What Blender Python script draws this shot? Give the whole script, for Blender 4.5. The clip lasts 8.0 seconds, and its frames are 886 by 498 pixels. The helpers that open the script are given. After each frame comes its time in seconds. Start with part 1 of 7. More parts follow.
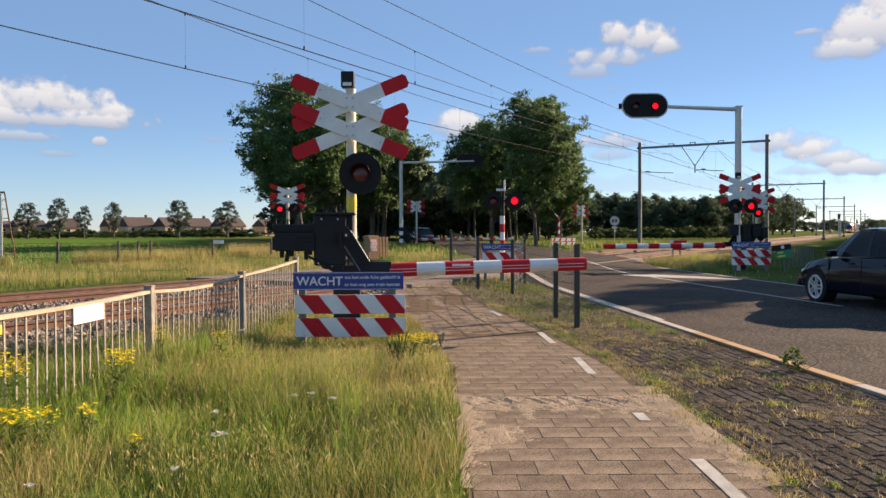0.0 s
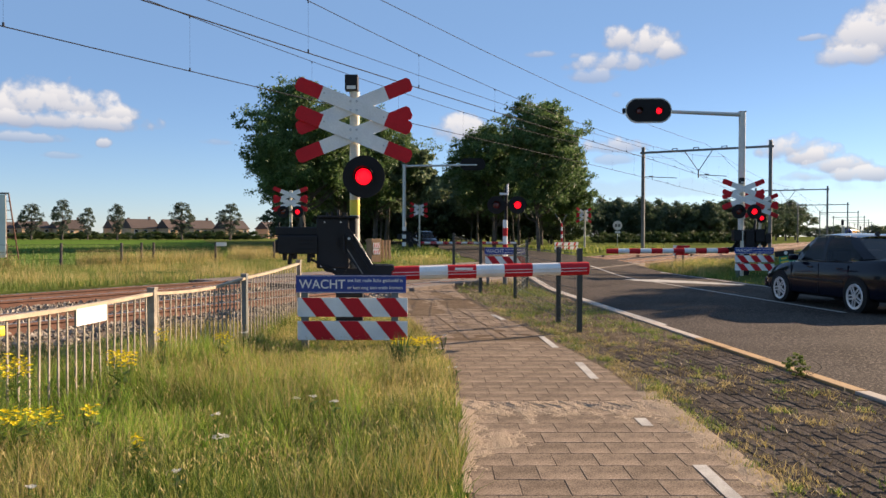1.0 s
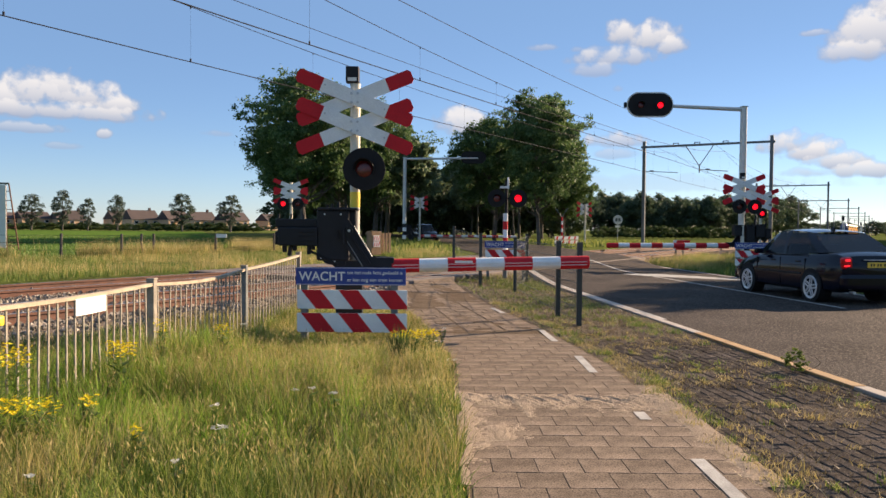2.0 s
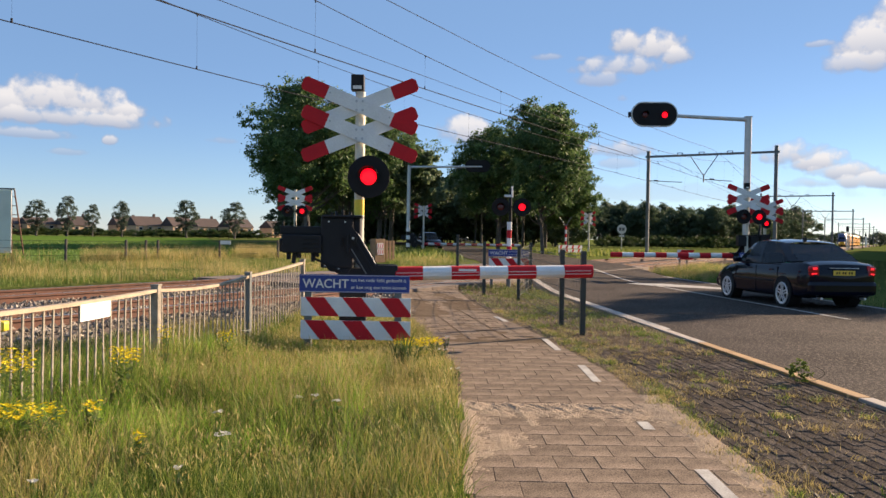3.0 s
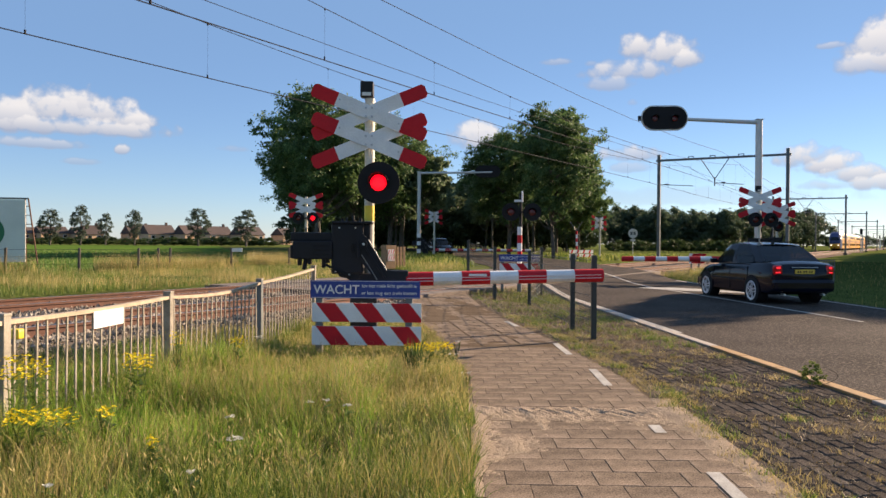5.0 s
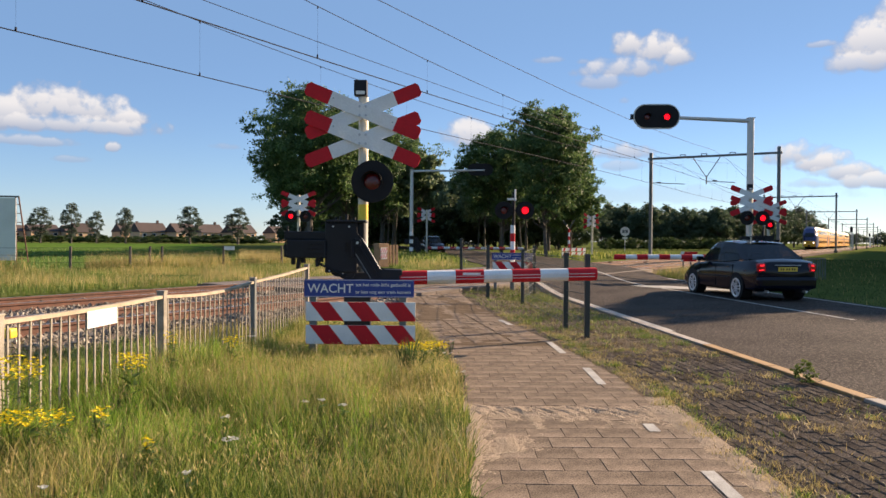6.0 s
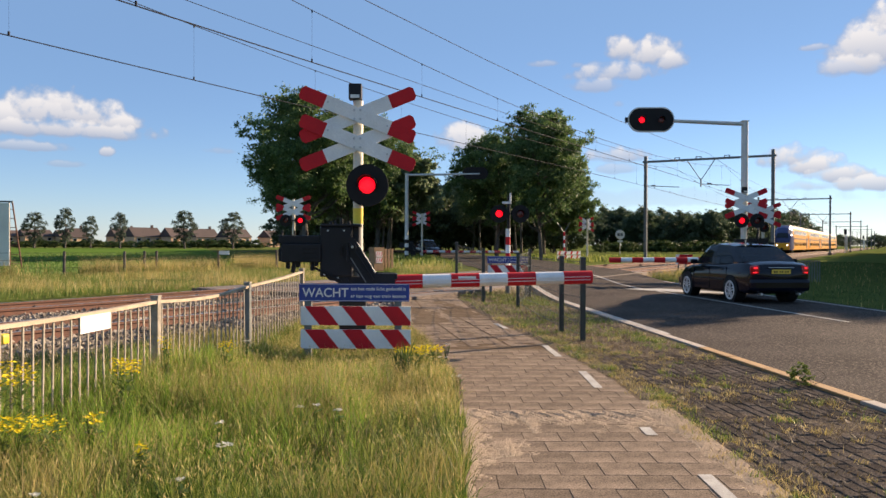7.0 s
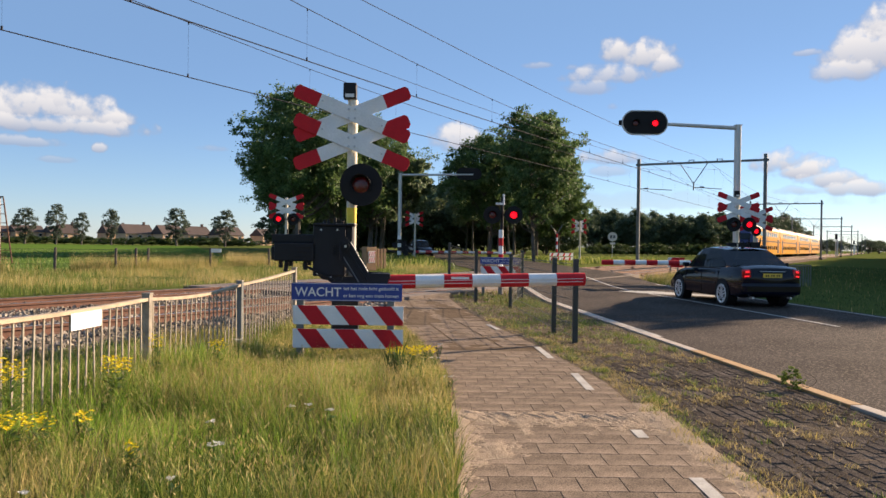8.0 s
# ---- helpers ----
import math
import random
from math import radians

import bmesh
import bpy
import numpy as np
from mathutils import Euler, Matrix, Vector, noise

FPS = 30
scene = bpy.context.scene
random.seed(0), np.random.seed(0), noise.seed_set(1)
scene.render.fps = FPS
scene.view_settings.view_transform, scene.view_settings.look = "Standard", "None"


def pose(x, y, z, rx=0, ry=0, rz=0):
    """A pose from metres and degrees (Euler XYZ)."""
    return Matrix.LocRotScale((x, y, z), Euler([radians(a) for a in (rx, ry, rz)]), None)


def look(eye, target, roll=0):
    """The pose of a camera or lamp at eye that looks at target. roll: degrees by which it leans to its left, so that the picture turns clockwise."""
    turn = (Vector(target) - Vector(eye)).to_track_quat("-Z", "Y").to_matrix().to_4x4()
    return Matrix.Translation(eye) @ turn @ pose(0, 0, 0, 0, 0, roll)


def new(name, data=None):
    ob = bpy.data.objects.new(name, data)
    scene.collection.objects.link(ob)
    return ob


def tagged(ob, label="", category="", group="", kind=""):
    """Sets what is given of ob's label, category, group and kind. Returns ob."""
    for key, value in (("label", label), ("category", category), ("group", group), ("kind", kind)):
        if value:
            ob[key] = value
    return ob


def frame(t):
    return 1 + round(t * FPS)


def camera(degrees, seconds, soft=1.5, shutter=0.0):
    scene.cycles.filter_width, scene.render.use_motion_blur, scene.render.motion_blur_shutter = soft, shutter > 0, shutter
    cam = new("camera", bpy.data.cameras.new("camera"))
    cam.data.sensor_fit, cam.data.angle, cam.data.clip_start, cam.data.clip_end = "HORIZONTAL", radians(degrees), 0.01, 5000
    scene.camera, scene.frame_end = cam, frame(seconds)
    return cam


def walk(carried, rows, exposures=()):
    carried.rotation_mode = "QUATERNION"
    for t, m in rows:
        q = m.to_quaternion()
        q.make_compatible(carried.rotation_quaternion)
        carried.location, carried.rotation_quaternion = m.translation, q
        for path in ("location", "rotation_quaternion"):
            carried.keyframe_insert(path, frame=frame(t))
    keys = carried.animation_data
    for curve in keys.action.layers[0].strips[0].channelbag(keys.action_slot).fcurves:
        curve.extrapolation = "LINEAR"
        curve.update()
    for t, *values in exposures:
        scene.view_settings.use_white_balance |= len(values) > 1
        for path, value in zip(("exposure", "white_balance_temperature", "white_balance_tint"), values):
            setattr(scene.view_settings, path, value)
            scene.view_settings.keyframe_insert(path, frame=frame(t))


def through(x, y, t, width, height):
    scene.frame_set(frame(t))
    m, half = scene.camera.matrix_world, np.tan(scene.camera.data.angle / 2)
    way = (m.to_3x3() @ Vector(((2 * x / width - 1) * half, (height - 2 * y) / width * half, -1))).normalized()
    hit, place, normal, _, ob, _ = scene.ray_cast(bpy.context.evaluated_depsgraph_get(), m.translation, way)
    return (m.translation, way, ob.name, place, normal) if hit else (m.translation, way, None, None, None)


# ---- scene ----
cam = camera(60.0, 8.0)
# seconds, eye x y z, yaw to the left, pitch up, roll
PATH = [
    (0.0, 0.017, -0.002, 1.603, -0.37, -1.27, -0.22),
    (0.5, 0.025, 0.005, 1.601, -0.31, -0.82, -0.12),
    (1.0, 0.015, 0.001, 1.604, -0.17, -1.00, 0.12),
    (1.5, 0.017, 0.008, 1.600, -0.22, -1.53, 0.29),
    (3.0, 0.012, 0.002, 1.598, 0.11, -0.90, 0.89),
    (3.5, 0.005, -0.004, 1.605, 0.44, -0.33, 0.67),
    (4.0, 0.013, 0.001, 1.598, 0.88, -0.41, 0.61),
    (4.5, 0.032, -0.012, 1.582, 1.07, -0.41, 0.44),
    (6.0, 0.000, -0.025, 1.601, 0.35, -0.62, 0.40),
    (6.5, 0.005, -0.005, 1.601, 0.19, -0.28, 0.41),
    (7.0, 0.000, 0.000, 1.600, 0.00, -0.34, 0.20),
    (7.5, -0.001, 0.017, 1.602, -0.13, -0.76, 0.30),
    (8.0, -0.010, 0.009, 1.602, -0.55, -0.31, 0.84),
]


def view(x, y, z, yaw, pitch, roll):
    a, b = radians(yaw), radians(pitch)
    ahead = Vector((-math.sin(a) * math.cos(b), math.cos(a) * math.cos(b), math.sin(b)))
    return look((x, y, z), Vector((x, y, z)) + ahead, roll)


walk(cam, [(t, view(*row)) for t, *row in PATH], [(0.0, 1.32, 6750, 17), (8.0, 1.32, 6750, 17)])

# ---- light ----
SUN_AZ, SUN_EL = 57.0, 22.5        # degrees to the right of +y, and up
sun_dir = Vector((math.sin(radians(SUN_AZ)) * math.cos(radians(SUN_EL)), math.cos(radians(SUN_AZ)) * math.cos(radians(SUN_EL)), math.sin(radians(SUN_EL))))
sun = new("sun", bpy.data.lights.new("sun", "SUN"))
sun.data.energy, sun.data.angle, sun.data.color = 5.0, radians(0.6), (1.0, 0.80, 0.555)
sun.matrix_world = look(sun_dir * 100, (0, 0, 0))


def sky_world():
    """Clear evening sky with a few fair-weather clouds."""
    w = bpy.data.worlds.new("sky")
    scene.world = w
    w.use_nodes = True
    nt = w.node_tree
    nt.nodes.clear()
    N, L = nt.nodes.new, nt.links.new

    def op(kind, a, b=None, c=None):
        n = N("ShaderNodeMath")
        n.operation = kind
        for i, v in enumerate((a, b, c)):
            if v is None:
                continue
            if isinstance(v, (int, float)):
                n.inputs[i].default_value = v
            else:
                L(v, n.inputs[i])
        return n.outputs[0]

    sky = N("ShaderNodeTexSky")
    sky.sky_type = "NISHITA"
    sky.sun_disc = False
    sky.sun_elevation, sky.sun_rotation = radians(SUN_EL), radians(SUN_AZ)
    sky.air_density, sky.dust_density, sky.ozone_density = 1.0, 0.06, 5.0
    sky.altitude = 600
    bg = N("ShaderNodeBackground")
    bg.inputs[1].default_value = 0.067
    haze = N("ShaderNodeMix")
    haze.data_type = "RGBA"
    L(sky.outputs[0], haze.inputs[6])
    haze.inputs[7].default_value = (1.35, 2.5, 4.2, 1)
    L(haze.outputs[2], bg.inputs[0])
    co = N("ShaderNodeTexCoord").outputs["Generated"]
    split = N("ShaderNodeSeparateXYZ")
    L(co, split.inputs[0])
    rise = N("ShaderNodeMapRange")
    rise.interpolation_type = "SMOOTHSTEP"
    rise.inputs["From Max"].default_value = 0.34
    rise.inputs["To Min"].default_value, rise.inputs["To Max"].default_value = 0.30, 0.78
    L(split.outputs["Z"], rise.inputs["Value"])
    L(rise.outputs[0], haze.inputs[0])
    n1, n2 = N("ShaderNodeTexNoise"), N("ShaderNodeTexNoise")
    for n, s, d in ((n1, 14.0, 6.0), (n2, 60.0, 9.0)):
        n.inputs["Scale"].default_value, n.inputs["Detail"].default_value = s, d
        L(co, n.inputs["Vector"])
    puff = N("ShaderNodeTexVoronoi")
    puff.feature = "SMOOTH_F1"
    puff.inputs["Scale"].default_value, puff.inputs["Smoothness"].default_value = 46.0, 0.35
    L(co, puff.inputs["Vector"])
    rough = op("ADD", op("MULTIPLY", op("SUBTRACT", n1.outputs["Fac"], 0.5), 1.7), op("MULTIPLY", op("SUBTRACT", n2.outputs["Fac"], 0.5), 1.9))
    rough = op("ADD", rough, op("MULTIPLY", op("SUBTRACT", 0.55, puff.outputs["Distance"]), 0.6))
    # clouds: tangent to the right of +y, tangent up, half width, half height, density
    clouds = [(-0.577, 0.160, 0.032, 0.024, 1.0), (-0.533, 0.168, 0.042, 0.028, 1.0), (-0.500, 0.172, 0.038, 0.026, 1.0), (-0.4595, 0.163, 0.035, 0.021, 1.0), (-0.426, 0.153, 0.031, 0.016, 1.0), (-0.492, 0.147, 0.098, 0.014, 0.95),
              (-0.548, 0.126, 0.055, 0.007, 0.65), (-0.437, 0.118, 0.0085, 0.008, 0.85), (-0.489, 0.102, 0.022, 0.005, 0.45), (-0.294, 0.120, 0.018, 0.005, 0.4),
              (0.0265, 0.133, 0.031, 0.022, 0.95), (0.115, 0.163, 0.013, 0.009, 0.8),
              (0.236, 0.2525, 0.027, 0.020, 1.0), (0.2695, 0.2466, 0.032, 0.022, 1.0), (0.295, 0.238, 0.019, 0.014, 0.95), (0.224, 0.223, 0.055, 0.016, 0.85), (0.201, 0.207, 0.032, 0.012, 0.65),
              (0.131, 0.235, 0.021, 0.005, 0.55), (0.174, 0.233, 0.008, 0.005, 0.45), (0.485, 0.258, 0.017, 0.0048, 0.65), (0.2275, 0.1825, 0.007, 0.005, 0.4),
              (0.557, 0.256, 0.042, 0.034, 1.0), (0.58, 0.287, 0.028, 0.030, 1.0), (0.536, 0.234, 0.030, 0.016, 0.9), (0.62, 0.27, 0.05, 0.05, 1.0),
              (0.4536, 0.112, 0.031, 0.016, 0.95), (0.483, 0.102, 0.031, 0.0145, 1.0), (0.516, 0.091, 0.036, 0.013, 0.95), (0.553, 0.080, 0.034, 0.012, 0.9), (0.472, 0.076, 0.028, 0.008, 0.6),
              (0.229, 0.116, 0.040, 0.012, 0.8), (0.2253, 0.098, 0.026, 0.008, 0.5), (0.30, 0.06, 0.2, 0.012, 0.25)]
    total, shade = None, None
    for u, v, hw, hh, dens in clouds:
        hw, hh = hw * 1.18, hh * 1.2
        d = Vector((u, 1, v)).normalized()
        r = Vector((1, -u, 0)).normalized()
        up = r.cross(d)
        terms = []
        for axis, half in ((r, hw), (up, hh)):
            dot = N("ShaderNodeVectorMath")
            dot.operation = "DOT_PRODUCT"
            L(co, dot.inputs[0])
            dot.inputs[1].default_value = axis * (1.0 / half)
            terms.append(dot.outputs["Value"])
        front = N("ShaderNodeVectorMath")
        front.operation = "DOT_PRODUCT"
        L(co, front.inputs[0])
        front.inputs[1].default_value = d
        b = terms[1]
        flat = op("MULTIPLY", op("MINIMUM", b, 0.0), 1.7)
        high = op("MAXIMUM", b, 0.0)
        b2 = op("ADD", op("MULTIPLY", flat, flat), op("MULTIPLY", high, high))
        q = op("SUBTRACT", 1.0, op("ADD", op("MULTIPLY", terms[0], terms[0]), b2))
        q = op("ADD", q, rough)
        q = op("MULTIPLY", op("MULTIPLY", q, 1.35), op("GREATER_THAN", front.outputs["Value"], 0.5))
        q = op("MULTIPLY", op("SMOOTH_MIN", op("MAXIMUM", q, 0.0), 1.0, 0.2), dens)
        total = q if total is None else op("MAXIMUM", total, q)
        s = op("MULTIPLY", q, op("MULTIPLY_ADD", b, 0.8, 0.62))
        shade = s if shade is None else op("MAXIMUM", shade, s)
    ramp = N("ShaderNodeValToRGB")
    ramp.color_ramp.elements[0].position, ramp.color_ramp.elements[0].color = 0.2, (0.42, 0.50, 0.64, 1)
    ramp.color_ramp.elements[1].position, ramp.color_ramp.elements[1].color = 1.0, (0.95, 0.96, 0.94, 1)
    L(shade, ramp.inputs[0])
    cl = N("ShaderNodeBackground")
    cl.inputs[1].default_value = 0.37
    L(ramp.outputs[0], cl.inputs[0])
    mix = N("ShaderNodeMixShader")
    L(op("MINIMUM", op("MULTIPLY", total, 0.95), 0.95), mix.inputs[0])
    L(bg.outputs[0], mix.inputs[1])
    L(cl.outputs[0], mix.inputs[2])
    out = N("ShaderNodeOutputWorld")
    L(mix.outputs[0], out.inputs[0])


sky_world()

# ---- materials ----


def mat(name, base, rough=0.6, dark=0.7, scale=6.0, fine=60.0, bump=0.15, metal=0.0, tint=None, island=0.0, per_object=0.0, emit=None, spec=0.5, dist=0.01, grain=0.5):
    """A painted or natural surface: two scales of noise vary the colour, fine grain the relief."""
    m = bpy.data.materials.new(name)
    m.use_nodes = True
    nt = m.node_tree
    N, L = nt.nodes.new, nt.links.new
    p = nt.nodes["Principled BSDF"]
    p.inputs["Metallic"].default_value = metal
    p.inputs["Specular IOR Level"].default_value = spec
    co = N("ShaderNodeTexCoord").outputs["Object"]
    n1, n2 = N("ShaderNodeTexNoise"), N("ShaderNodeTexNoise")
    for n, s in ((n1, scale), (n2, fine)):
        n.inputs["Scale"].default_value, n.inputs["Detail"].default_value = s, 6.0
        L(co, n.inputs["Vector"])
    ramp = N("ShaderNodeValToRGB")
    ramp.color_ramp.elements[0].position, ramp.color_ramp.elements[1].position = 0.32, 0.68
    t = tint or base
    ramp.color_ramp.elements[0].color = (*[c * dark for c in t], 1)
    ramp.color_ramp.elements[1].color = (*base, 1)
    L(n1.outputs["Fac"], ramp.inputs[0])
    mixf = N("ShaderNodeMix")
    mixf.data_type, mixf.blend_type = "RGBA", "MULTIPLY"
    mixf.inputs[0].default_value = 1.0
    L(ramp.outputs[0], mixf.inputs[6])
    g = N("ShaderNodeMapRange")
    g.inputs["From Min"].default_value, g.inputs["From Max"].default_value = 0.32, 0.68
    g.inputs["To Min"].default_value, g.inputs["To Max"].default_value = 1 - grain * (1 - dark), 1 + 0.5 * grain * (1 - dark)
    L(n2.outputs["Fac"], g.inputs["Value"])
    L(g.outputs[0], mixf.inputs[7])
    col = mixf.outputs[2]
    for amount, node, sock in ((island, "ShaderNodeNewGeometry", "Random Per Island"), (per_object, "ShaderNodeObjectInfo", "Random")):
        if amount:
            r = N("ShaderNodeMapRange")
            r.inputs["To Min"].default_value, r.inputs["To Max"].default_value = 1 - amount, 1 + amount
            L(N(node).outputs[sock], r.inputs["Value"])
            mm = N("ShaderNodeMix")
            mm.data_type, mm.blend_type = "RGBA", "MULTIPLY"
            mm.inputs[0].default_value = 1.0
            L(col, mm.inputs[6])
            L(r.outputs[0], mm.inputs[7])
            col = mm.outputs[2]
    L(col, p.inputs["Base Color"])
    rr = N("ShaderNodeMapRange")
    rr.inputs["To Min"].default_value, rr.inputs["To Max"].default_value = max(rough - 0.1, 0.02), min(rough + 0.12, 1)
    L(n1.outputs["Fac"], rr.inputs["Value"])
    L(rr.outputs[0], p.inputs["Roughness"])
    if bump:
        b = N("ShaderNodeBump")
        b.inputs["Strength"].default_value, b.inputs["Distance"].default_value = bump, dist
        L(n2.outputs["Fac"], b.inputs["Height"])
        L(b.outputs[0], p.inputs["Normal"])
    if emit:
        p.inputs["Emission Color"].default_value = (*emit[:3], 1)
        p.inputs["Emission Strength"].default_value = emit[3]
    return m


def leaf_mat(name, a, b, c, through=0.35, rough=0.55):
    """Leaves and grass: the colour runs over three tones from island to island, and some light passes."""
    m = bpy.data.materials.new(name)
    m.use_nodes = True
    nt = m.node_tree
    N, L = nt.nodes.new, nt.links.new
    p = nt.nodes["Principled BSDF"]
    p.inputs["Roughness"].default_value = rough
    p.inputs["Specular IOR Level"].default_value = 0.25
    ramp = N("ShaderNodeValToRGB")
    ramp.color_ramp.elements[0].color, ramp.color_ramp.elements[1].color = (*a, 1), (*c, 1)
    e = ramp.color_ramp.elements.new(0.55)
    e.color = (*b, 1)
    L(N("ShaderNodeNewGeometry").outputs["Random Per Island"], ramp.inputs[0])
    n = N("ShaderNodeTexNoise")
    n.inputs["Scale"].default_value = 0.7
    L(N("ShaderNodeTexCoord").outputs["Object"], n.inputs["Vector"])
    r = N("ShaderNodeMapRange")
    r.inputs["From Min"].default_value, r.inputs["From Max"].default_value = 0.3, 0.7
    r.inputs["To Min"].default_value, r.inputs["To Max"].default_value = 0.72, 1.25
    L(n.outputs["Fac"], r.inputs["Value"])
    mm = N("ShaderNodeMix")
    mm.data_type, mm.blend_type = "RGBA", "MULTIPLY"
    mm.inputs[0].default_value = 1.0
    L(ramp.outputs[0], mm.inputs[6])
    L(r.outputs[0], mm.inputs[7])
    L(mm.outputs[2], p.inputs["Base Color"])
    tr = N("ShaderNodeBsdfTranslucent")
    L(mm.outputs[2], tr.inputs[0])
    mix = N("ShaderNodeMixShader")
    mix.inputs[0].default_value = through
    L(p.outputs[0], mix.inputs[1])
    L(tr.outputs[0], mix.inputs[2])
    L(mix.outputs[0], nt.nodes["Material Output"].inputs[0])
    return m


def ground_mat(name, a, b, c, s1, s2, bump=0.4, rough=0.95, dist=0.02, spec=0.0, soft=0.25):
    """Soil, turf or stone: three colours mixed by noise at two scales."""
    m = bpy.data.materials.new(name)
    m.use_nodes = True
    nt = m.node_tree
    N, L = nt.nodes.new, nt.links.new
    p = nt.nodes["Principled BSDF"]
    p.inputs["Roughness"].default_value = rough
    p.inputs["Specular IOR Level"].default_value = spec
    co = N("ShaderNodeTexCoord").outputs["Object"]
    n1, n2 = N("ShaderNodeTexNoise"), N("ShaderNodeTexNoise")
    for n, s in ((n1, s1), (n2, s2)):
        n.inputs["Scale"].default_value, n.inputs["Detail"].default_value = s, 8.0
        L(co, n.inputs["Vector"])
    r1 = N("ShaderNodeValToRGB")
    r1.color_ramp.elements[0].position, r1.color_ramp.elements[1].position = 0.38, 0.62
    r1.color_ramp.elements[0].color, r1.color_ramp.elements[1].color = (*a, 1), (*b, 1)
    L(n1.outputs["Fac"], r1.inputs[0])
    r2 = N("ShaderNodeValToRGB")
    r2.color_ramp.elements[0].position, r2.color_ramp.elements[1].position = 0.575 - soft / 2, 0.575 + soft / 2
    r2.color_ramp.elements[0].color, r2.color_ramp.elements[1].color = (0, 0, 0, 1), (1, 1, 1, 1)
    L(n2.outputs["Fac"], r2.inputs[0])
    mm = N("ShaderNodeMix")
    mm.data_type = "RGBA"
    L(r2.outputs[0], mm.inputs[0])
    L(r1.outputs[0], mm.inputs[6])
    mm.inputs[7].default_value = (*c, 1)
    L(mm.outputs[2], p.inputs["Base Color"])
    bp = N("ShaderNodeBump")
    bp.inputs["Strength"].default_value, bp.inputs["Distance"].default_value = bump, dist
    L(n2.outputs["Fac"], bp.inputs["Height"])
    L(bp.outputs[0], p.inputs["Normal"])
    return m


def glass_mat(name, col, rough=0.03, alpha=0.85, spec=0.3):
    m = bpy.data.materials.new(name)
    m.use_nodes = True
    nt = m.node_tree
    p = nt.nodes["Principled BSDF"]
    p.inputs["Base Color"].default_value = (*col, 1)
    p.inputs["Roughness"].default_value = rough
    p.inputs["Alpha"].default_value = alpha
    p.inputs["Specular IOR Level"].default_value = spec
    return m


M_GROUND = ground_mat("turf", (0.06, 0.092, 0.02), (0.095, 0.115, 0.03), (0.14, 0.135, 0.055), 0.35, 9.0)
M_FIELD = ground_mat("field_crop", (0.06, 0.12, 0.02), (0.08, 0.145, 0.026), (0.11, 0.16, 0.04), 0.06, 1.2)
M_ASPHALT = ground_mat("asphalt", (0.030, 0.0245, 0.0205), (0.050, 0.041, 0.035), (0.135, 0.108, 0.09), 0.55, 30.0, 1.0, 0.85, 0.014, 0.05, 0.12)
M_PATH_BED = ground_mat("joint_sand", (0.085, 0.062, 0.043), (0.125, 0.094, 0.066), (0.19, 0.145, 0.105), 2.0, 60.0)
M_SOIL = ground_mat("dry_soil", (0.075, 0.060, 0.045), (0.125, 0.102, 0.076), (0.22, 0.18, 0.135), 4.0, 90.0, 0.9)
M_TILE = mat("concrete_tile", (0.285, 0.217, 0.16), 0.9, 0.58, 3.2, 75.0, 0.4, per_object=0.13, island=0.1, tint=(0.25, 0.19, 0.14), dist=0.006, grain=1.3, spec=0.05)
M_BRICK = mat("verge_paver", (0.145, 0.122, 0.103), 0.95, 0.5, 1.1, 70.0, 0.5, per_object=0.25, island=0.22, dist=0.01, grain=1.4, spec=0.0)
M_SAND = ground_mat("blown_sand", (0.32, 0.25, 0.18), (0.38, 0.30, 0.22), (0.25, 0.19, 0.135), 3.0, 70.0, 0.8)
M_BALLAST = mat("ballast_stone", (0.33, 0.285, 0.235), 0.95, 0.42, 3.0, 40.0, 0.5, island=0.45, spec=0.1)
M_BED = ground_mat("ballast_dirt", (0.10, 0.076, 0.058), (0.145, 0.112, 0.088), (0.23, 0.19, 0.155), 0.8, 35.0, 0.8)
M_RUST = mat("rusty_rail_steel", (0.165, 0.07, 0.042), 0.75, 0.6, 5.0, 60.0, 0.3)
M_RAILTOP = mat("polished_rail_head", (0.55, 0.53, 0.5), 0.3, 0.8, 8.0, 60.0, 0.05, metal=0.9)
M_SLEEPER = mat("weathered_sleeper", (0.24, 0.17, 0.13), 0.9, 0.6, 4.0, 50.0, 0.3, per_object=0.2, island=0.2, spec=0.1)
M_LINE = mat("road_marking_paint", (0.46, 0.44, 0.40), 0.8, 0.62, 4.0, 80.0, 0.2, spec=0.1)
M_KERB = mat("yellowed_kerb_stone", (0.36, 0.21, 0.08), 0.85, 0.75, 3.0, 60.0, 0.25, per_object=0.12)
M_KERBW = mat("pale_kerb_stone", (0.36, 0.31, 0.26), 0.85, 0.75, 3.0, 60.0, 0.25, per_object=0.12)
M_GALV = mat("galvanised_steel", (0.56, 0.56, 0.54), 0.45, 0.85, 9.0, 70.0, 0.05, metal=0.2)
M_FENCE = mat("old_painted_fence_steel", (0.33, 0.29, 0.235), 0.6, 0.6, 7.0, 60.0, 0.15, metal=0.1)
M_WOOD = mat("bleached_fence_rail", (0.46, 0.37, 0.265), 0.85, 0.7, 5.0, 70.0, 0.25)
M_DARKGREEN = mat("dark_green_fence_paint", (0.030, 0.040, 0.036), 0.5, 0.7, 8.0, 60.0, 0.1)
M_WHITE = mat("white_sign_face", (0.78, 0.78, 0.765), 0.75, 0.84, 3.0, 50.0, 0.05, spec=0.25)
M_RED = mat("red_sign_face", (0.56, 0.018, 0.026), 0.75, 0.82, 3.0, 50.0, 0.05, spec=0.25)
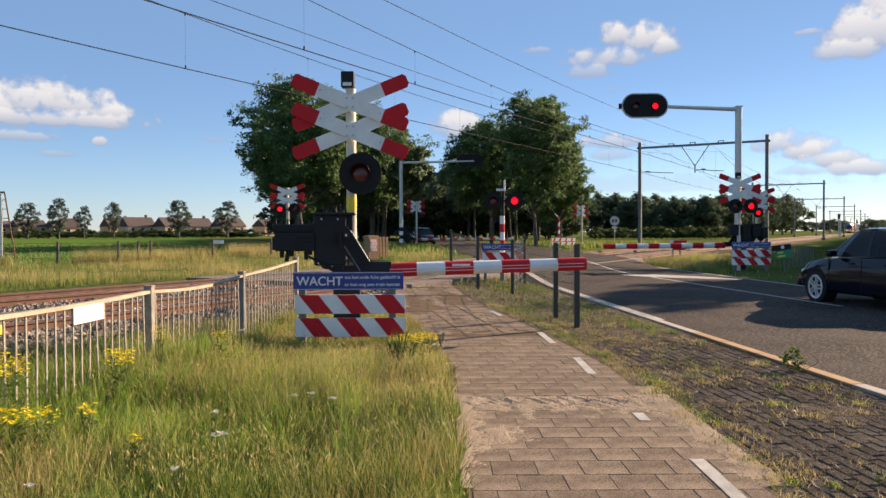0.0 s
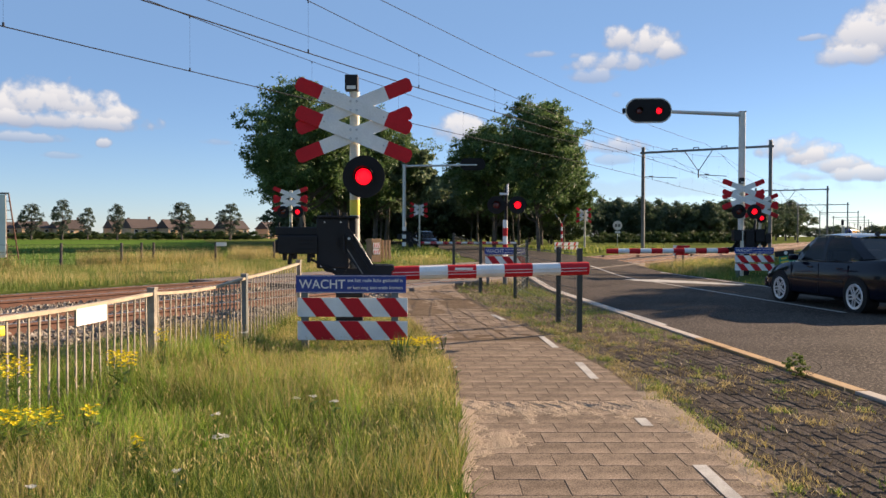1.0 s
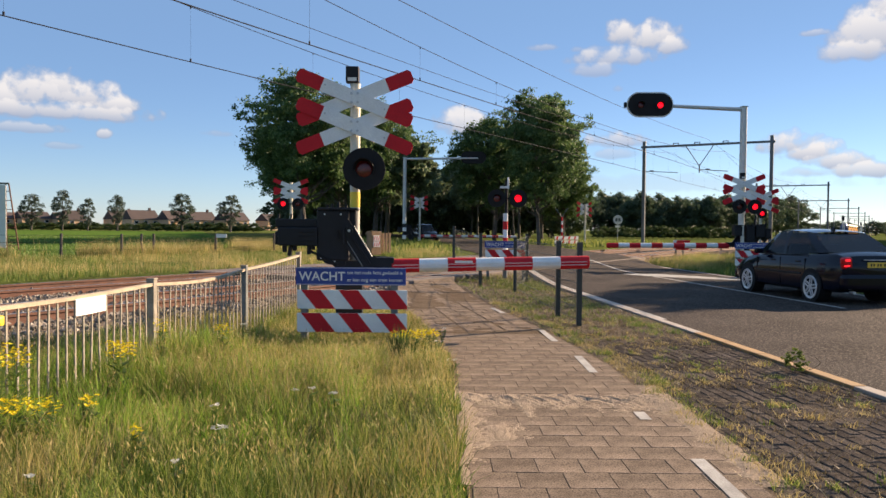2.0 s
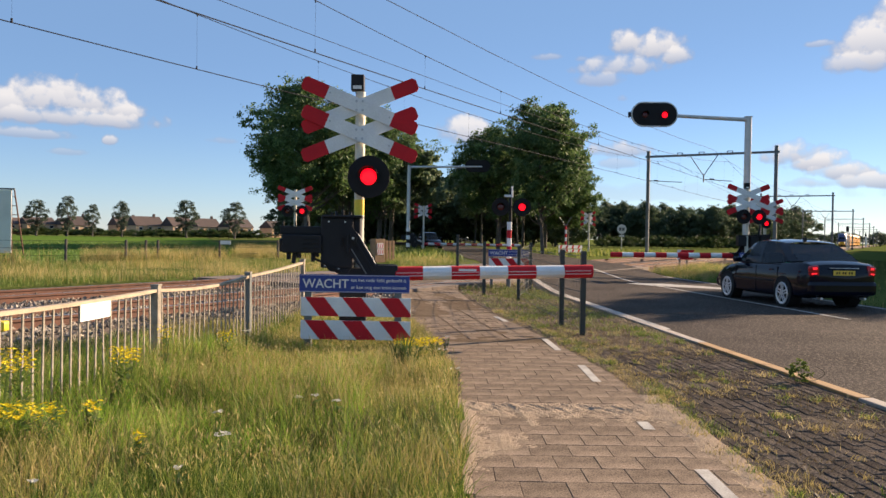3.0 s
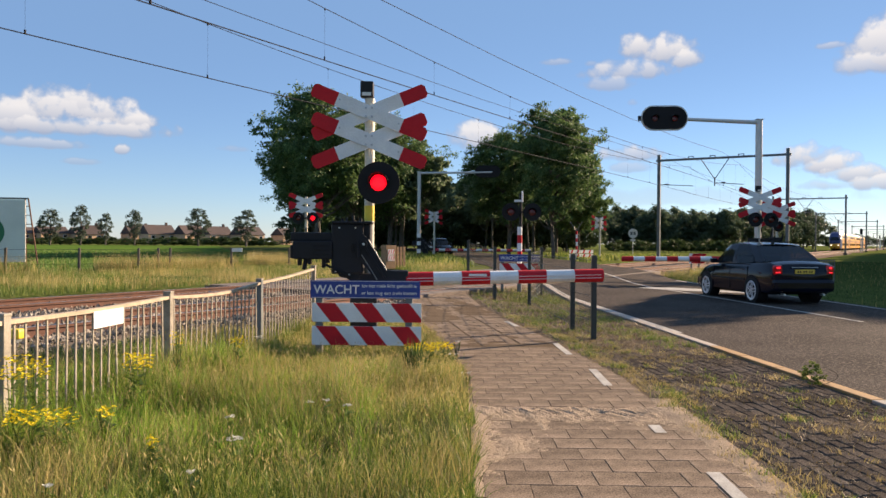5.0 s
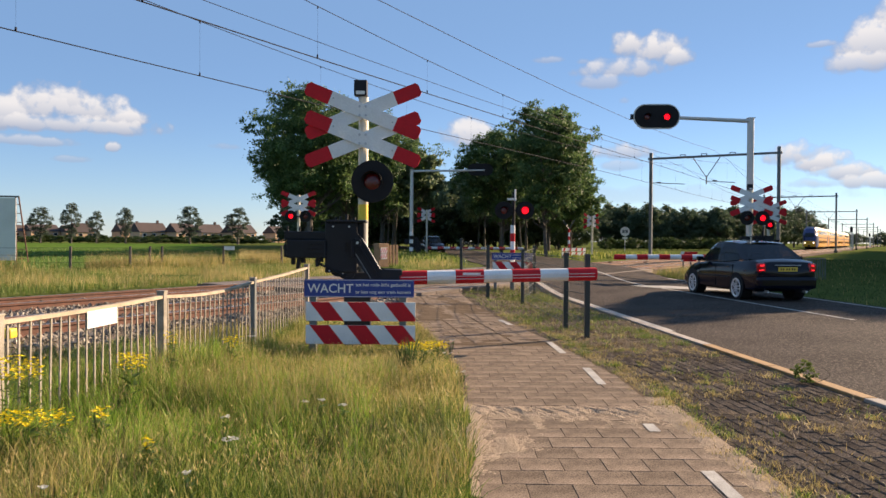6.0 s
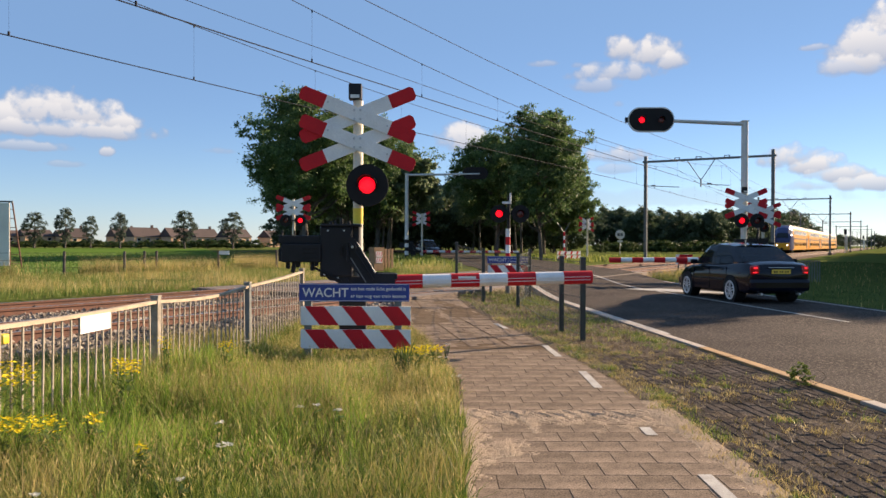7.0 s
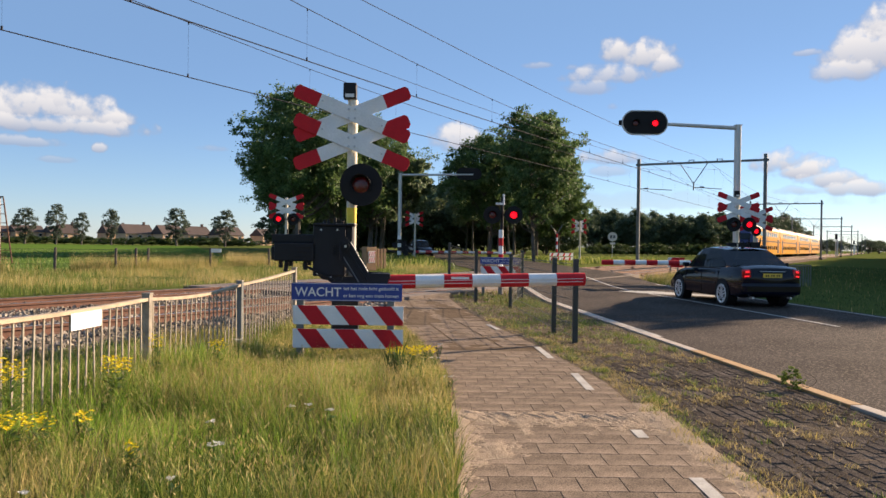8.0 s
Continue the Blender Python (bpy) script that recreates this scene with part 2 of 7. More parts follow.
M_BLUE = mat("blue_sign_face", (0.010, 0.036, 0.24), 0.4, 0.85, 3.0, 50.0, 0.05)
M_POLEW = mat("cream_pole_paint", (0.66, 0.61, 0.50), 0.5, 0.78, 3.0, 40.0, 0.08)
M_YELLOW = mat("yellow_band", (0.80, 0.58, 0.04), 0.5, 0.85, 4.0, 40.0, 0.05)
M_BLACK = mat("black_machine_paint", (0.012, 0.012, 0.015), 0.5, 0.7, 5.0, 60.0, 0.1, spec=0.25)
M_BLACK2 = mat("matt_black_shield", (0.013, 0.012, 0.013), 0.7, 0.7, 6.0, 60.0, 0.1, spec=0.25)
M_BOLT = mat("steel_bolt", (0.5, 0.5, 0.5), 0.35, 0.8, 10.0, 50.0, 0.0, metal=0.8)
M_LENS = mat("unlit_red_lens", (0.11, 0.008, 0.010), 0.2, 0.8, 30.0, 80.0, 0.1)
M_GLOW = mat("lit_red_lamp", (0.5, 0.01, 0.01), 0.4, 0.9, 30.0, 80.0, 0.0, emit=(1.0, 0.004, 0.014, 1.02))


def glow_points(m):
    """The lamp's light comes from a cluster of small emitters."""
    nt = m.node_tree
    v = nt.nodes.new("ShaderNodeTexVoronoi")
    v.inputs["Scale"].default_value = 42.0
    r = nt.nodes.new("ShaderNodeMapRange")
    r.inputs["From Max"].default_value = 0.65
    r.inputs["To Min"].default_value, r.inputs["To Max"].default_value = 1.5, 0.55
    nt.links.new(nt.nodes.new("ShaderNodeTexCoord").outputs["Object"], v.inputs["Vector"])
    nt.links.new(v.outputs["Distance"], r.inputs["Value"])
    nt.links.new(r.outputs[0], nt.nodes["Principled BSDF"].inputs["Emission Strength"])


glow_points(M_GLOW)
M_PALE = mat("pale_panel", (0.72, 0.71, 0.68), 0.5, 0.88, 5.0, 50.0, 0.05)
M_STEEL = mat("grey_mast_steel", (0.15, 0.165, 0.17), 0.5, 0.75, 4.0, 50.0, 0.08, metal=0.3)
M_WIRE = mat("overhead_wire", (0.014, 0.016, 0.024), 0.75, 0.8, 5.0, 50.0, 0.0, spec=0.2)
M_TRAINY = mat("yellow_train_paint", (0.80, 0.36, 0.006), 0.3, 0.9, 0.8, 20.0, 0.02)
M_TRAINB = mat("dark_blue_train_paint", (0.02, 0.035, 0.13), 0.35, 0.85, 1.0, 20.0, 0.02)
M_TRAING = mat("grey_train_roof", (0.42, 0.42, 0.42), 0.6, 0.8, 1.0, 20.0, 0.02)
M_GLASS = glass_mat("dark_window_glass", (0.012, 0.016, 0.02), 0.04, 1.0)
M_CARP = mat("black_car_paint", (0.003, 0.005, 0.013), 0.08, 0.85, 2.0, 30.0, 0.0, spec=0.3)
M_CARG = glass_mat("car_window_glass", (0.010, 0.014, 0.019), 0.02, 0.86, 0.14)
M_RUBBER = mat("tyre_rubber", (0.012, 0.012, 0.013), 0.85, 0.8, 8.0, 60.0, 0.2)
M_RIM = mat("silver_alloy_rim", (0.68, 0.68, 0.69), 0.3, 0.9, 8.0, 60.0, 0.0, metal=0.55)
M_TAIL = mat("red_tail_light", (0.15, 0.004, 0.006), 0.15, 0.85, 9.0, 60.0, 0.0, emit=(1.0, 0.01, 0.02, 0.03))
M_BRAKE = mat("lit_brake_lamp", (0.4, 0.01, 0.01), 0.3, 0.9, 9.0, 60.0, 0.0, emit=(1.0, 0.02, 0.03, 0.55))
M_PLATE = mat("yellow_number_plate", (0.80, 0.50, 0.05), 0.4, 0.9, 9.0, 60.0, 0.0)
M_BARK = mat("bark", (0.125, 0.108, 0.09), 0.95, 0.55, 3.0, 25.0, 0.6, dist=0.03)
M_BRICKW = mat("house_brickwork", (0.62, 0.40, 0.24), 0.9, 0.8, 0.6, 8.0, 0.1, per_object=0.15)
M_ROOF = mat("brown_roof_tiles", (0.075, 0.052, 0.046), 0.85, 0.7, 0.5, 10.0, 0.3, per_object=0.2)
M_TARP = mat("billboard_canvas", (0.66, 0.66, 0.63), 0.7, 0.85, 0.6, 30.0, 0.1)
M_GREEN = mat("green_print", (0.02, 0.16, 0.075), 0.6, 0.8, 1.0, 30.0, 0.05)
M_TIMBER = mat("brown_timber_board", (0.30, 0.18, 0.10), 0.85, 0.7, 5.0, 50.0, 0.2)
M_LEAF = leaf_mat("oak_leaves", (0.05, 0.098, 0.034), (0.088, 0.152, 0.05), (0.165, 0.235, 0.085), 0.4)
# paler and bluer than the oak leaves: distance haze mixed into the tones
M_LEAF2 = leaf_mat("hazed_leaves", (0.115, 0.165, 0.095), (0.165, 0.225, 0.12), (0.23, 0.28, 0.15), 0.45)
M_LEAF3 = leaf_mat("hedge_leaves", (0.035, 0.062, 0.018), (0.065, 0.105, 0.028), (0.11, 0.15, 0.042), 0.3)
M_LEAF5 = leaf_mat("wood_edge_leaves", (0.045, 0.075, 0.042), (0.07, 0.105, 0.056), (0.105, 0.135, 0.072), 0.35)
M_THICKET = leaf_mat("thicket_leaves", (0.055, 0.08, 0.04), (0.085, 0.115, 0.055), (0.125, 0.15, 0.07), 0.35)
M_LEAF4 = leaf_mat("field_tree_leaves", (0.055, 0.08, 0.06), (0.085, 0.115, 0.085), (0.12, 0.15, 0.10), 0.4)
M_GRASS = leaf_mat("green_grass", (0.028, 0.060, 0.008), (0.15, 0.22, 0.032), (0.46, 0.44, 0.13), 0.36)
M_FRESH = leaf_mat("fresh_grass", (0.12, 0.24, 0.02), (0.22, 0.36, 0.04), (0.36, 0.46, 0.08), 0.42)
M_STRAW = leaf_mat("dry_grass", (0.25, 0.22, 0.06), (0.42, 0.33, 0.12), (0.58, 0.45, 0.21), 0.4)
M_FLOWER = leaf_mat("ragwort_yellow", (0.78, 0.58, 0.01), (0.86, 0.68, 0.02), (0.90, 0.76, 0.05), 0.3)
M_FLOWERW = leaf_mat("yarrow_white", (0.62, 0.60, 0.52), (0.72, 0.70, 0.62), (0.80, 0.78, 0.7), 0.25)

# ---- building helpers ----


def box(bm, c, s, m=None, bevel=0.0):
    """A box of size s about c, turned by m, with its edges rounded."""
    r = bmesh.ops.create_cube(bm, size=1.0)
    vs = r["verts"]
    bmesh.ops.transform(bm, matrix=Matrix.Diagonal((*s, 1)), verts=vs)
    if bevel:
        es = list({e for v in vs for e in v.link_edges})
        out = bmesh.ops.bevel(bm, geom=es, offset=bevel, segments=2, affect="EDGES", profile=0.6)
        vs = list({v for f in out["faces"] for v in f.verts} | {v for v in vs if v.is_valid})
    bmesh.ops.transform(bm, matrix=Matrix.Translation(c) @ (m or Matrix()), verts=vs)
    return bm


def rod(bm, a, b, r0, r1=None, n=10, caps=True):
    """A round bar from a to b."""
    a, b = Vector(a), Vector(b)
    d = b - a
    q = d.to_track_quat("Z", "Y").to_matrix().to_4x4()
    bmesh.ops.create_cone(bm, cap_ends=caps, segments=n, radius1=r0, radius2=r0 if r1 is None else r1, depth=d.length, matrix=Matrix.Translation((a + b) / 2) @ q)
    return bm


def slab(bm, pts, thick, m=None):
    """A flat plate with the outline pts (x, z), its front in the plane y = 0, thick to the back."""
    m = m or Matrix()
    lo = [bm.verts.new(m @ Vector((x, 0, z))) for x, z in pts]
    hi = [bm.verts.new(m @ Vector((x, thick, z))) for x, z in pts]
    n = len(pts)
    bm.faces.new(lo)
    bm.faces.new(hi[::-1])
    for i in range(n):
        bm.faces.new((lo[i], hi[i], hi[(i + 1) % n], lo[(i + 1) % n]))
    bmesh.ops.recalc_face_normals(bm, faces=bm.faces[:])
    return bm


def ball(bm, c, r, n=2, scale=(1, 1, 1)):
    bmesh.ops.create_icosphere(bm, subdivisions=n, radius=r, matrix=Matrix.Translation(c) @ Matrix.Diagonal((*scale, 1)))
    return bm


def part(name, bm, material, parent=None, label="", smooth=False):
    """Links a bmesh as one mesh object under a thing or a part."""
    me = bpy.data.meshes.new(name)
    bm.to_mesh(me)
    bm.free()
    return meshed(name, me, material, parent, label, smooth)


def meshed(name, me, material, parent=None, label="", smooth=False):
    if not me.materials:
        me.materials.append(material)
    if smooth:
        me.shade_smooth()
        me.set_sharp_from_angle(angle=radians(38))
    ob = new(name, me)
    if parent:
        ob.parent = parent
    if label:
        ob["label"] = label
    return ob


def raw(name, verts, faces, material, parent=None, label="", smooth=False):
    me = bpy.data.meshes.new(name)
    me.from_pydata([tuple(v) for v in verts], [], [tuple(f) for f in faces])
    me.update()
    return meshed(name, me, material, parent, label, smooth)


def B():
    return bmesh.new()


def thing(name, m, label, category, group="", kind=""):
    ob = new(name)
    ob.empty_display_size = 0.2
    ob.matrix_world = m
    return tagged(ob, label, category, group, kind)


# ---- plan: the railway runs along D, S metres to the left of the camera's place ----
TS, TC = 0.506, 0.8625


def track(s, l, z=0.0):
    """A place s metres off and l metres along the railway."""
    return Vector((-TC * s + TS * l, TS * s + TC * l, z))


RAIL_YAW = -30.4
NEAR_S, FAR_S = 11.75, 15.75


def smooth(a, b, x):
    t = min(max((x - a) / (b - a), 0.0), 1.0)
    return t * t * (3 - 2 * t)


def gz(x, y):
    """The ground's height: it rises a little to the railway."""
    s = TS * y - TC * x
    return 0.28 * smooth(8.0, 11.6, s) + 0.10 * smooth(30, 60, y) * smooth(12, 20, s)


def bed(x, y):
    """How far the soil lies under the ballast."""
    s = TS * y - TC * x
    return 0.42 * smooth(9.2, 10.0, s) * (1 - smooth(17.8, 18.8, s))


def road_left(y):
    return 4.85 - 0.0725 * y


def road_right(y):
    return 11.75 - 0.0725 * y


def road_z(x, y):
    """The road's surface, with its crossfall."""
    return gz(x, y) + 0.03 + 0.055 * smooth(0.0, 1.0, (x - road_left(y)) / 3.0)


def lie(x, y):
    """The turn that lays a stone on the ground's slope."""
    n = Vector((-(gz(x + 0.1, y) - gz(x - 0.1, y)) / 0.2, -(gz(x, y + 0.1) - gz(x, y - 0.1)) / 0.2, 1.0)).normalized()
    return Vector((0, 0, 1)).rotation_difference(n).to_matrix().to_4x4()


def field_edge(y):
    """Where the crop begins, along the wire fence."""
    return float(np.interp(y, (27.0, 30.4, 35.3, 39.0, 46.0, 182.0), (-19.0, -15.2, -10.7, -9.6, -11.8, -56.5)))


def path_right(y):
    ys = (0.0, 9.0, 12.3, 16.5, 21.3, 30.0, 40.0)
    xs = (2.07, 2.03, 1.66, 1.05, 0.26, -1.6, -4.0)
    return float(np.interp(y, ys, xs))


def strip(name, left, right, y0, y1, step, lift, thick, material, label="", kind="structure", cat=""):
    """A paved band between two edges, on the ground."""
    n = max(int((y1 - y0) / step), 1)
    V, F = [], []
    for i in range(n + 1):
        y = y0 + (y1 - y0) * i / n
        xs = (left(y), left(y) * 0.5 + right(y) * 0.5, right(y))
        V += [(xs[0], y, gz(xs[0], y) + lift - thick), (xs[0], y, gz(xs[0], y) + lift), (xs[1], y, gz(xs[1], y) + lift), (xs[2], y, gz(xs[2], y) + lift), (xs[2], y, gz(xs[2], y) + lift - thick)]
    for i in range(n):
        for k in range(4):
            a = i * 5 + k
            F.append((a + 1, a, a + 5, a + 6))
    ob = raw(name, V, F, material)
    return tagged(ob, label, cat, "", kind)


# ---- ground, road, path ----
def terrain():
    def axis(stops):
        out = []
        for a, b, step in stops:
            out += list(np.arange(a, b, step))
        return np.array(out + [stops[-1][1]])

    xs = axis([(-2600, -400, 220), (-400, -60, 34), (-60, -16, 3), (-16, 20, 0.6), (20, 60, 3), (60, 400, 34), (400, 2600, 220)])
    ys = axis([(-1200, -40, 120), (-40, -4, 4), (-4, 45, 0.6), (45, 70, 1.5), (70, 400, 22), (400, 3600, 320)])
    V = [(x, y, gz(x, y) - bed(x, y)) for y in ys for x in xs]
    w = len(xs)
    F = [(j * w + i, j * w + i + 1, (j + 1) * w + i + 1, (j + 1) * w + i) for j in range(len(ys) - 1) for i in range(w - 1)]
    return tagged(raw("ground", V, F, M_GROUND, None, "", True), "grassy verge and meadow soil, patchy green and straw", "ground", "", "structure")


terrain()


def road():
    V, F = [], []
    for i in range(77):
        y = -30 + i
        for k in range(7):
            x = road_left(y) + (road_right(y) - road_left(y)) * k / 6
            V.append((x, y, road_z(x, y)))
    for i in range(76):
        for k in range(6):
            q = i * 7 + k
            F.append((q, q + 1, q + 8, q + 7))
    tagged(raw("road", V, F, M_ASPHALT, None, "", True), "worn dark asphalt road up to the level crossing", "road", "", "structure")


road()


def far_road():
    """The road beyond the railway bends into the avenue."""
    V, F = [], []
    for i in range(41):
        y = 43.9 + i * 4.0
        mid = 5.1 - 0.0725 * (y - 43.9) - 0.0007 * (y - 43.9) ** 2
        for k, x in enumerate((mid - 3.6, mid, mid + 3.6)):
            V.append((x, y, gz(x, y) + 0.04))
    for i in range(40):
        for k in range(2):
            a = i * 3 + k
            F.append((a, a + 1, a + 4, a + 3))
    tagged(raw("road_far", V, F, M_ASPHALT), "grey asphalt road running on between the trees", "road", "", "structure")


far_road()


def painted(name, pts, w, parent=None, lift=0.008):
    """A painted line of width w along pts."""
    V, F = [], []
    for i, (x, y) in enumerate(pts):
        V += [(x - w / 2, y, road_z(x, y) + lift), (x + w / 2, y, road_z(x, y) + lift)]
        if i:
            F.append((2 * i - 2, 2 * i - 1, 2 * i + 1, 2 * i))
    return raw(name, V, F, M_LINE, parent)


def road_lines():
    root = thing("road_marking", Matrix(), "worn white lines painted on the asphalt", "road marking", "", "structure")
    painted("edge_line", [(road_right(y) - 0.25, y) for y in range(-10, 33)], 0.13, root)
    painted("edge_line", [(road_left(y) + 0.12, y) for y in np.arange(13.5, 35, 1.5)], 0.08, root)
    painted("centre_line", [(9.57 - 0.1 * y, y) for y in np.arange(15.2, 34, 1.5)], 0.11, root)
    for y0 in (-4, 3, 10):
        painted("centre_line", [(9.57 - 0.1 * y, y) for y in (y0, y0 + 1.2, y0 + 2.4)], 0.11, root)
    # pale wedge before the crossing
    V = [(x, y, road_z(x, y) + 0.008) for x, y in ((6.3, 26.6), (6.9, 25.4), (9.3, 23.6), (9.6, 24.0), (8.6, 25.6), (7.6, 26.7))]
    raw("wedge", V, [(0, 1, 2, 3, 4, 5)], M_LINE, root)


road_lines()
strip("path", lambda y: path_right(y) - 1.86, path_right, -3, 27, 0.5, 0.0185, 0.06, M_PATH_BED, "sandy bed under the tiled cycle path", cat="path")
strip("verge", path_right, lambda y: road_left(y) - 0.1, -3, 20, 0.5, 0.010, 0.05, M_SOIL, "dark soil under the paved verge", cat="verge")


def crossing_deck():
    """Concrete deck between the rails where road and path cross."""
    root = thing("crossing_deck", Matrix(), "grey concrete level crossing slabs set between the rails", "level crossing", "", "structure")
    for s, w in ((NEAR_S, 1.30), (FAR_S, 1.30), (NEAR_S - 1.15, 0.6), ((NEAR_S + FAR_S) / 2, 2.2), (FAR_S + 1.5, 1.3)):
        l = 16.4
        while l < 38.0:
            part("slab", box(B(), (0, 0, 0), (w, 1.18, 0.2), None, 0.015), M_SLAB, root).matrix_basis = Matrix.Translation(track(s, l, 0.195)) @ pose(0, 0, 0, 0, 0, RAIL_YAW)
            l += 1.2


M_SLAB = mat("crossing_concrete", (0.165, 0.128, 0.104), 0.9, 0.7, 1.5, 40.0, 0.3, per_object=0.12)
crossing_deck()


def rails():
    for name, s in (("near", NEAR_S), ("far", FAR_S)):
        root = thing("railway_track", Matrix.Translation(track(s, 0, -0.02)) @ pose(0, 0, 0, 0, 0, RAIL_YAW), "rusty railway track on wooden sleepers and stone ballast", "railway track", "railway tracks", "structure")
        for side in (-0.7525, 0.7525):
            prof = [(-0.07, 0.155), (0.07, 0.155), (0.07, 0.168), (0.012, 0.185), (0.012, 0.275), (0.036, 0.285), (0.036, 0.325), (-0.036, 0.325), (-0.036, 0.285), (-0.012, 0.275), (-0.012, 0.185), (-0.07, 0.168)]
            V, F = [], []
            ls = [-60, 0, 60, 160, 320, 700]
            for l in ls:
                V += [(side + x, l, z) for x, z in prof]
            n = len(prof)
            for i in range(len(ls) - 1):
                for k in range(n):
                    F.append((i * n + k, i * n + (k + 1) % n, (i + 1) * n + (k + 1) % n, (i + 1) * n + k))
            r = raw("rail", V, F, M_RUST, root)
            raw("rail_head", [(side + x, l, 0.328) for l in (-60, 700) for x in (-0.026, 0.026)], [(0, 1, 3, 2)], M_RAILTOP, r)
        me = None
        bm = box(B(), (0, 0, 0), (2.5, 0.24, 0.12), None, 0.012)
        for i in range(-40, 110):
            if me is None:
                ob = part("sleeper", bm, M_SLEEPER, root)
                me = ob.data
            else:
                ob = meshed("sleeper", me, M_SLEEPER, root)
            ob.matrix_basis = Matrix.Translation((0, i * 0.6, 0.10 + random.uniform(-0.004, 0.004)))
        # bolted fishplates and fixings along the rail's foot
        bm = B()
        for i in range(-40, 60):
            for side in (-0.7525, 0.7525):
                for k in (-0.1, 0.1):
                    box(bm, (side + k, i * 0.6, 0.18), (0.06, 0.12, 0.05))
        tagged(part("fastening", bm, M_RUST, root), "", "", "", "stuff")


rails()


def ballast():
    """The bed, and the loose stones on it."""
    V, F = [], []
    prof = [(9.4, 0.0), (10.3, 0.15), (17.3, 0.15), (18.6, 0.1)]
    ls = [-60, -10, 30, 80, 200, 700]
    for l in ls:
        V += [tuple(track(s, l, z)) for s, z in prof]
    for i in range(len(ls) - 1):
        for k in range(3):
            a = i * 4 + k
            F.append((a, a + 4, a + 5, a + 1))
    bed = tagged(raw("ballast_bed", V, F, M_BED), "bed of broken grey-brown stone under the rails", "ballast", "", "structure")
    rng = np.random.default_rng(3)
    n = 22000
    s = rng.uniform(9.35, 18.4, n)
    l = np.where(rng.uniform(0, 1, n) < 0.86, rng.uniform(-3, 16.2, n), rng.uniform(37.5, 60, n))
    base = np.array([(1, 0, 0), (-0.5, 0.87, 0), (-0.5, -0.87, 0), (0, 0, 0.9), (0.2, 0.1, -0.7)])
    faces = np.array([(0, 1, 3), (1, 2, 3), (2, 0, 3), (1, 0, 4), (2, 1, 4), (0, 2, 4)])
    r = rng.uniform(0.022, 0.055, n)
    V = []
    for i in range(n):
        a = rng.uniform(0, 6.28)
        q = base * (r[i] * rng.uniform(0.7, 1.3, (5, 1)))
        c, d = math.cos(a), math.sin(a)
        z = float(np.interp(s[i], (9.4, 10.3, 17.3, 18.6), (0.02, 0.15, 0.15, 0.1)))
        p = track(s[i], l[i], z + 0.015)
        V.append(np.stack([q[:, 0] * c - q[:, 1] * d + p.x, q[:, 0] * d + q[:, 1] * c + p.y, q[:, 2] + p.z], 1))
    V = np.concatenate(V)
    F = (faces[None] + 5 * np.arange(n)[:, None, None]).reshape(-1, 3)
    tagged(raw("ballast_stones", V.tolist(), F.tolist(), M_BALLAST), "loose broken grey and brown ballast stones", "ballast", "", "stuff")


ballast()


# ---- signs, signals and barriers ----
def board_outline(w, h, cut=0.0):
    a, b = w / 2, h / 2
    if not cut:
        return [(-a, -b), (a, -b), (a, b), (-a, b)]
    return [(-a, -b + cut), (-a + cut, -b), (a - cut, -b), (a, -b + cut), (a, b - cut), (a - cut, b), (-a + cut, b), (-a, b - cut)]


def cross_boards(root, z, front):
    """One St Andrew's cross of two boards with red ends; front: how far before the pole."""
    for angle, off in ((-22.0, 0.0), (22.0, 0.028)):
        m = Matrix.Translation((0, -front + off, z)) @ pose(0, 0, 0, 0, -angle, 0)
        b = part("cross_board", slab(B(), board_outline(1.03, 0.205), 0.02, m), M_WHITE, root)
        for side in (-1, 1):
            o = [(side * x, y) for x, y in ((0.515, -0.1025), (0.865, -0.1025), (0.905, -0.06), (0.905, 0.06), (0.865, 0.1025), (0.515, 0.1025))]
            part("red_end", slab(B(), o if side > 0 else o[::-1], 0.02, m), M_RED, b)
        if off == 0.0:
            bm = B()
            for x in (-0.045, 0.045):
                for zz in (-0.065, 0.065):
                    rod(bm, (x, -front - 0.012, z + zz), (x, -front, z + zz), 0.019, n=8)
            rod(bm, m @ Vector((-0.47, -0.012, 0.01)), m @ Vector((-0.47, 0.0, 0.01)), 0.014, n=8)
            rod(bm, m @ Vector((0.47, -0.012, 0.01)), m @ Vector((0.47, 0.0, 0.01)), 0.014, n=8)
            tagged(part("bolt", bm, M_BOLT, b), "", "", "", "stuff")


LAMPS = {"A": [], "B": [], "C": [], "D": [], "on": []}


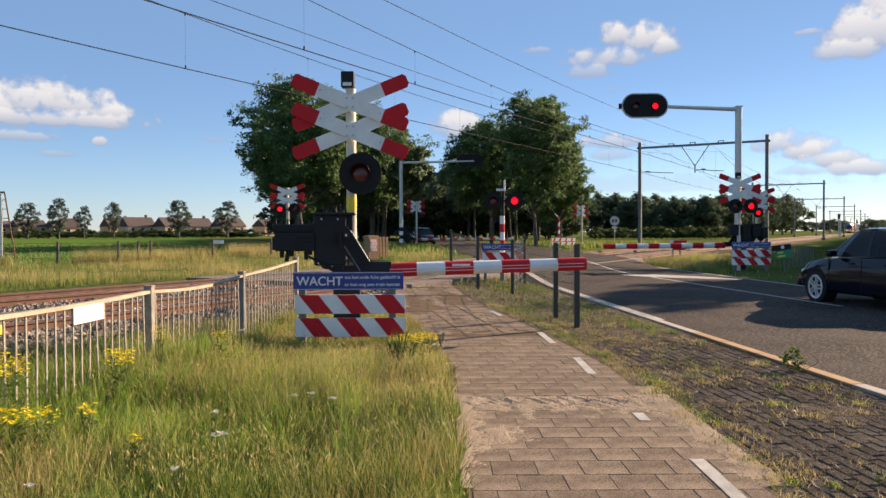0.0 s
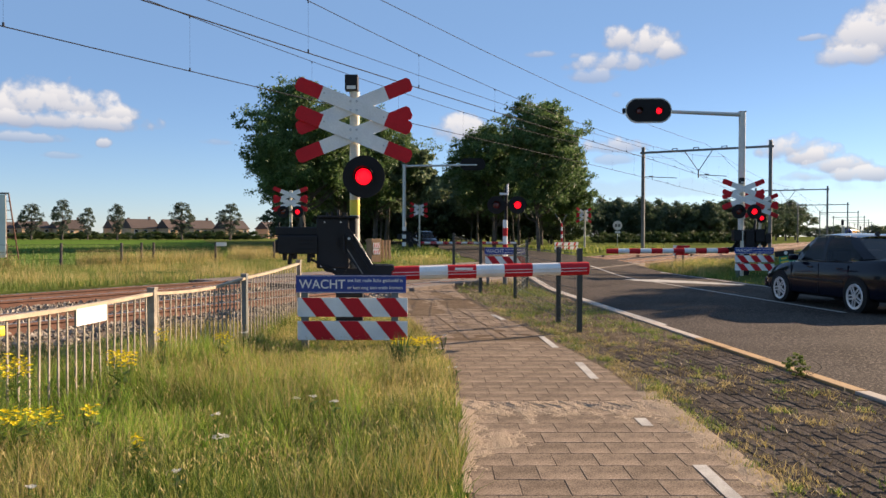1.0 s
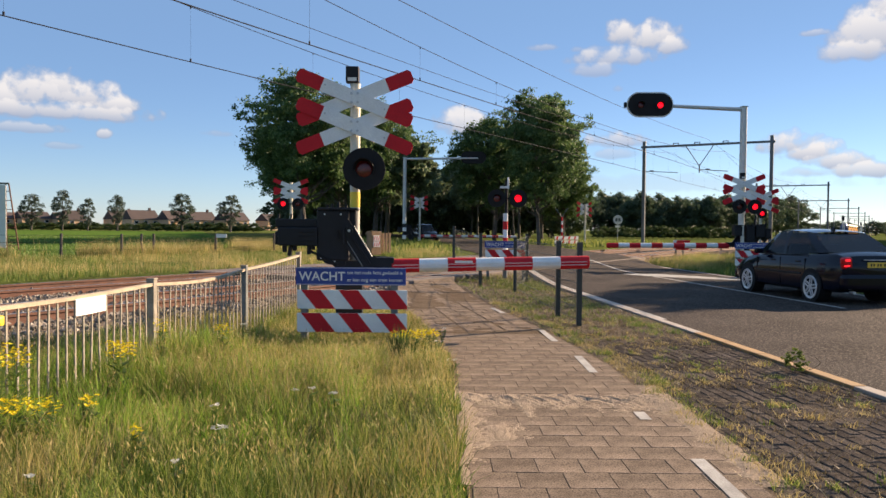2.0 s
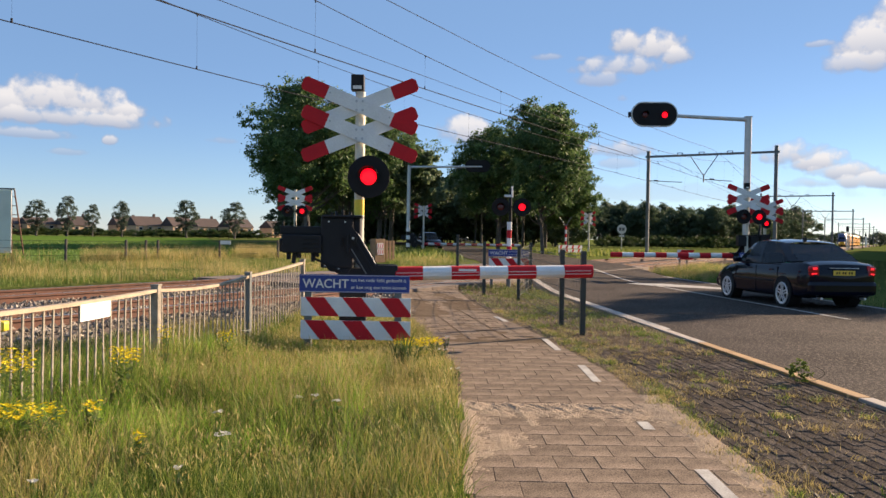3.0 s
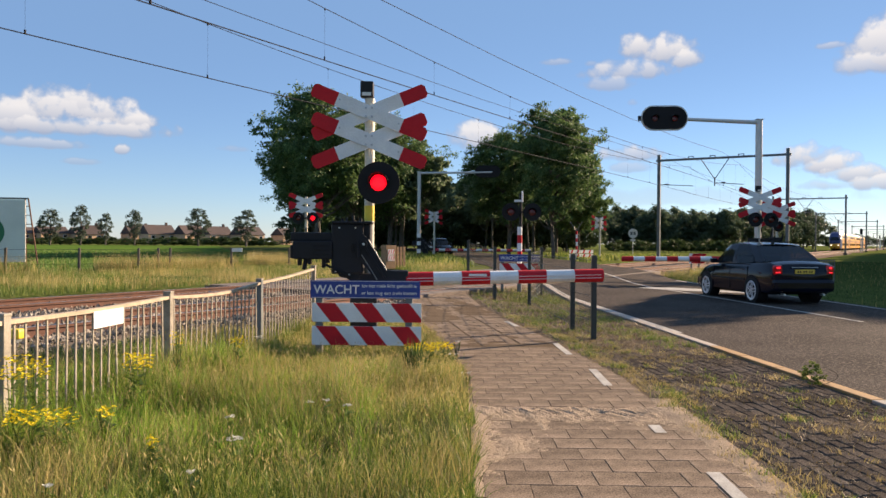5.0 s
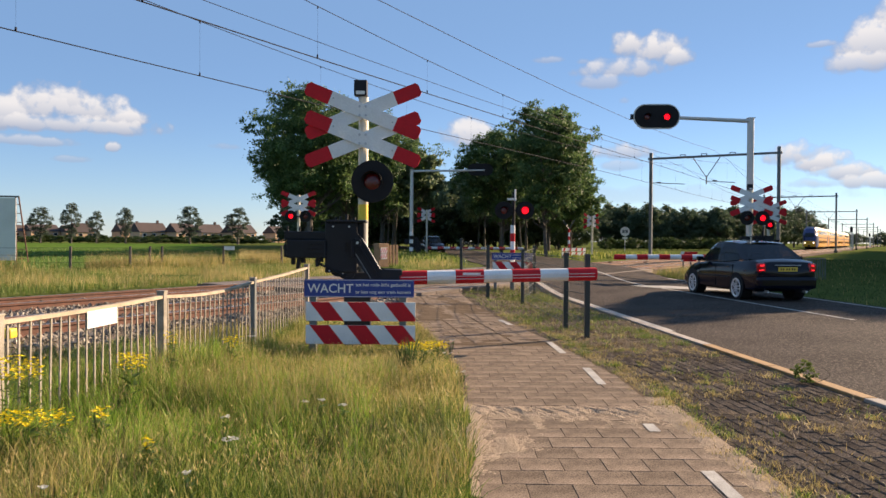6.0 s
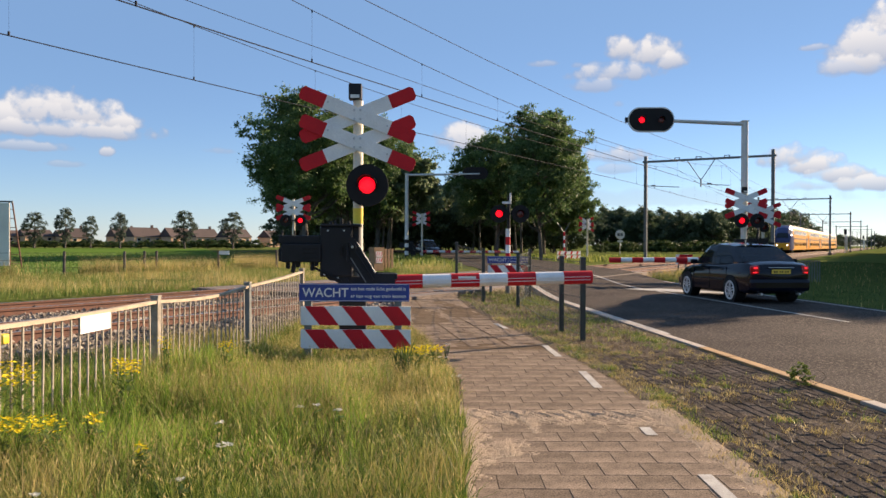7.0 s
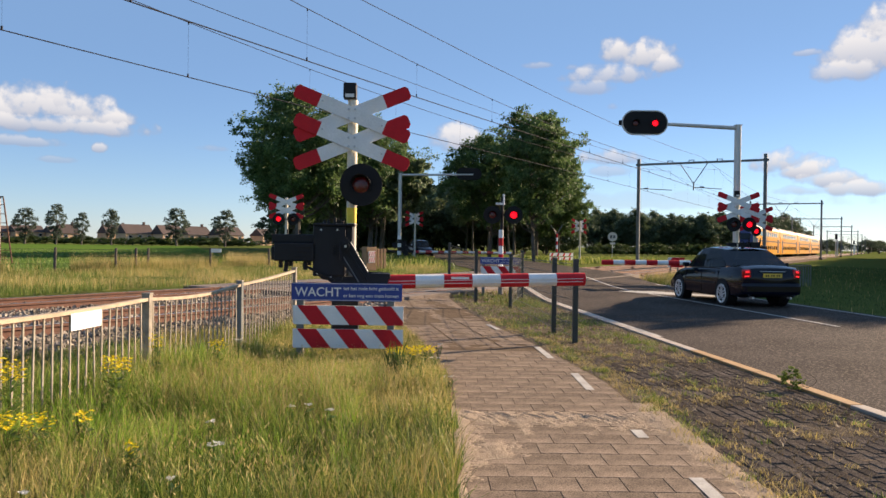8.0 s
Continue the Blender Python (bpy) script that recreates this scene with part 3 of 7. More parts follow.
def flash_lamp(root, x, y, z, r, lens, phase, plate=True):
    """A red flashing lamp with its black shield, hood, dark lens, and the lit insert that comes forward when it flashes."""
    bm = B()
    rod(bm, (x, y - 0.012, z), (x, y + 0.012, z), r, n=40)
    shield = part("shield", bm, M_BLACK2, root)
    bm = B()
    rod(bm, (x, y, z), (x, y + 0.16, z), lens * 1.6, lens * 1.2, n=24)
    part("lamp_housing", bm, M_BLACK, shield)
    # hood: the upper two thirds of a tube
    n, V, F = 24, [], []
    for i in range(n + 1):
        a = radians(-40 + 260 * i / n)
        depth = 0.05 + 0.17 * max(0.0, math.sin(a)) ** 0.5
        for rad in (lens * 1.12, lens * 1.2):
            V += [(x + rad * math.cos(a), y - 0.012, z + rad * math.sin(a)), (x + rad * math.cos(a), y - depth, z + rad * math.sin(a))]
    for i in range(n):
        a = 4 * i
        F += [(a, a + 1, a + 5, a + 4), (a + 2, a + 6, a + 7, a + 3), (a + 1, a + 3, a + 7, a + 5)]
    raw("hood", V, F, M_BLACK2, shield)
    bm = B()
    ball(bm, (x, y - 0.008, z), lens, 3, (1, 0.18, 1))
    part("dark_lens", bm, M_LENS, shield, "", True)
    bm = B()
    ball(bm, (0, 0, 0), lens * 0.97, 3, (1, 0.18, 1))
    lit = part("lit_lamp", bm, M_GLOW, root, "glowing red lamp", True)
    lit.matrix_basis = Matrix.Translation((x, y - 0.022, z))
    LAMPS[phase].append((lit, x, y, z))


def signal_post(name, m, lamps, label, bell=True, yellow=False, crosses=True, height=3.72, foot=0.0):
    root = thing(name, m, label, "crossing signal", "crossing signals")
    pole = part("pole", rod(B(), (0, 0, foot), (0, 0, height), 0.074, n=20), M_POLEW, root, "", True)
    if yellow:
        part("yellow_band", rod(B(), (0, 0, 1.90), (0, 0, 2.13), 0.076, n=20, caps=False), M_YELLOW, pole, "yellow band round the pole", True)
    if crosses:
        cross_boards(root, 3.50, 0.13)
        cross_boards(root, 3.085, 0.13)
    if bell:
        b = part("bell_box", box(B(), (-0.04, -0.02, 3.85), (0.19, 0.17, 0.23), None, 0.012), M_BLACK, root, "black warning bell housing")
        part("bell_plate", box(B(), (-0.04, -0.108, 3.775), (0.13, 0.006, 0.05)), M_PALE, b)
        part("neck", rod(B(), (-0.03, 0, 3.70), (-0.03, 0, 3.75), 0.05, n=12), M_STEEL, b)
    for x, z, r, lens, phase in lamps:
        flash_lamp(root, x, -0.16, z, r, lens, phase)
        part("bracket", box(B(), (x / 2, -0.07, z), (abs(x) + 0.06, 0.05, 0.05)), M_BLACK, root)
    return root


signal_post("crossing_signal", Matrix.Translation((-1.31, 11.82, -0.055)) @ Matrix.Scale(1.036, 4), [(0.15, 2.46, 0.31, 0.125, "A")], "cream pole with two red and white crosses and one red lamp", True, True)
road_signal = signal_post("crossing_signal", Matrix.Translation((12.2, 31.0, gz(12.2, 31.0))), [(-0.2, 2.6, 0.29, 0.12, "C"), (0.42, 2.6, 0.29, 0.12, "B")], "signal pole with crosses and twin red lamps beside the road", foot=-0.1)
for dx, dy, z, w, d, h in ((0.30, 0.10, 1.50, 0.34, 0.4, 0.62), (0.72, 0.15, 1.62, 0.36, 0.4, 0.5), (1.05, 0.1, 1.52, 0.24, 0.3, 0.36), (-0.14, 0.1, 1.62, 0.4, 0.34, 0.42)):
    control_box = part("control_box", box(B(), (dx, dy, z), (w, d, h), None, 0.03), M_BLACK, road_signal)
    part("control_lid", box(B(), (dx, dy, z + h / 2 + 0.015), (w + 0.04, d + 0.04, 0.03), None, 0.01), M_BLACK, control_box)
    part("cable", rod(B(), (dx, dy - d / 2, z - h / 2), (dx * 0.6, dy, z - h / 2 - 0.5), 0.02, n=6), M_BLACK2, control_box)
for x, z0, z1 in ((0.1, 1.9, 2.3), (0.52, 1.85, 2.25), (0.95, 1.7, 2.05)):
    part("stay", rod(B(), (x, 0.1, z0), (x + 0.05, 0.1, z1), 0.03, n=8), M_BLACK, road_signal)
signal_post("crossing_signal", Matrix.Translation((16.05, 38.5, gz(16.05, 38.5) - 0.15)), [(0.0, 2.66, 0.25, 0.11, "B")], "signal pole with crosses standing behind the roadside signal", foot=-0.1)
signal_post("crossing_signal", Matrix.Translation((-7.4, 38, gz(-7.4, 38) - 0.2)), [(-0.36, 2.66, 0.29, 0.12, "D"), (0.36, 2.66, 0.29, 0.12, "A")], "white pole with crosses and twin lamps beyond the railway", bell=False)
signal_post("crossing_signal", Matrix.Translation((-1.7, 62, gz(-1.7, 62))) @ pose(0, 0, 0, 0, 0, 215), [], "distant signal with crosses seen from behind", bell=False)
signal_post("crossing_signal", Matrix.Translation((11.65, 62, gz(11.65, 62) - 0.4)) @ pose(0, 0, 0, 0, 0, 215), [], "distant signal with crosses seen from behind", bell=False)


def striped_pole():
    root = thing("signal_pole", Matrix.Translation((1.93, 22.8, gz(1.93, 22.8))) @ Matrix.Scale(0.83, 4), "red and white banded pole with twin flashing lamps", "crossing signal", "crossing signals")
    z = 0.0
    for i in range(8):
        h = 0.29
        part("band", rod(B(), (0, 0, z), (0, 0, z + h), 0.085, n=16, caps=False), M_STEEL if i == 0 else M_WHITE if i % 2 else M_RED, root, "", True)
        z += h
    part("upper_pole", rod(B(), (0.03, 0.05, 0), (0.03, 0.05, 3.5), 0.055, n=12), M_BLACK, root)
    part("camera_box", box(B(), (-0.08, 0, 3.25), (0.25, 0.12, 0.08), None, 0.01), M_PALE, root)
    part("mast_tip", rod(B(), (0.08, 0, 3.2), (0.08, 0, 3.6), 0.035, n=8), M_PALE, root)
    flash_lamp(root, -0.33, -0.1, 2.85, 0.32, 0.13, "C")
    flash_lamp(root, 0.43, -0.1, 2.85, 0.32, 0.13, "B")
    part("bracket", box(B(), (0.05, -0.02, 2.85), (0.8, 0.05, 0.06)), M_BLACK, root)


striped_pole()


def lettering(parent, text, size, x, z, y, material=None, width=None):
    """Raised flat letters, facing -y, their left end at x."""
    cu = bpy.data.curves.new("letters", "FONT")
    cu.body, cu.size, cu.extrude = text, size, 0.001
    cu.offset = size * 0.012
    tmp = bpy.data.objects.new("letters", cu)
    scene.collection.objects.link(tmp)
    bpy.context.view_layer.update()
    me = bpy.data.meshes.new_from_object(tmp.evaluated_get(bpy.context.evaluated_depsgraph_get()))
    scene.collection.objects.unlink(tmp)
    bpy.data.objects.remove(tmp)
    xs = [v.co.x for v in me.vertices]
    k = (width / (max(xs) - min(xs))) if width else 1.0
    me.transform(Matrix.Translation((x - min(xs) * k, y, z)) @ Matrix.Rotation(radians(90), 4, "X") @ Matrix.Diagonal((k, 1, 1, 1)))
    me.materials.clear()
    if size < 0.1:
        return tagged(meshed("lettering", me, material or M_PALE, parent), "", "", "", "stuff")
    bm = B()
    bm.from_mesh(me)
    while bm.verts:
        seed = bm.verts[:][0]
        island, todo = {seed}, [seed]
        while todo:
            for e in todo.pop().link_edges:
                for v in e.verts:
                    if v not in island:
                        island.add(v)
                        todo.append(v)
        index = {v: i for i, v in enumerate(island)}
        faces = [tuple(index[v] for v in f.verts) for f in bm.faces if f.verts[0] in island]
        raw("letter", [v.co.copy() for v in index], faces, material or M_PALE, parent)
        bmesh.ops.delete(bm, geom=list(island), context="VERTS")
    bm.free()


def warning_board(m, label, back=False, posts=1.0, drop=0.1):
    """Blue WACHT board over two striped planks, on two posts. Origin on the ground below its middle."""
    root = thing("warning_board", m, label, "warning sign", "warning boards")
    W = 1.535
    for x in (-0.66, 0.60):
        part("post", box(B(), (x, 0.045, 0.5 * posts - drop), (0.10, 0.07, posts + 2 * drop), None, 0.006), M_STEEL, root)
    b = part("name_board", slab(B(), board_outline(W, 0.25, 0.012), 0.012, Matrix.Translation((-0.01, -0.004, 0.925))), M_BLUE, root, "blue board with white lettering")
    bm = B()
    for zz in (-0.115, 0.115):
        box(bm, (-0.01, -0.0055, 0.925 + zz), (W - 0.03, 0.002, 0.006))
    part("rim", bm, M_PALE, b)
    if not back:
        lettering(b, "WACHT", 0.175, -0.735, 0.865, -0.0065, None, 0.645)
        lettering(b, "tot het rode licht gedoofd is", 0.066, -0.06, 0.955, -0.0065, None, 0.77)
        lettering(b, "er kan nog een trein komen", 0.066, -0.06, 0.855, -0.0065, None, 0.77)
    for k, zc in enumerate((0.60, 0.275)):
        pl = part("plank", slab(B(), board_outline(W, 0.265), 0.02, Matrix.Translation((0.01, 0, zc))), M_WHITE, root)
        for i in range(-1, 4):
            # stripes lean to the left, and are cut at the plank's ends
            x0 = -W / 2 + 0.055 + i * 0.52
            poly = [(x0, 0.1325), (x0 + 0.27, 0.1325), (x0 + 0.48, -0.1325), (x0 + 0.21, -0.1325)]
            poly = clip(poly, -W / 2, W / 2)
            if len(poly) > 2:
                part("red_stripe", slab(B(), poly, 0.003, Matrix.Translation((0.01, -0.003, zc))), M_RED, pl)
    return root


def clip(poly, lo, hi):
    for bound, sign in ((lo, 1), (hi, -1)):
        out = []
        for i, a in enumerate(poly):
            b = poly[(i + 1) % len(poly)]
            ia, ib = (a[0] - bound) * sign >= 0, (b[0] - bound) * sign >= 0
            if ia:
                out.append(a)
            if ia != ib:
                t = (bound - a[0]) / (b[0] - a[0])
                out.append((bound, a[1] + t * (b[1] - a[1])))
        poly = out
    return poly


warning_board(Matrix.Translation((-1.225, 10.7, 0)), "blue WACHT board over red and white striped planks in grass")
warning_board(Matrix.Translation((1.95, 22.5, gz(1.95, 22.5) + 0.26)) @ Matrix.Scale(0.83, 4), "blue WACHT board with striped planks behind the mesh fence", drop=0.2)
warning_board(Matrix.Translation((12.3, 30.0, gz(12.3, 30.0) + 0.12)), "shaded blue WACHT board with striped planks beside the road")


def barrier(m, label, boom, r0, r1, droop=0.0, post=True, seg=0.43):
    """A level crossing barrier, its boom down to +x. Origin on the ground below its pivot."""
    root = thing("crossing_barrier", m, label, "barrier", "crossing barriers")
    part("pedestal", box(B(), (0.26, 0.0, 0.55), (0.40, 0.30, 1.12), None, 0.02), M_BLACK, root)
    part("motor_box", box(B(), (0.25, 0.02, 1.68), (0.22, 0.36, 0.38), None, 0.03), M_BLACK, root)
    body = part("drive_housing", box(B(), (0.02, 0, 1.49), (0.48, 0.46, 0.76), None, 0.03), M_BLACK, root)
    part("lid", box(B(), (0.09, -0.02, 1.88), (0.6, 0.5, 0.035), None, 0.012), M_BLACK, body)
    bm = B()
    for x, z in ((-0.1, 1.85), (0.14, 1.85), (-0.15, 1.2), (0.05, 1.15)):
        rod(bm, (x, -0.245, z - 0.05), (x, -0.225, z - 0.05), 0.014, n=8)
    tagged(part("bolt", bm, M_BOLT, body), "", "", "", "stuff")
    for k, (x, h) in enumerate(((0.0, 0.06), (0.09, 0.09), (0.2, 0.05), (-0.08, 0.05))):
        part("lug", rod(B(), (x, -0.1 + 0.05 * k, 1.89), (x, -0.1 + 0.05 * k, 1.90 + h), 0.02, n=8), M_BLACK, body)
    part("gear_case", slab(B(), [(-0.18, 1.14), (-0.10, 1.06), (-0.02, 1.05), (0.06, 1.0), (0.16, 1.0), (0.22, 1.14)], 0.34, Matrix.Translation((0.02, -0.19, 0))), M_BLACK, root)
    cw = part("counterweight", box(B(), (-0.49, -0.02, 1.465), (0.58, 0.5, 0.275), None, 0.02), M_BLACK, root)
    for z in (1.40, 1.47, 1.535):
        part("weight_rib", box(B(), (-0.36, -0.274, z), (0.24, 0.014, 0.018), None, 0.005), M_BLACK2, cw)
    for x, l in ((-0.70, 0.10), (-0.62, 0.16), (-0.55, 0.08), (-0.34, 0.13), (-0.28, 0.06)):
        part("hanging_lug", box(B(), (x, -0.12, 1.33 - l / 2), (0.05, 0.14, l), pose(0, 0, 0, 0, 8 if l > 0.15 else 0, 0), 0.01), M_BLACK, cw)
    part("end_block", box(B(), (-0.79, -0.02, 1.44), (0.09, 0.36, 0.2), None, 0.02), M_BLACK, cw)
    part("weight_carrier", box(B(), (-0.52, 0.0, 1.665), (0.62, 0.34, 0.125), None, 0.015), M_BLACK, cw)
    for x in (-0.78, -0.60, -0.42):
        part("carrier_bolt", rod(B(), (x, -0.17, 1.73), (x, -0.17, 1.80), 0.014, n=8), M_BLACK, cw)
    part("cable", rod(B(), (-0.3, -0.24, 1.25), (0.1, -0.26, 1.05), 0.018, n=8), M_BLACK2, body)
    part("latch", box(B(), (0.1, -0.245, 1.5), (0.04, 0.03, 0.14), None, 0.008), M_BLACK2, body)
    # bent arm of two plates, with ribs
    for y in (-0.30, 0.22):
        part("arm_plate", slab(B(), [(0.14, 1.72), (0.24, 1.74), (0.33, 1.62), (0.60, 1.17), (0.90, 1.16), (0.90, 0.98), (0.50, 0.97), (0.16, 1.38)], 0.03, Matrix.Translation((0, y, 0))), M_BLACK, root)
    bm = B()
    rod(bm, (0.22, -0.32, 1.63), (0.58, -0.32, 1.07), 0.016, n=8)
    rod(bm, (0.2, -0.33, 1.6), (0.2, -0.33, 1.35), 0.02, n=8)
    for i in range(4):
        a = i / 3
        rod(bm, (0.22 + 0.3 * a, -0.30, 1.55 - 0.45 * a), (0.22 + 0.3 * a, 0.24, 1.55 - 0.45 * a), 0.022, n=8)
    part("arm_ribs", bm, M_BLACK, root)
    # thin grey rods put the highlight along the black arm's edges into colour
    bm = B()
    rod(bm, (0.335, -0.302, 1.625), (0.605, -0.302, 1.175), 0.009, n=6)
    rod(bm, (0.24, -0.302, 1.40), (0.47, -0.302, 1.03), 0.008, n=6)
    part("edge_highlight", bm, M_STEEL, root, "grey rods standing in for the highlight on the arm's edges")
    part("pivot", rod(B(), (0.27, -0.36, 1.56), (0.27, -0.28, 1.56), 0.055, n=16), M_BLACK, root)
    part("pivot_bolt", rod(B(), (0.27, -0.375, 1.56), (0.27, -0.355, 1.56), 0.02, n=8), M_BOLT, root)
    part("boom_socket", box(B(), (0.78, -0.02, 1.065), (0.30, 0.2, 0.19), None, 0.02), M_BLACK, root)
    boom_root = part("boom", rod(B(), (0.88, -0.02, 1.03), (0.88 + boom - 0.02, -0.02, 1.03 + droop), r0 * 0.96, r1 * 0.96, n=20), M_WHITE, root, "tapered red and white boom lowered across", True)
    n = int(round(boom / seg))
    for i in range(n):
        a, b = i / n, (i + 1) / n
        if i % 2 == 0:
            ra, rb = r0 + (r1 - r0) * a, r0 + (r1 - r0) * b
            part("red_band", rod(B(), (0.88 + boom * a, -0.02, 1.03 + droop * a), (0.88 + boom * b, -0.02, 1.03 + droop * b), ra, rb, n=20), M_RED, boom_root, "", True)
    bm = B()
    tilt = pose(0, 0, 0, 0, -math.degrees(math.atan2(droop, boom)), 0)
    # two thin pale lines along the boom's front
    for dz in (0.12, -0.30):
        box(bm, (0.88 + boom / 2, -0.02 - r0 * 0.935, 1.03 + droop / 2 + dz * r0), (boom - 0.06, 0.02, 0.0075), tilt)
    part("pale_line", bm, M_PALE, boom_root, "thin white line along the boom")
    part("end_cap", rod(B(), (0.88 + boom - 0.02, -0.02, 1.03 + droop), (0.88 + boom + 0.012, -0.02, 1.03 + droop), r1 * 0.97, n=20), M_RED, boom_root)
    part("label_plate", box(B(), (0.88 + boom * 0.365, -0.02 - r0 * 1.0, 1.03 + droop * 0.36 + 0.045), (0.27, 0.006, 0.035)), M_PALE, boom_root)
    return root


barrier(Matrix.Translation((-1.62, 11.62, 0)) @ pose(0, 0, 0, 0, 0, 3.0), "closed barrier with black drive housing and striped boom", 3.02, 0.107, 0.100, 0.075)
barrier(Matrix.Translation((12.75, 31.6, gz(12.75, 31.6) - 0.02)) @ pose(0, 0, 0, 0, 0, 180), "closed road barrier with long red and white boom", 5.0, 0.115, 0.105, -0.03, seg=0.455)
barrier(Matrix.Translation((-2.7, 62.4, gz(-2.1, 62) - 0.4)), "distant barrier closing the far lane", 8.0, 0.11, 0.10, 0.0, seg=0.5)


def gantry(m, label, height, arm, lamp_w, lamp_h, lit, banded=False):
    """A mast with a long arm to one side and an oval lamp board at its end; arm < 0: to the left."""
    root = thing("signal_gantry", m, label, "signal gantry", "signal gantries")
    if banded:
        for i in range(7):
            part("band", rod(B(), (0, 0, 0.3 * i), (0, 0, 0.3 * i + 0.3), 0.155, n=14, caps=False), M_BLACK if i % 2 else M_WHITE, root)
    mast = part("mast", rod(B(), (0, 0, -0.1), (0, 0, height), 0.145, 0.14, n=20), M_GALV, root, "", True)
    part("cap", box(B(), (0, 0, height + 0.005), (0.3, 0.3, 0.03), None, 0.008), M_GALV, root)
    part("arm", rod(B(), (0, 0, height - 0.12), (arm, 0, height + 0.0), 0.09, 0.075, n=14), M_GALV, root, "", True)
    cx = arm + (lamp_w / 2) * (1 if arm > 0 else -1) * (0.98 if lit else -0.35)
    for name, k, y0, y1, material in (("rim", 1.0, -0.03, 0.05, M_PALE), ("lamp_board", 0.94, -0.05, -0.028, M_BLACK2)):
        pts = []
        h, w = lamp_h / 2 * (1 if k == 1.0 else 0.9), lamp_w / 2 * (1 if k == 1.0 else 0.95)
        for i in range(32):
            a = 2 * math.pi * i / 32
            pts.append((math.cos(a) * h + (w - h) * (1 if math.cos(a) > 0 else -1), math.sin(a) * h))
        bm = slab(B(), pts, y1 - y0, Matrix.Translation((cx, y0, height + 0.05)))
        board = part(name, bm, material if lit else M_BLACK2, root)
    if lit:
        flash_lamp(root, cx - 0.42, -0.08, height + 0.02, 0.17, 0.13, "C")
        flash_lamp(root, cx + 0.42, -0.08, height + 0.02, 0.17, 0.13, "B")
        part("end_stub", box(B(), (cx - lamp_w / 2 - 0.06, 0, height + 0.03), (0.12, 0.12, 0.22), None, 0.02), M_BLACK, root)
    return root


gantry(Matrix.Translation((12.95, 33, gz(12.95, 33) - 0.1)), "galvanised mast with arm and oval twin-lamp board over road", 7.04, -3.05, 2.0, 1.08, True)
gantry(Matrix.Translation((-2.85, 60, gz(-2.85, 60) - 0.2)), "distant mast with an arm and dark lamp board", 6.95, 5.7, 2.0, 0.95, False, True)


# ---- fences ----
def bar_fence():
    """Old railing of flat bars between square posts, from the verge up to the railway."""
    posts = [(-3.66, 3.0), (-3.42, 5.76), (-3.18, 8.5), (-2.92, 11.48), (-2.66, 14.45)]
    for k, (a, b) in enumerate(zip(posts, posts[1:])):
        a, b = Vector((*a, gz(*a))), Vector((*b, gz(*b)))
        root = thing("railing", Matrix(), "weathered steel railing panel with upright bars in tall grass", "fence", "railing panels")
        L = (b - a).length
        d = (b - a) / L
        yaw = math.degrees(math.atan2(d.y, d.x))
        post = part("post", box(B(), (b.x, b.y, b.z + 0.48), (0.085, 0.085, 1.06), pose(0, 0, 0, 0, 0, yaw), 0.006), M_FENCE if k != 2 else M_STEEL, root)
        part("post_cap", box(B(), (b.x, b.y, b.z + 1.015), (0.095, 0.095, 0.02), pose(0, 0, 0, 0, 0, yaw), 0.004), M_FENCE, post)
        sag = 0.055 if k == 2 else 0.015
        side = Vector((-d.y, d.x, 0))
        V, F = [], []
        for i in range(13):
            p = a.lerp(b, i / 12) + Vector((0, 0, 0.955 - sag * math.sin(math.pi * i / 12)))
            V += [p + side * 0.032 + Vector((0, 0, 0.017)), p - side * 0.032 + Vector((0, 0, 0.017)), p - side * 0.032 - Vector((0, 0, 0.017)), p + side * 0.032 - Vector((0, 0, 0.017))]
            if i:
                F += [(4 * i - 4 + q, 4 * i - 4 + (q + 1) % 4, 4 * i + (q + 1) % 4, 4 * i + q) for q in range(4)]
        F += [(3, 2, 1, 0), (48, 49, 50, 51)]
        raw("top_rail", V, F, M_WOOD, root, "bleached wooden top rail")
        n = 20
        for i in range(1, n):
            p = a.lerp(b, i / n)
            top = p.z + 0.94 - sag * math.sin(math.pi * i / n)
            m = Matrix.Translation((p.x, p.y, (p.z - 0.02 + top) / 2)) @ pose(0, 0, 0, random.uniform(-1.2, 1.2), random.uniform(-0.8, 0.8), yaw)
            part("bar", box(B(), (0, 0, 0), (0.021, 0.012, top - p.z + 0.02)), M_FENCE, root).matrix_basis = m
        if k == 1:
            p = a.lerp(b, 0.535)
            part("plate", box(B(), (p.x + 0.045, p.y - 0.05, p.z + 0.855), (0.52, 0.006, 0.155), pose(0, 0, 0, 0, 0, 85)), M_WHITE, root, "blank white plate fixed to the railing")


bar_fence()


def mesh_fence(posts, label):
    root = thing("mesh_fence", Matrix(), label, "fence", "mesh fences")
    pts = [Vector((x, y, gz(x, y))) for x, y in posts]
    for p in pts:
        part("post", box(B(), (p.x, p.y, p.z + 0.66), (0.085, 0.085, 1.48), None, 0.008), M_DARKGREEN, root)
    for a, b in zip(pts, pts[1:]):
        bm = B()
        L = (b - a).length
        for z in np.arange(0.12, 1.33, 0.2):
            rod(bm, a + Vector((0, 0, z)), b + Vector((0, 0, z)), 0.005, n=4, caps=False)
        for i in range(1, int(L / 0.1)):
            p = a.lerp(b, i * 0.1 / L)
            rod(bm, p + Vector((0, 0, 0.1)), p + Vector((0, 0, 1.32)), 0.002, n=3, caps=False)
        part("mesh_panel", bm, M_DARKGREEN, root)


mesh_fence([(2.30, 12.6), (2.16, 13.95), (1.90, 19.4), (2.54, 22.5)], "dark green mesh fence on posts beside the road")
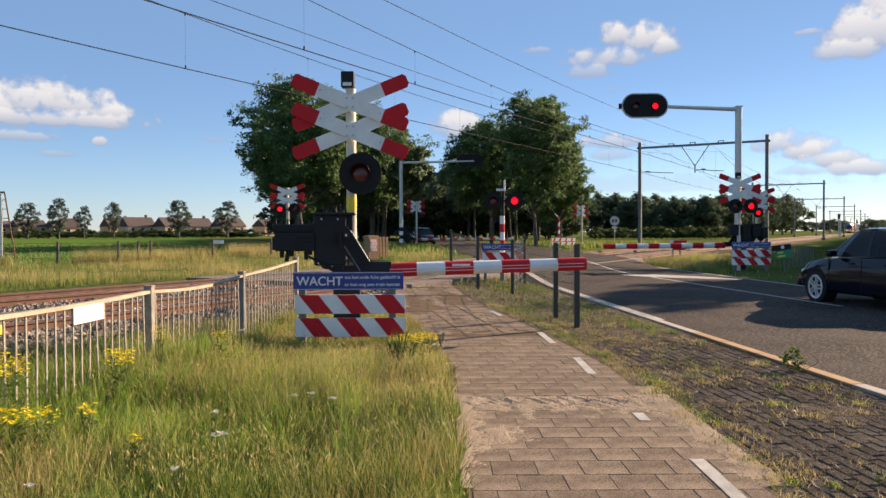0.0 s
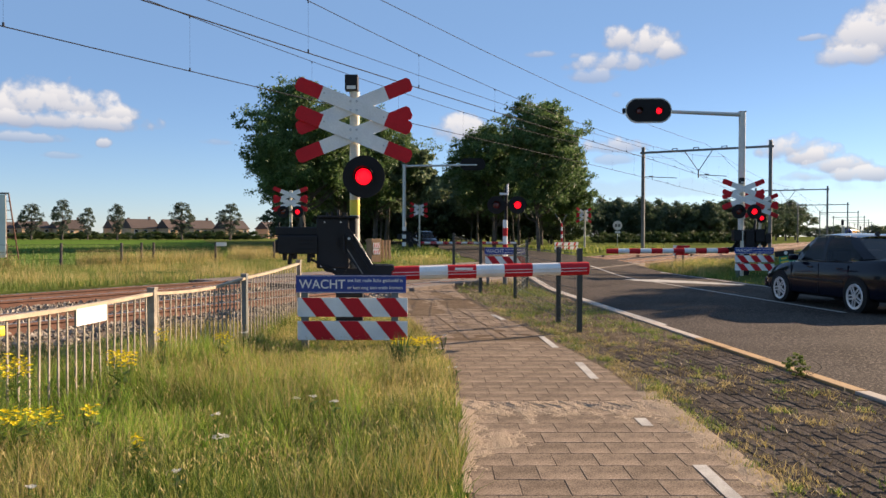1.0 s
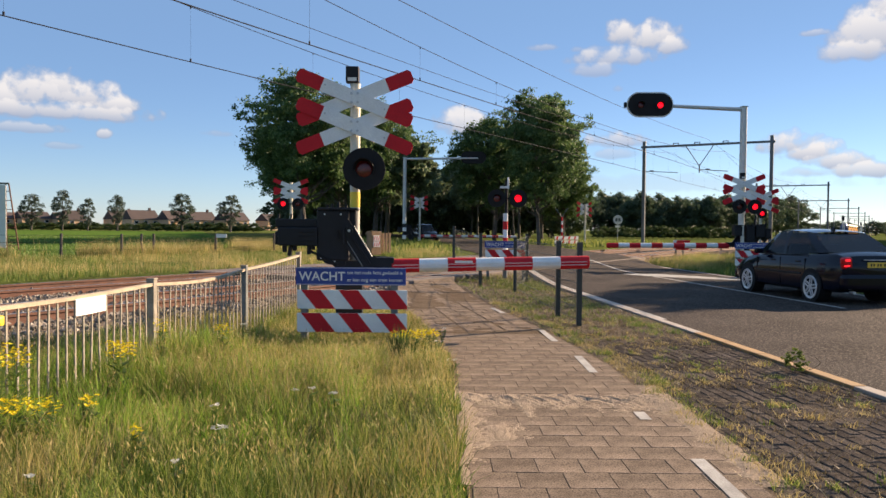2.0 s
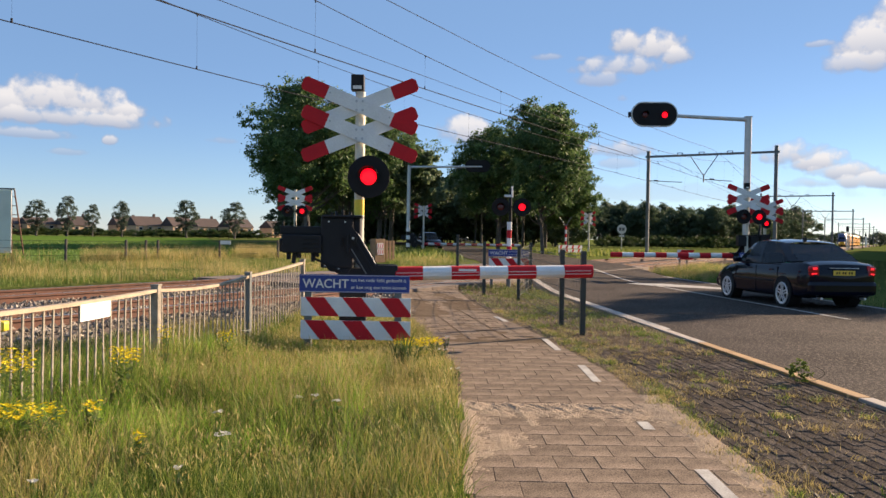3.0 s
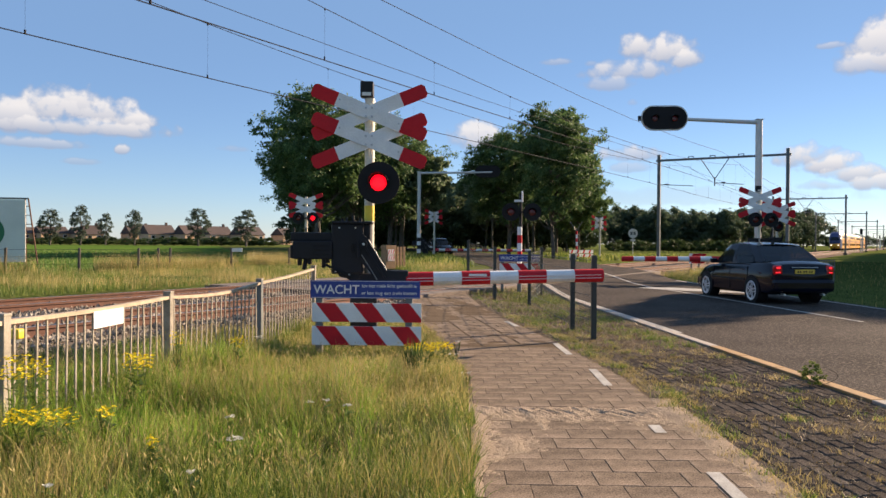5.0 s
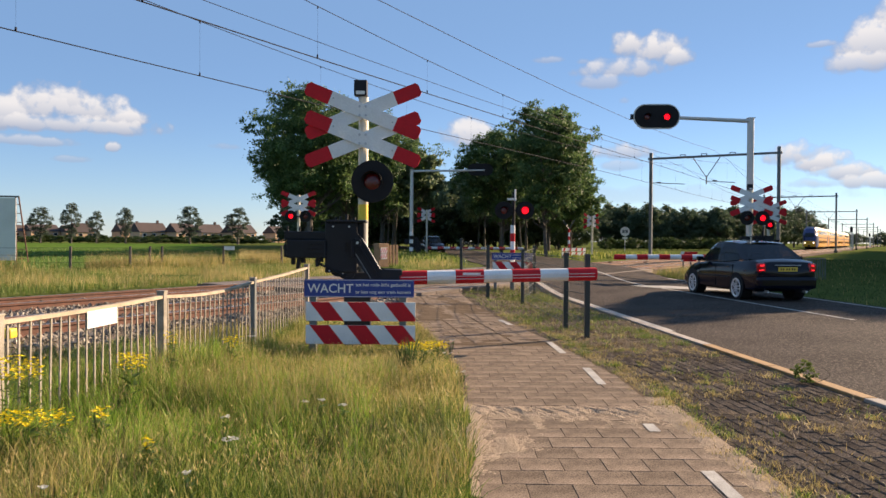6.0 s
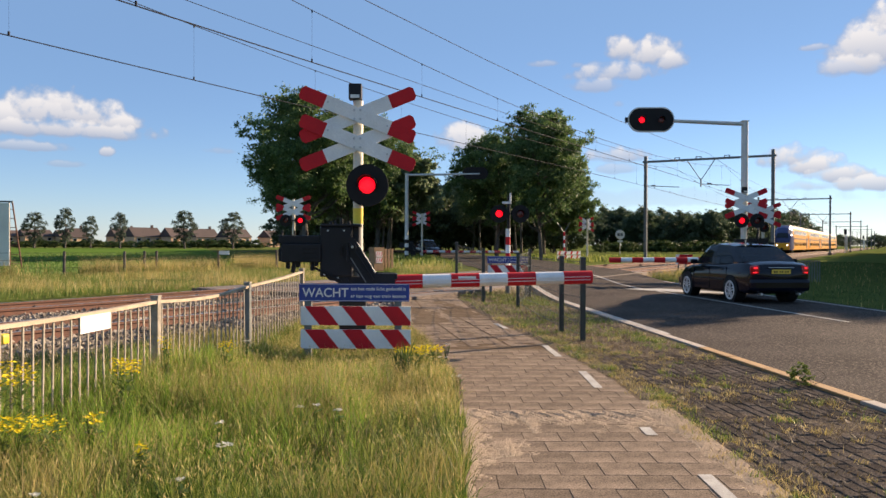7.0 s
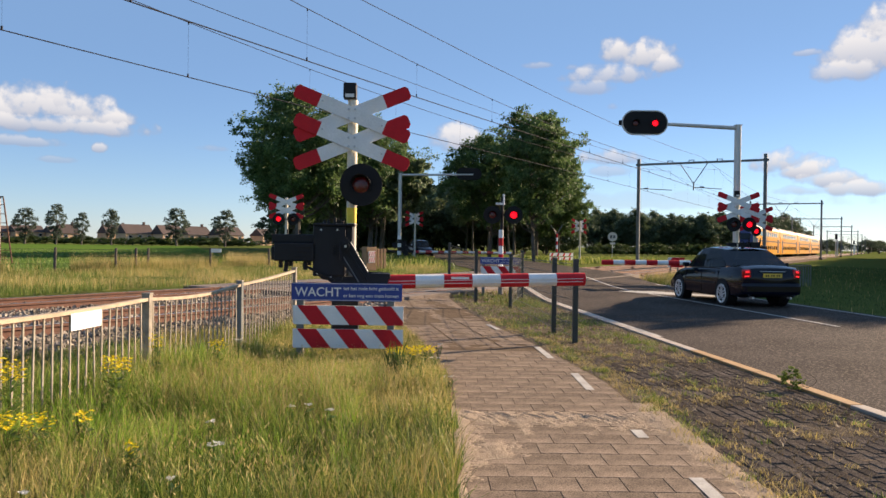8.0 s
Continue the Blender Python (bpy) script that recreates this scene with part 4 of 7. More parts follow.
mesh_fence([(1.07, 20.3), (0.42, 23.6)], "dark green mesh fence beside the cycle path")


# ---- overhead line ----
def portal(l, first):
    root = thing("catenary_portal", Matrix.Translation(track(0, l, 0.35)) @ pose(0, 0, 0, 0, 0, RAIL_YAW), "grey steel portal carrying the overhead wires across both tracks", "catenary portal", "catenary portals")
    x0, x1 = -18.4, -8.25
    for x in (x0, x1):
        part("mast", box(B(), (x, 0, 4.37), (0.26, 0.24, 9.04), None, 0.01), M_STEEL, root)
        part("foot", box(B(), (x, 0, 0.0), (0.55, 0.55, 0.35), None, 0.02), M_SLAB, root)
    part("beam", box(B(), ((x0 + x1) / 2, 0, 8.40), (x1 - x0 + 0.5, 0.2, 0.17), None, 0.01), M_STEEL, root)
    if first:
        bm = B()
        for sx in (-1, 1):
            rod(bm, (-13.8 + sx * 1.1, 0, 8.32), (-13.8 + sx * 0.06, 0, 6.75), 0.035, n=6)
        rod(bm, (-13.8, 0, 6.8), (-13.8, 0, 6.1), 0.06, n=6)
        part("v_hanger", bm, M_STEEL, root)
        for s, e in ((-13.7, -NEAR_S), (x0 + 0.1, -FAR_S)):
            bm = B()
            rod(bm, (s, 0, 6.35), (e + 0.2, 0, 6.15), 0.03, n=6)
            rod(bm, (s + 0.4, 0, 6.35), (s + 0.75, 0, 6.33), 0.07, n=8)
            part("registration_arm", bm, M_STEEL, root)
        for x in (-NEAR_S, -FAR_S, -14.0):
            bm = B()
            box(bm, (x, 0, 8.62), (0.42, 0.06, 0.05))
            for k in (-0.2, 0.2):
                rod(bm, (x + k, 0, 8.47), (x + k, 0, 8.64), 0.04, n=6)
            part("insulator", bm, M_WIRE, root)


PORTALS = [65.8 + 64.0 * k for k in range(-1, 9)]
for k, l in enumerate(PORTALS):
    portal(l, k in (1, 2, 3))


def wires():
    for s, high, sag in ((NEAR_S, 8.11, 1.58), (FAR_S, 8.12, 1.27)):
        root = thing("overhead_line", Matrix(), "contact wire hung by droppers from a sagging carrier wire", "overhead line", "overhead lines")
        bm, bc = B(), B()
        for k in range(len(PORTALS) - 1):
            a, b = PORTALS[k], PORTALS[k + 1]
            n = 26
            last = None
            for i in range(n + 1):
                t = i / n
                l = a + (b - a) * t
                p = track(s + 0.15 * math.sin(t * math.pi * 2 + k), l, high - sag * 4 * t * (1 - t))
                q = track(s + 0.15 * math.sin(t * math.pi * 2 + k), l, 5.9)
                if last:
                    rod(bm, last[0], p, 0.010, n=5, caps=False)
                    rod(bc, last[1], q, 0.0135, n=5, caps=False)
                if 0 < i < n and k < 4 and i % 2:
                    bd = rod(B(), q, p, 0.0024, n=4, caps=False)
                    box(bd, p - Vector((0, 0, 0.02)), (0.03, 0.03, 0.06))
                    part("dropper", box(bd, q + Vector((0, 0, 0.04)), (0.034, 0.034, 0.09)), M_WIRE, root)
                last = (p, q)
        part("carrier_wire", bm, M_WIRE, root)
        part("contact_wire", bc, M_WIRE, root)
    root = thing("feeder_wire", Matrix(), "single dark feeder wire above the tracks", "overhead line", "overhead lines")
    bm = B()
    for s, z, sag in ((13.2, 9.2, 2.9), (18.4, 9.2, 1.6)):
        for k in range(len(PORTALS) - 1):
            a, b = PORTALS[k], PORTALS[k + 1]
            for i in range(8):
                t0, t1 = i / 8, (i + 1) / 8
                rod(bm, track(s, a + (b - a) * t0, z - sag * t0 * (1 - t0)), track(s, a + (b - a) * t1, z - sag * t1 * (1 - t1)), 0.012, n=5, caps=False)
    part("wire", bm, M_WIRE, root)


wires()


# ---- train ----
def train():
    root = thing("train", Matrix(), "yellow double-deck electric train with dark blue nose", "train")
    H, Wd = 4.65, 1.40

    def section(k, top):
        """Half-width k and top scale of the body's cross section."""
        w = Wd * k
        return [(-w, 0.55), (-w * 1.0, 1.2), (-w * 0.99, 3.1), (-w * 0.90, top - 0.55), (-w * 0.62, top - 0.12), (0, top), (w * 0.62, top - 0.12), (w * 0.90, top - 0.55), (w * 0.99, 3.1 if top > 3.6 else top - 0.7), (w, 1.2), (w, 0.55)]

    def loft(stations):
        V, F = [], []
        for y, k, top in stations:
            pts = section(k, top)
            V += [(x, y, min(z, top)) for x, z in pts]
        n = 11
        for i in range(len(stations) - 1):
            for j in range(n):
                a, b = i * n + j, i * n + (j + 1) % n
                F.append((a, b, b + n, a + n))
        F.append(tuple(range(n))[::-1])
        F.append(tuple(range((len(stations) - 1) * n, len(stations) * n)))
        return V, F

    y = 0.0
    for c in range(4):
        L = 29.2
        if c == 0:
            nose = raw("nose", *loft([(0.0, 0.72, 2.2), (0.25, 0.84, 2.75), (0.9, 0.94, 3.6), (1.7, 0.99, 4.3), (2.6, 1.0, H)]), M_TRAINB, root, "dark blue rounded cab front")
            part("windscreen", slab(B(), [(-0.95, 2.55), (0.95, 2.55), (0.8, 3.45), (-0.8, 3.45)], 0.03, Matrix.Translation((0, 0.02, 0)) @ pose(0, 0.95 - 2.2, 0.4, -31, 0, 0)), M_GLASS, nose)
            part("yellow_apron", box(B(), (0, 0.16, 1.15), (2.2, 0.5, 1.2), None, 0.15), M_TRAINY, nose)
            for sx in (-0.8, 0.8):
                part("headlight", ball(B(), (sx, -0.1, 1.35), 0.14, 2, (1, 0.4, 1)), M_HEAD, nose)
            part("coupler", box(B(), (0, -0.3, 0.75), (0.35, 0.7, 0.3), None, 0.05), M_BLACK, nose)
            y0 = 2.6
        else:
            y0 = y + 0.35
        body = raw("coach_body", *loft([(y0, 1.0, H), (y + L - 0.35, 1.0, H)]), M_TRAINY, root, "yellow coach with dark window bands")
        for sx in (-1, 1):
            for z, h in ((1.55, 0.55), (3.45, 0.6)):
                for i in range(9):
                    yy = y + 5.2 + i * 2.35
                    part("window", box(B(), (sx * (Wd + (0.004 if z < 3 else -0.045)), yy, z), (0.02, 1.6, h), pose(0, 0, 0, 0, 0 if z < 3 else -sx * 3, 0), 0.005), M_GLASS, body)
            for yy in (y + 3.1, y + L - 3.1):
                part("door", box(B(), (sx * (Wd + 0.006), yy, 1.75), (0.03, 1.5, 2.1), None, 0.01), M_TRAINB, body)
            part("blue_stripe", box(B(), (sx * (Wd - 0.002), (y0 + y + L) / 2, 2.45), (0.02, L - 3.2, 0.16)), M_TRAINB, body)
        part("roof", box(B(), (0, (y0 + y + L - 0.35) / 2, H + 0.0), (1.7, L - 4.0, 0.14), None, 0.05), M_TRAING, body)
        for yy in (y + 4.5, y + L - 4.5):
            bm = box(B(), (0, yy, 0.45), (2.2, 3.2, 0.4), None, 0.03)
            bogie = part("bogie", bm, M_BLACK, root)
            for wy in (-1.2, 1.2):
                part("wheelset", rod(B(), (-0.8, yy + wy, 0.42), (0.8, yy + wy, 0.42), 0.42, n=18), M_BLACK, bogie)
        if c:
            part("gangway", box(B(), (0, y, 2.0), (1.6, 0.8, 2.6)), M_BLACK, root)
        y += L
    return root


M_HEAD = mat("headlight", (0.9, 0.85, 0.7), 0.3, 0.9, 8.0, 40.0, 0.0, emit=(1.0, 0.85, 0.6, 1.3))
TRAIN = train()


# ---- car ----
def pane(name, V, F, root):
    used = sorted({i for f in F for i in f})
    to = {v: k for k, v in enumerate(used)}
    return raw(name, [V[i] for i in used], [tuple(to[i] for i in f) for f in F], M_CARG, root, "", True)


def sedan(m, label, wheelbase=2.72, name="car"):
    """Saloon car, nose to +y, origin on the road under its middle."""
    root = thing(name, m, label, "car")
    half = 0.87
    # stations: y, sill, shoulder height, half width at sill, at shoulder, crown at centre
    ST = [(-2.36, 0.52, 0.80, 0.66, 0.64, 0.80), (-2.30, 0.36, 0.94, 0.78, 0.74, 0.97), (-2.12, 0.26, 0.985, 0.83, 0.77, 1.035), (-1.80, 0.25, 0.985, 0.86, 0.79, 1.04), (-1.39, 0.25, 0.965, 0.875, 0.81, 1.0),
          (-0.8, 0.23, 0.94, 0.875, 0.83, 0.95), (0.0, 0.23, 0.915, 0.875, 0.835, 0.92), (0.75, 0.23, 0.895, 0.875, 0.825, 0.91), (1.0, 0.23, 0.885, 0.875, 0.81, 0.925), (1.39, 0.25, 0.85, 0.87, 0.785, 0.90),
          (1.85, 0.26, 0.77, 0.84, 0.73, 0.82), (2.12, 0.28, 0.69, 0.78, 0.67, 0.735), (2.26, 0.36, 0.58, 0.69, 0.60, 0.60)]
    tall = lambda z: z if z < 0.3 else 0.3 + (z - 0.3) * 1.11
    V, F = [], []
    for y, z0, z1, w0, w1, zc in [(y, tall(p), tall(q), w0, w1, tall(r)) for y, p, q, w0, w1, r in ST]:
        zm = z0 + (z1 - z0) * 0.55
        pts = [(0, z0), (w0 * 0.86, z0), (w0 * 0.98, z0 + 0.06), (w0, zm - 0.08), (w0 * 0.995, zm + 0.05), (w1 + 0.035, z1 - 0.06), (w1 - 0.01, z1), (w1 * 0.6, z1 + (zc - z1) * 0.75), (0, zc)]
        ring = pts + [(-x, z) for x, z in pts[-2:0:-1]]
        V += [(x, y, z) for x, z in ring]
    n = 16
    for i in range(len(ST) - 1):
        for j in range(n):
            a, b = i * n + j, i * n + (j + 1) % n
            F.append((b, a, a + n, b + n))
    F.append(tuple(range(n)))
    F.append(tuple(range((len(ST) - 1) * n, len(ST) * n))[::-1])
    body = raw("body", V, F, M_CARP, root, "glossy black paintwork", True)
    # cabin: window ring from the shoulder to the roof
    low = [(-1.80, 0.735, 1.015), (-1.35, 0.80, 0.985), (-0.2, 0.825, 0.925), (0.62, 0.815, 0.91), (1.12, 0.70, 0.915)]
    top = [(-1.08, 0.60, 1.38), (-0.85, 0.635, 1.41), (-0.2, 0.65, 1.435), (0.2, 0.64, 1.42), (0.42, 0.58, 1.385)]
    low = [(y, x, tall(z)) for y, x, z in low]
    top = [(y, x, tall(z)) for y, x, z in top]
    V, F = [], []
    for k in range(5):
        (y0, x0, z0), (y1, x1, z1) = low[k], top[k]
        for t in (0.0, 0.35, 0.7, 1.0):
            bulge = 0.03 * math.sin(math.pi * t)
            V += [(x0 + (x1 - x0) * t + bulge, y0 + (y1 - y0) * t, z0 + (z1 - z0) * t), (-(x0 + (x1 - x0) * t + bulge), y0 + (y1 - y0) * t, z0 + (z1 - z0) * t)]
    at = lambda k, t, side: k * 8 + t * 2 + side
    for k in range(4):
        for sd in (0, 1):
            Fs = [(at(k, t, sd), at(k + 1, t, sd), at(k + 1, t + 1, sd), at(k, t + 1, sd)) if sd == 0 else (at(k, t, 1), at(k, t + 1, 1), at(k + 1, t + 1, 1), at(k + 1, t, 1)) for t in range(3)]
            pane("side_window", V, Fs, root)
    pane("rear_window", V, [(at(0, t, 1), at(0, t, 0), at(0, t + 1, 0), at(0, t + 1, 1)) for t in range(3)], root)
    pane("windscreen", V, [(at(4, t, 0), at(4, t, 1), at(4, t + 1, 1), at(4, t + 1, 0)) for t in range(3)], root)
    # roof skin
    V, F = [], []
    for k in range(5):
        y1, x1, z1 = top[k]
        for f, up in ((-1.0, 0.0), (-0.6, 0.028), (0, 0.042), (0.6, 0.028), (1.0, 0.0)):
            V.append((f * (x1 + 0.012), y1 + (0.0 if k else -0.0), z1 + up + 0.004))
    for k in range(4):
        for j in range(4):
            a = k * 5 + j
            F.append((a, a + 1, a + 6, a + 5))
    roof = raw("roof", V, F, M_CARP, root, "", True)
    part("antenna", slab(B(), [(-0.02, 0), (0.02, 0), (0.012, 0.07), (-0.012, 0.07)], 0.12, Matrix.Translation((0, -0.86, 1.565))), M_BLACK, roof)

    def strap(pts0, pts1, name):
        V = [*pts0, *pts1]
        n = len(pts0)
        return raw(name, V, [(i, i + 1, n + i + 1, n + i) for i in range(n - 1)], M_CARP, root)

    for sx in (-1, 1):
        def side(k, t):
            (y0, x0, z0), (y1, x1, z1) = low[k], top[k]
            return Vector((sx * (x0 + (x1 - x0) * t + 0.03 * math.sin(math.pi * t) + 0.008), y0 + (y1 - y0) * t, z0 + (z1 - z0) * t))

        for name, ka, kb, w in (("front_pillar", 4, 4, 0.08), ("centre_pillar", 2, 2, 0.09), ("rear_pillar", 0, 0, 0.30)):
            P = [side(ka, t) for t in (0, 0.35, 0.7, 1.0)]
            Q = []
            for t, p in zip((0, 0.35, 0.7, 1.0), P):
                to = side(3 if ka == 4 else (1 if ka == 2 else 1), t)
                d = (to - p)
                Q.append(p + d * min(1.0, w / max(d.length, 0.01)))
            strap(P, Q, name)
        # wheels with arches
        for wy in (-wheelbase / 2, wheelbase / 2):
            arch = part("wheel_arch", rod(B(), (sx * 0.60, wy, 0.36), (sx * 0.882, wy, 0.36), 0.375, n=32), M_BLACK2, root)
            wheel = new("wheel")
            wheel.parent = root
            wheel.matrix_basis = Matrix.Translation((sx * 0.79, wy, 0.325))
            bm = B()
            prof = [(-0.10, 0.255), (-0.10, 0.30), (-0.08, 0.325), (0.08, 0.325), (0.10, 0.30), (0.10, 0.255)]
            Vt, Ft = [], []
            for i in range(32):
                a = 2 * math.pi * i / 32
                Vt += [(x, r * math.cos(a), r * math.sin(a)) for x, r in prof]
            for i in range(32):
                for j in range(5):
                    p, q = i * 6 + j, ((i + 1) % 32) * 6 + j
                    Ft.append((p, p + 1, q + 1, q))
            bm.free()
            raw("tyre", Vt, Ft, M_RUBBER, wheel, "", True)
            bm = B()
            face = sx * 0.097
            n = 32
            ringV, ringF = [], []
            for i in range(n):
                a = 2 * math.pi * i / n
                for r, x in ((0.272, face - sx * 0.01), (0.25, face + sx * 0.012), (0.205, face + sx * 0.004), (0.195, face - sx * 0.09)):
                    ringV.append((x, r * math.cos(a), r * math.sin(a)))
            for i in range(n):
                for j in range(3):
                    p, q = i * 4 + j, ((i + 1) % n) * 4 + j
                    ringF.append((p, p + 1, q + 1, q))
            raw("rim", ringV, ringF, M_RIM, wheel, "", True)
            for i in range(5):
                a = 2 * math.pi * i / 5 + 0.3
                mm = Matrix.Rotation(a, 4, "X")
                for off in (-0.028, 0.028):
                    box(bm, mm @ Vector((face - sx * 0.002, off * 1.2, 0.125)), (0.022, 0.034, 0.19), mm, 0.006)
            rod(bm, (face - sx * 0.03, 0, 0), (face + sx * 0.012, 0, 0), 0.055, n=16)
            part("spokes", bm, M_RIM, wheel)
            part("brake_disc", rod(B(), (face - sx * 0.1, 0, 0), (face - sx * 0.09, 0, 0), 0.16, n=20), M_STEEL, wheel)
            WHEELS.setdefault(root.name, []).append((wheel, sx * 0.79, wy))
        light = part("tail_light", box(B(), (0, 0, 0), (0.22, 0.14, 0.24), None, 0.05), M_TAIL, root, "lit red tail light")
        light.matrix_basis = pose(sx * 0.68, -2.285, 0.89, 2, sx * 5, sx * 18)
        part("lit_core", box(B(), (-sx * 0.02, -0.066, 0.055), (0.10, 0.012, 0.05), None, 0.005), M_BRAKE, light, "bright brake lamp")
        part("lit_core", box(B(), (0.0, -0.066, -0.06), (0.12, 0.012, 0.035), None, 0.005), M_BRAKE, light, "bright brake lamp")
        part("lamp_divider", box(B(), (0, -0.062, -0.02), (0.30, 0.006, 0.012)), M_BLACK, light)
        part("mirror", box(B(), (sx * 0.97, 0.68, 1.06), (0.20, 0.11, 0.13), None, 0.04), M_CARP, root)
        part("side_trim", box(B(), (sx * 0.882, 0, 0.60), (0.014, 1.95, 0.045), None, 0.005), M_BLACK, root)
        for yy in (0.18, -0.85):
            part("door_handle", box(B(), (sx * 0.872, yy, 0.87), (0.03, 0.18, 0.035), None, 0.01), M_CARP, root)
        for yy in (0.92, -0.12, -1.12):
            part("door_gap", box(B(), (sx * 0.868, yy, 0.63), (0.02, 0.007, 0.62)), M_BLACK2, root)
        part("headlight", slab(B(), [(sx * 0.36, 0.56), (sx * 0.66, 0.57), (sx * 0.66, 0.68), (sx * 0.40, 0.68)], 0.05, Matrix.Translation((0, 2.17, 0))), M_RIM, root)
        part("window_line", box(B(), (sx * 0.835, -0.25, 1.0), (0.012, 1.9, 0.018)), M_BLACK, root)
        part("seat", box(B(), (sx * 0.37, -0.05, 0.98), (0.46, 0.16, 0.55), pose(0, 0, 0, 12, 0, 0), 0.06), M_BLACK2, root)
        part("exhaust", rod(B(), (sx * 0.52, -2.36, 0.27), (sx * 0.52, -2.2, 0.27), 0.03, n=10), M_RIM, root)
    part("bumper", box(B(), (0, -2.285, 0.50), (1.60, 0.22, 0.34), None, 0.10), M_CARP, root)
    part("front_bumper", box(B(), (0, 2.18, 0.42), (1.52, 0.22, 0.26), None, 0.07), M_CARP, root)
    part("boot_trim", box(B(), (0, -2.372, 0.955), (0.7, 0.02, 0.02), None, 0.008), M_BOLT, root)
    plate = part("number_plate", box(B(), (0, -2.372, 0.85), (0.52, 0.012, 0.112), None, 0.003), M_PLATE, root, "yellow number plate")
    bm = B()
    for i, x in enumerate((-0.19, -0.13, -0.04, 0.02, 0.11, 0.17)):
        box(bm, (x + 0.01, -2.3795, 0.85), (0.035, 0.002, 0.055))
    tagged(part("bars", bm, M_BLACK, plate), "", "", "", "stuff")
    return root


WHEELS = {}
CAR = sedan(Matrix(), "black four-door saloon with silver alloy wheels, braking")
far_car = sedan(Matrix.Translation((-1.5, 70.5, gz(-1.5, 70.5) + 0.04)) @ pose(0, 0, 0, 0, 0, 195), "dark car waiting behind the far barrier", name="waiting_car")


# ---- trees ----
def tree_mesh(seed, height, half, base, leaves, size, clumps, girth=0.022, taper=0.0):
    """Verts and faces of a trunk with limbs, and of a crown of many leaf sprays in uneven clumps."""
    rng = np.random.default_rng(seed)
    bm = B()
    r = height * girth
    bend = rng.uniform(-0.3, 0.3, 2)
    last = Vector((0, 0, -0.2))
    for i in range(1, 8):
        t = i / 7
        p = Vector((bend[0] * math.sin(t * 3), bend[1] * math.sin(t * 2.5), height * 0.8 * t))
        rod(bm, last, p, r * (1.15 - t + 0.1), r * (1.15 - t - 0.1 + 0.08), n=8, caps=False)
        last = p
    cz, ch = (height + base) / 2, (height - base) / 2
    centres = []
    for i in range(clumps):
        d = rng.normal(size=3)
        d /= np.linalg.norm(d)
        k = min(rng.uniform(0.35, 1.0) ** 0.6 * rng.uniform(0.78, 1.12), 0.96)
        widen = 1.0 - 0.25 * max(d[2], 0) - taper * max(-d[2], 0)
        c = np.array([d[0] * half * k * widen, d[1] * half * k * widen, cz + d[2] * ch * k])
        centres.append(c)
    for c in centres[: max(10, clumps // 4)]:
        z0 = max(base * 0.7, c[2] * 0.55)
        a = Vector((bend[0] * 0.5, bend[1] * 0.5, z0))
        b = Vector(c) * 0.92
        mid = (a + b) / 2 + Vector((0, 0, -0.03 * height))
        rod(bm, a, mid, r * 0.42, r * 0.28, n=5, caps=False)
        rod(bm, mid, b, r * 0.28, r * 0.08, n=5, caps=False)
    trunk = bpy.data.meshes.new("trunk")
    bm.to_mesh(trunk)
    bm.free()
    trunk.materials.append(M_BARK)
    # every clump is a handful of twigs, and the leaves sit round the twigs
    C = np.array(centres)
    spread = half * 0.21 * rng.uniform(0.55, 1.3, clumps)
    per = 9
    tw = rng.normal(size=(clumps * per, 3))
    tw /= np.linalg.norm(tw, axis=1, keepdims=True)
    tw *= rng.uniform(0.35, 1.25, (clumps * per, 1)) * np.repeat(spread, per)[:, None]
    tw[:, 2] *= 0.7
    T = np.repeat(C, per, 0) + tw
    which = rng.integers(0, clumps * per, leaves)
    off = rng.normal(size=(leaves, 3)) * (np.repeat(spread, per)[which] * 0.21)[:, None]
    off[:, 2] *= 0.6
    P = T[which] + off
    P[:, 2] = np.maximum(P[:, 2], base * 0.55)
    nrm = rng.normal(size=(leaves, 3)) + np.array([0, 0, 0.5])
    nrm /= np.linalg.norm(nrm, axis=1, keepdims=True)
    t = np.cross(nrm, rng.normal(size=(leaves, 3)))
    t /= np.linalg.norm(t, axis=1, keepdims=True)
    u = np.cross(nrm, t)
    s = size * rng.uniform(0.6, 1.4, (leaves, 1))
    V = np.stack([P - t * s, P - u * s * 0.45 + nrm * s * 0.1, P + t * s, P + u * s * 0.5 + nrm * s * 0.12], 1).reshape(-1, 3)
    F = np.arange(leaves * 4).reshape(-1, 4)
    crown = bpy.data.meshes.new("crown")
    crown.from_pydata(V.tolist(), [], F.tolist())
    crown.update()
    return trunk, crown


KINDS = {
    "big": (tree_mesh(11, 14.0, 5.7, 3.3, 62000, 0.125, 175, 0.018, 0.35), M_LEAF),
    "round": (tree_mesh(12, 12.0, 4.3, 2.9, 50000, 0.12, 150, 0.014), M_LEAF),
    "avenue": (tree_mesh(13, 12.5, 4.0, 4.0, 13000, 0.24, 70, 0.012), M_LEAF2),
    "wood": (tree_mesh(14, 8.5, 4.2, 0.6, 13000, 0.18, 90), M_LEAF5),
    "thicket": (tree_mesh(18, 9.0, 4.4, 0.4, 6500, 0.30, 60), M_THICKET),
    "thin": (tree_mesh(15, 8.6, 2.5, 0.9, 9000, 0.12, 85, 0.022, 0.5), M_LEAF4),
    "bush": (tree_mesh(16, 3.2, 2.2, 0.1, 3500, 0.16, 30), M_LEAF3),
}


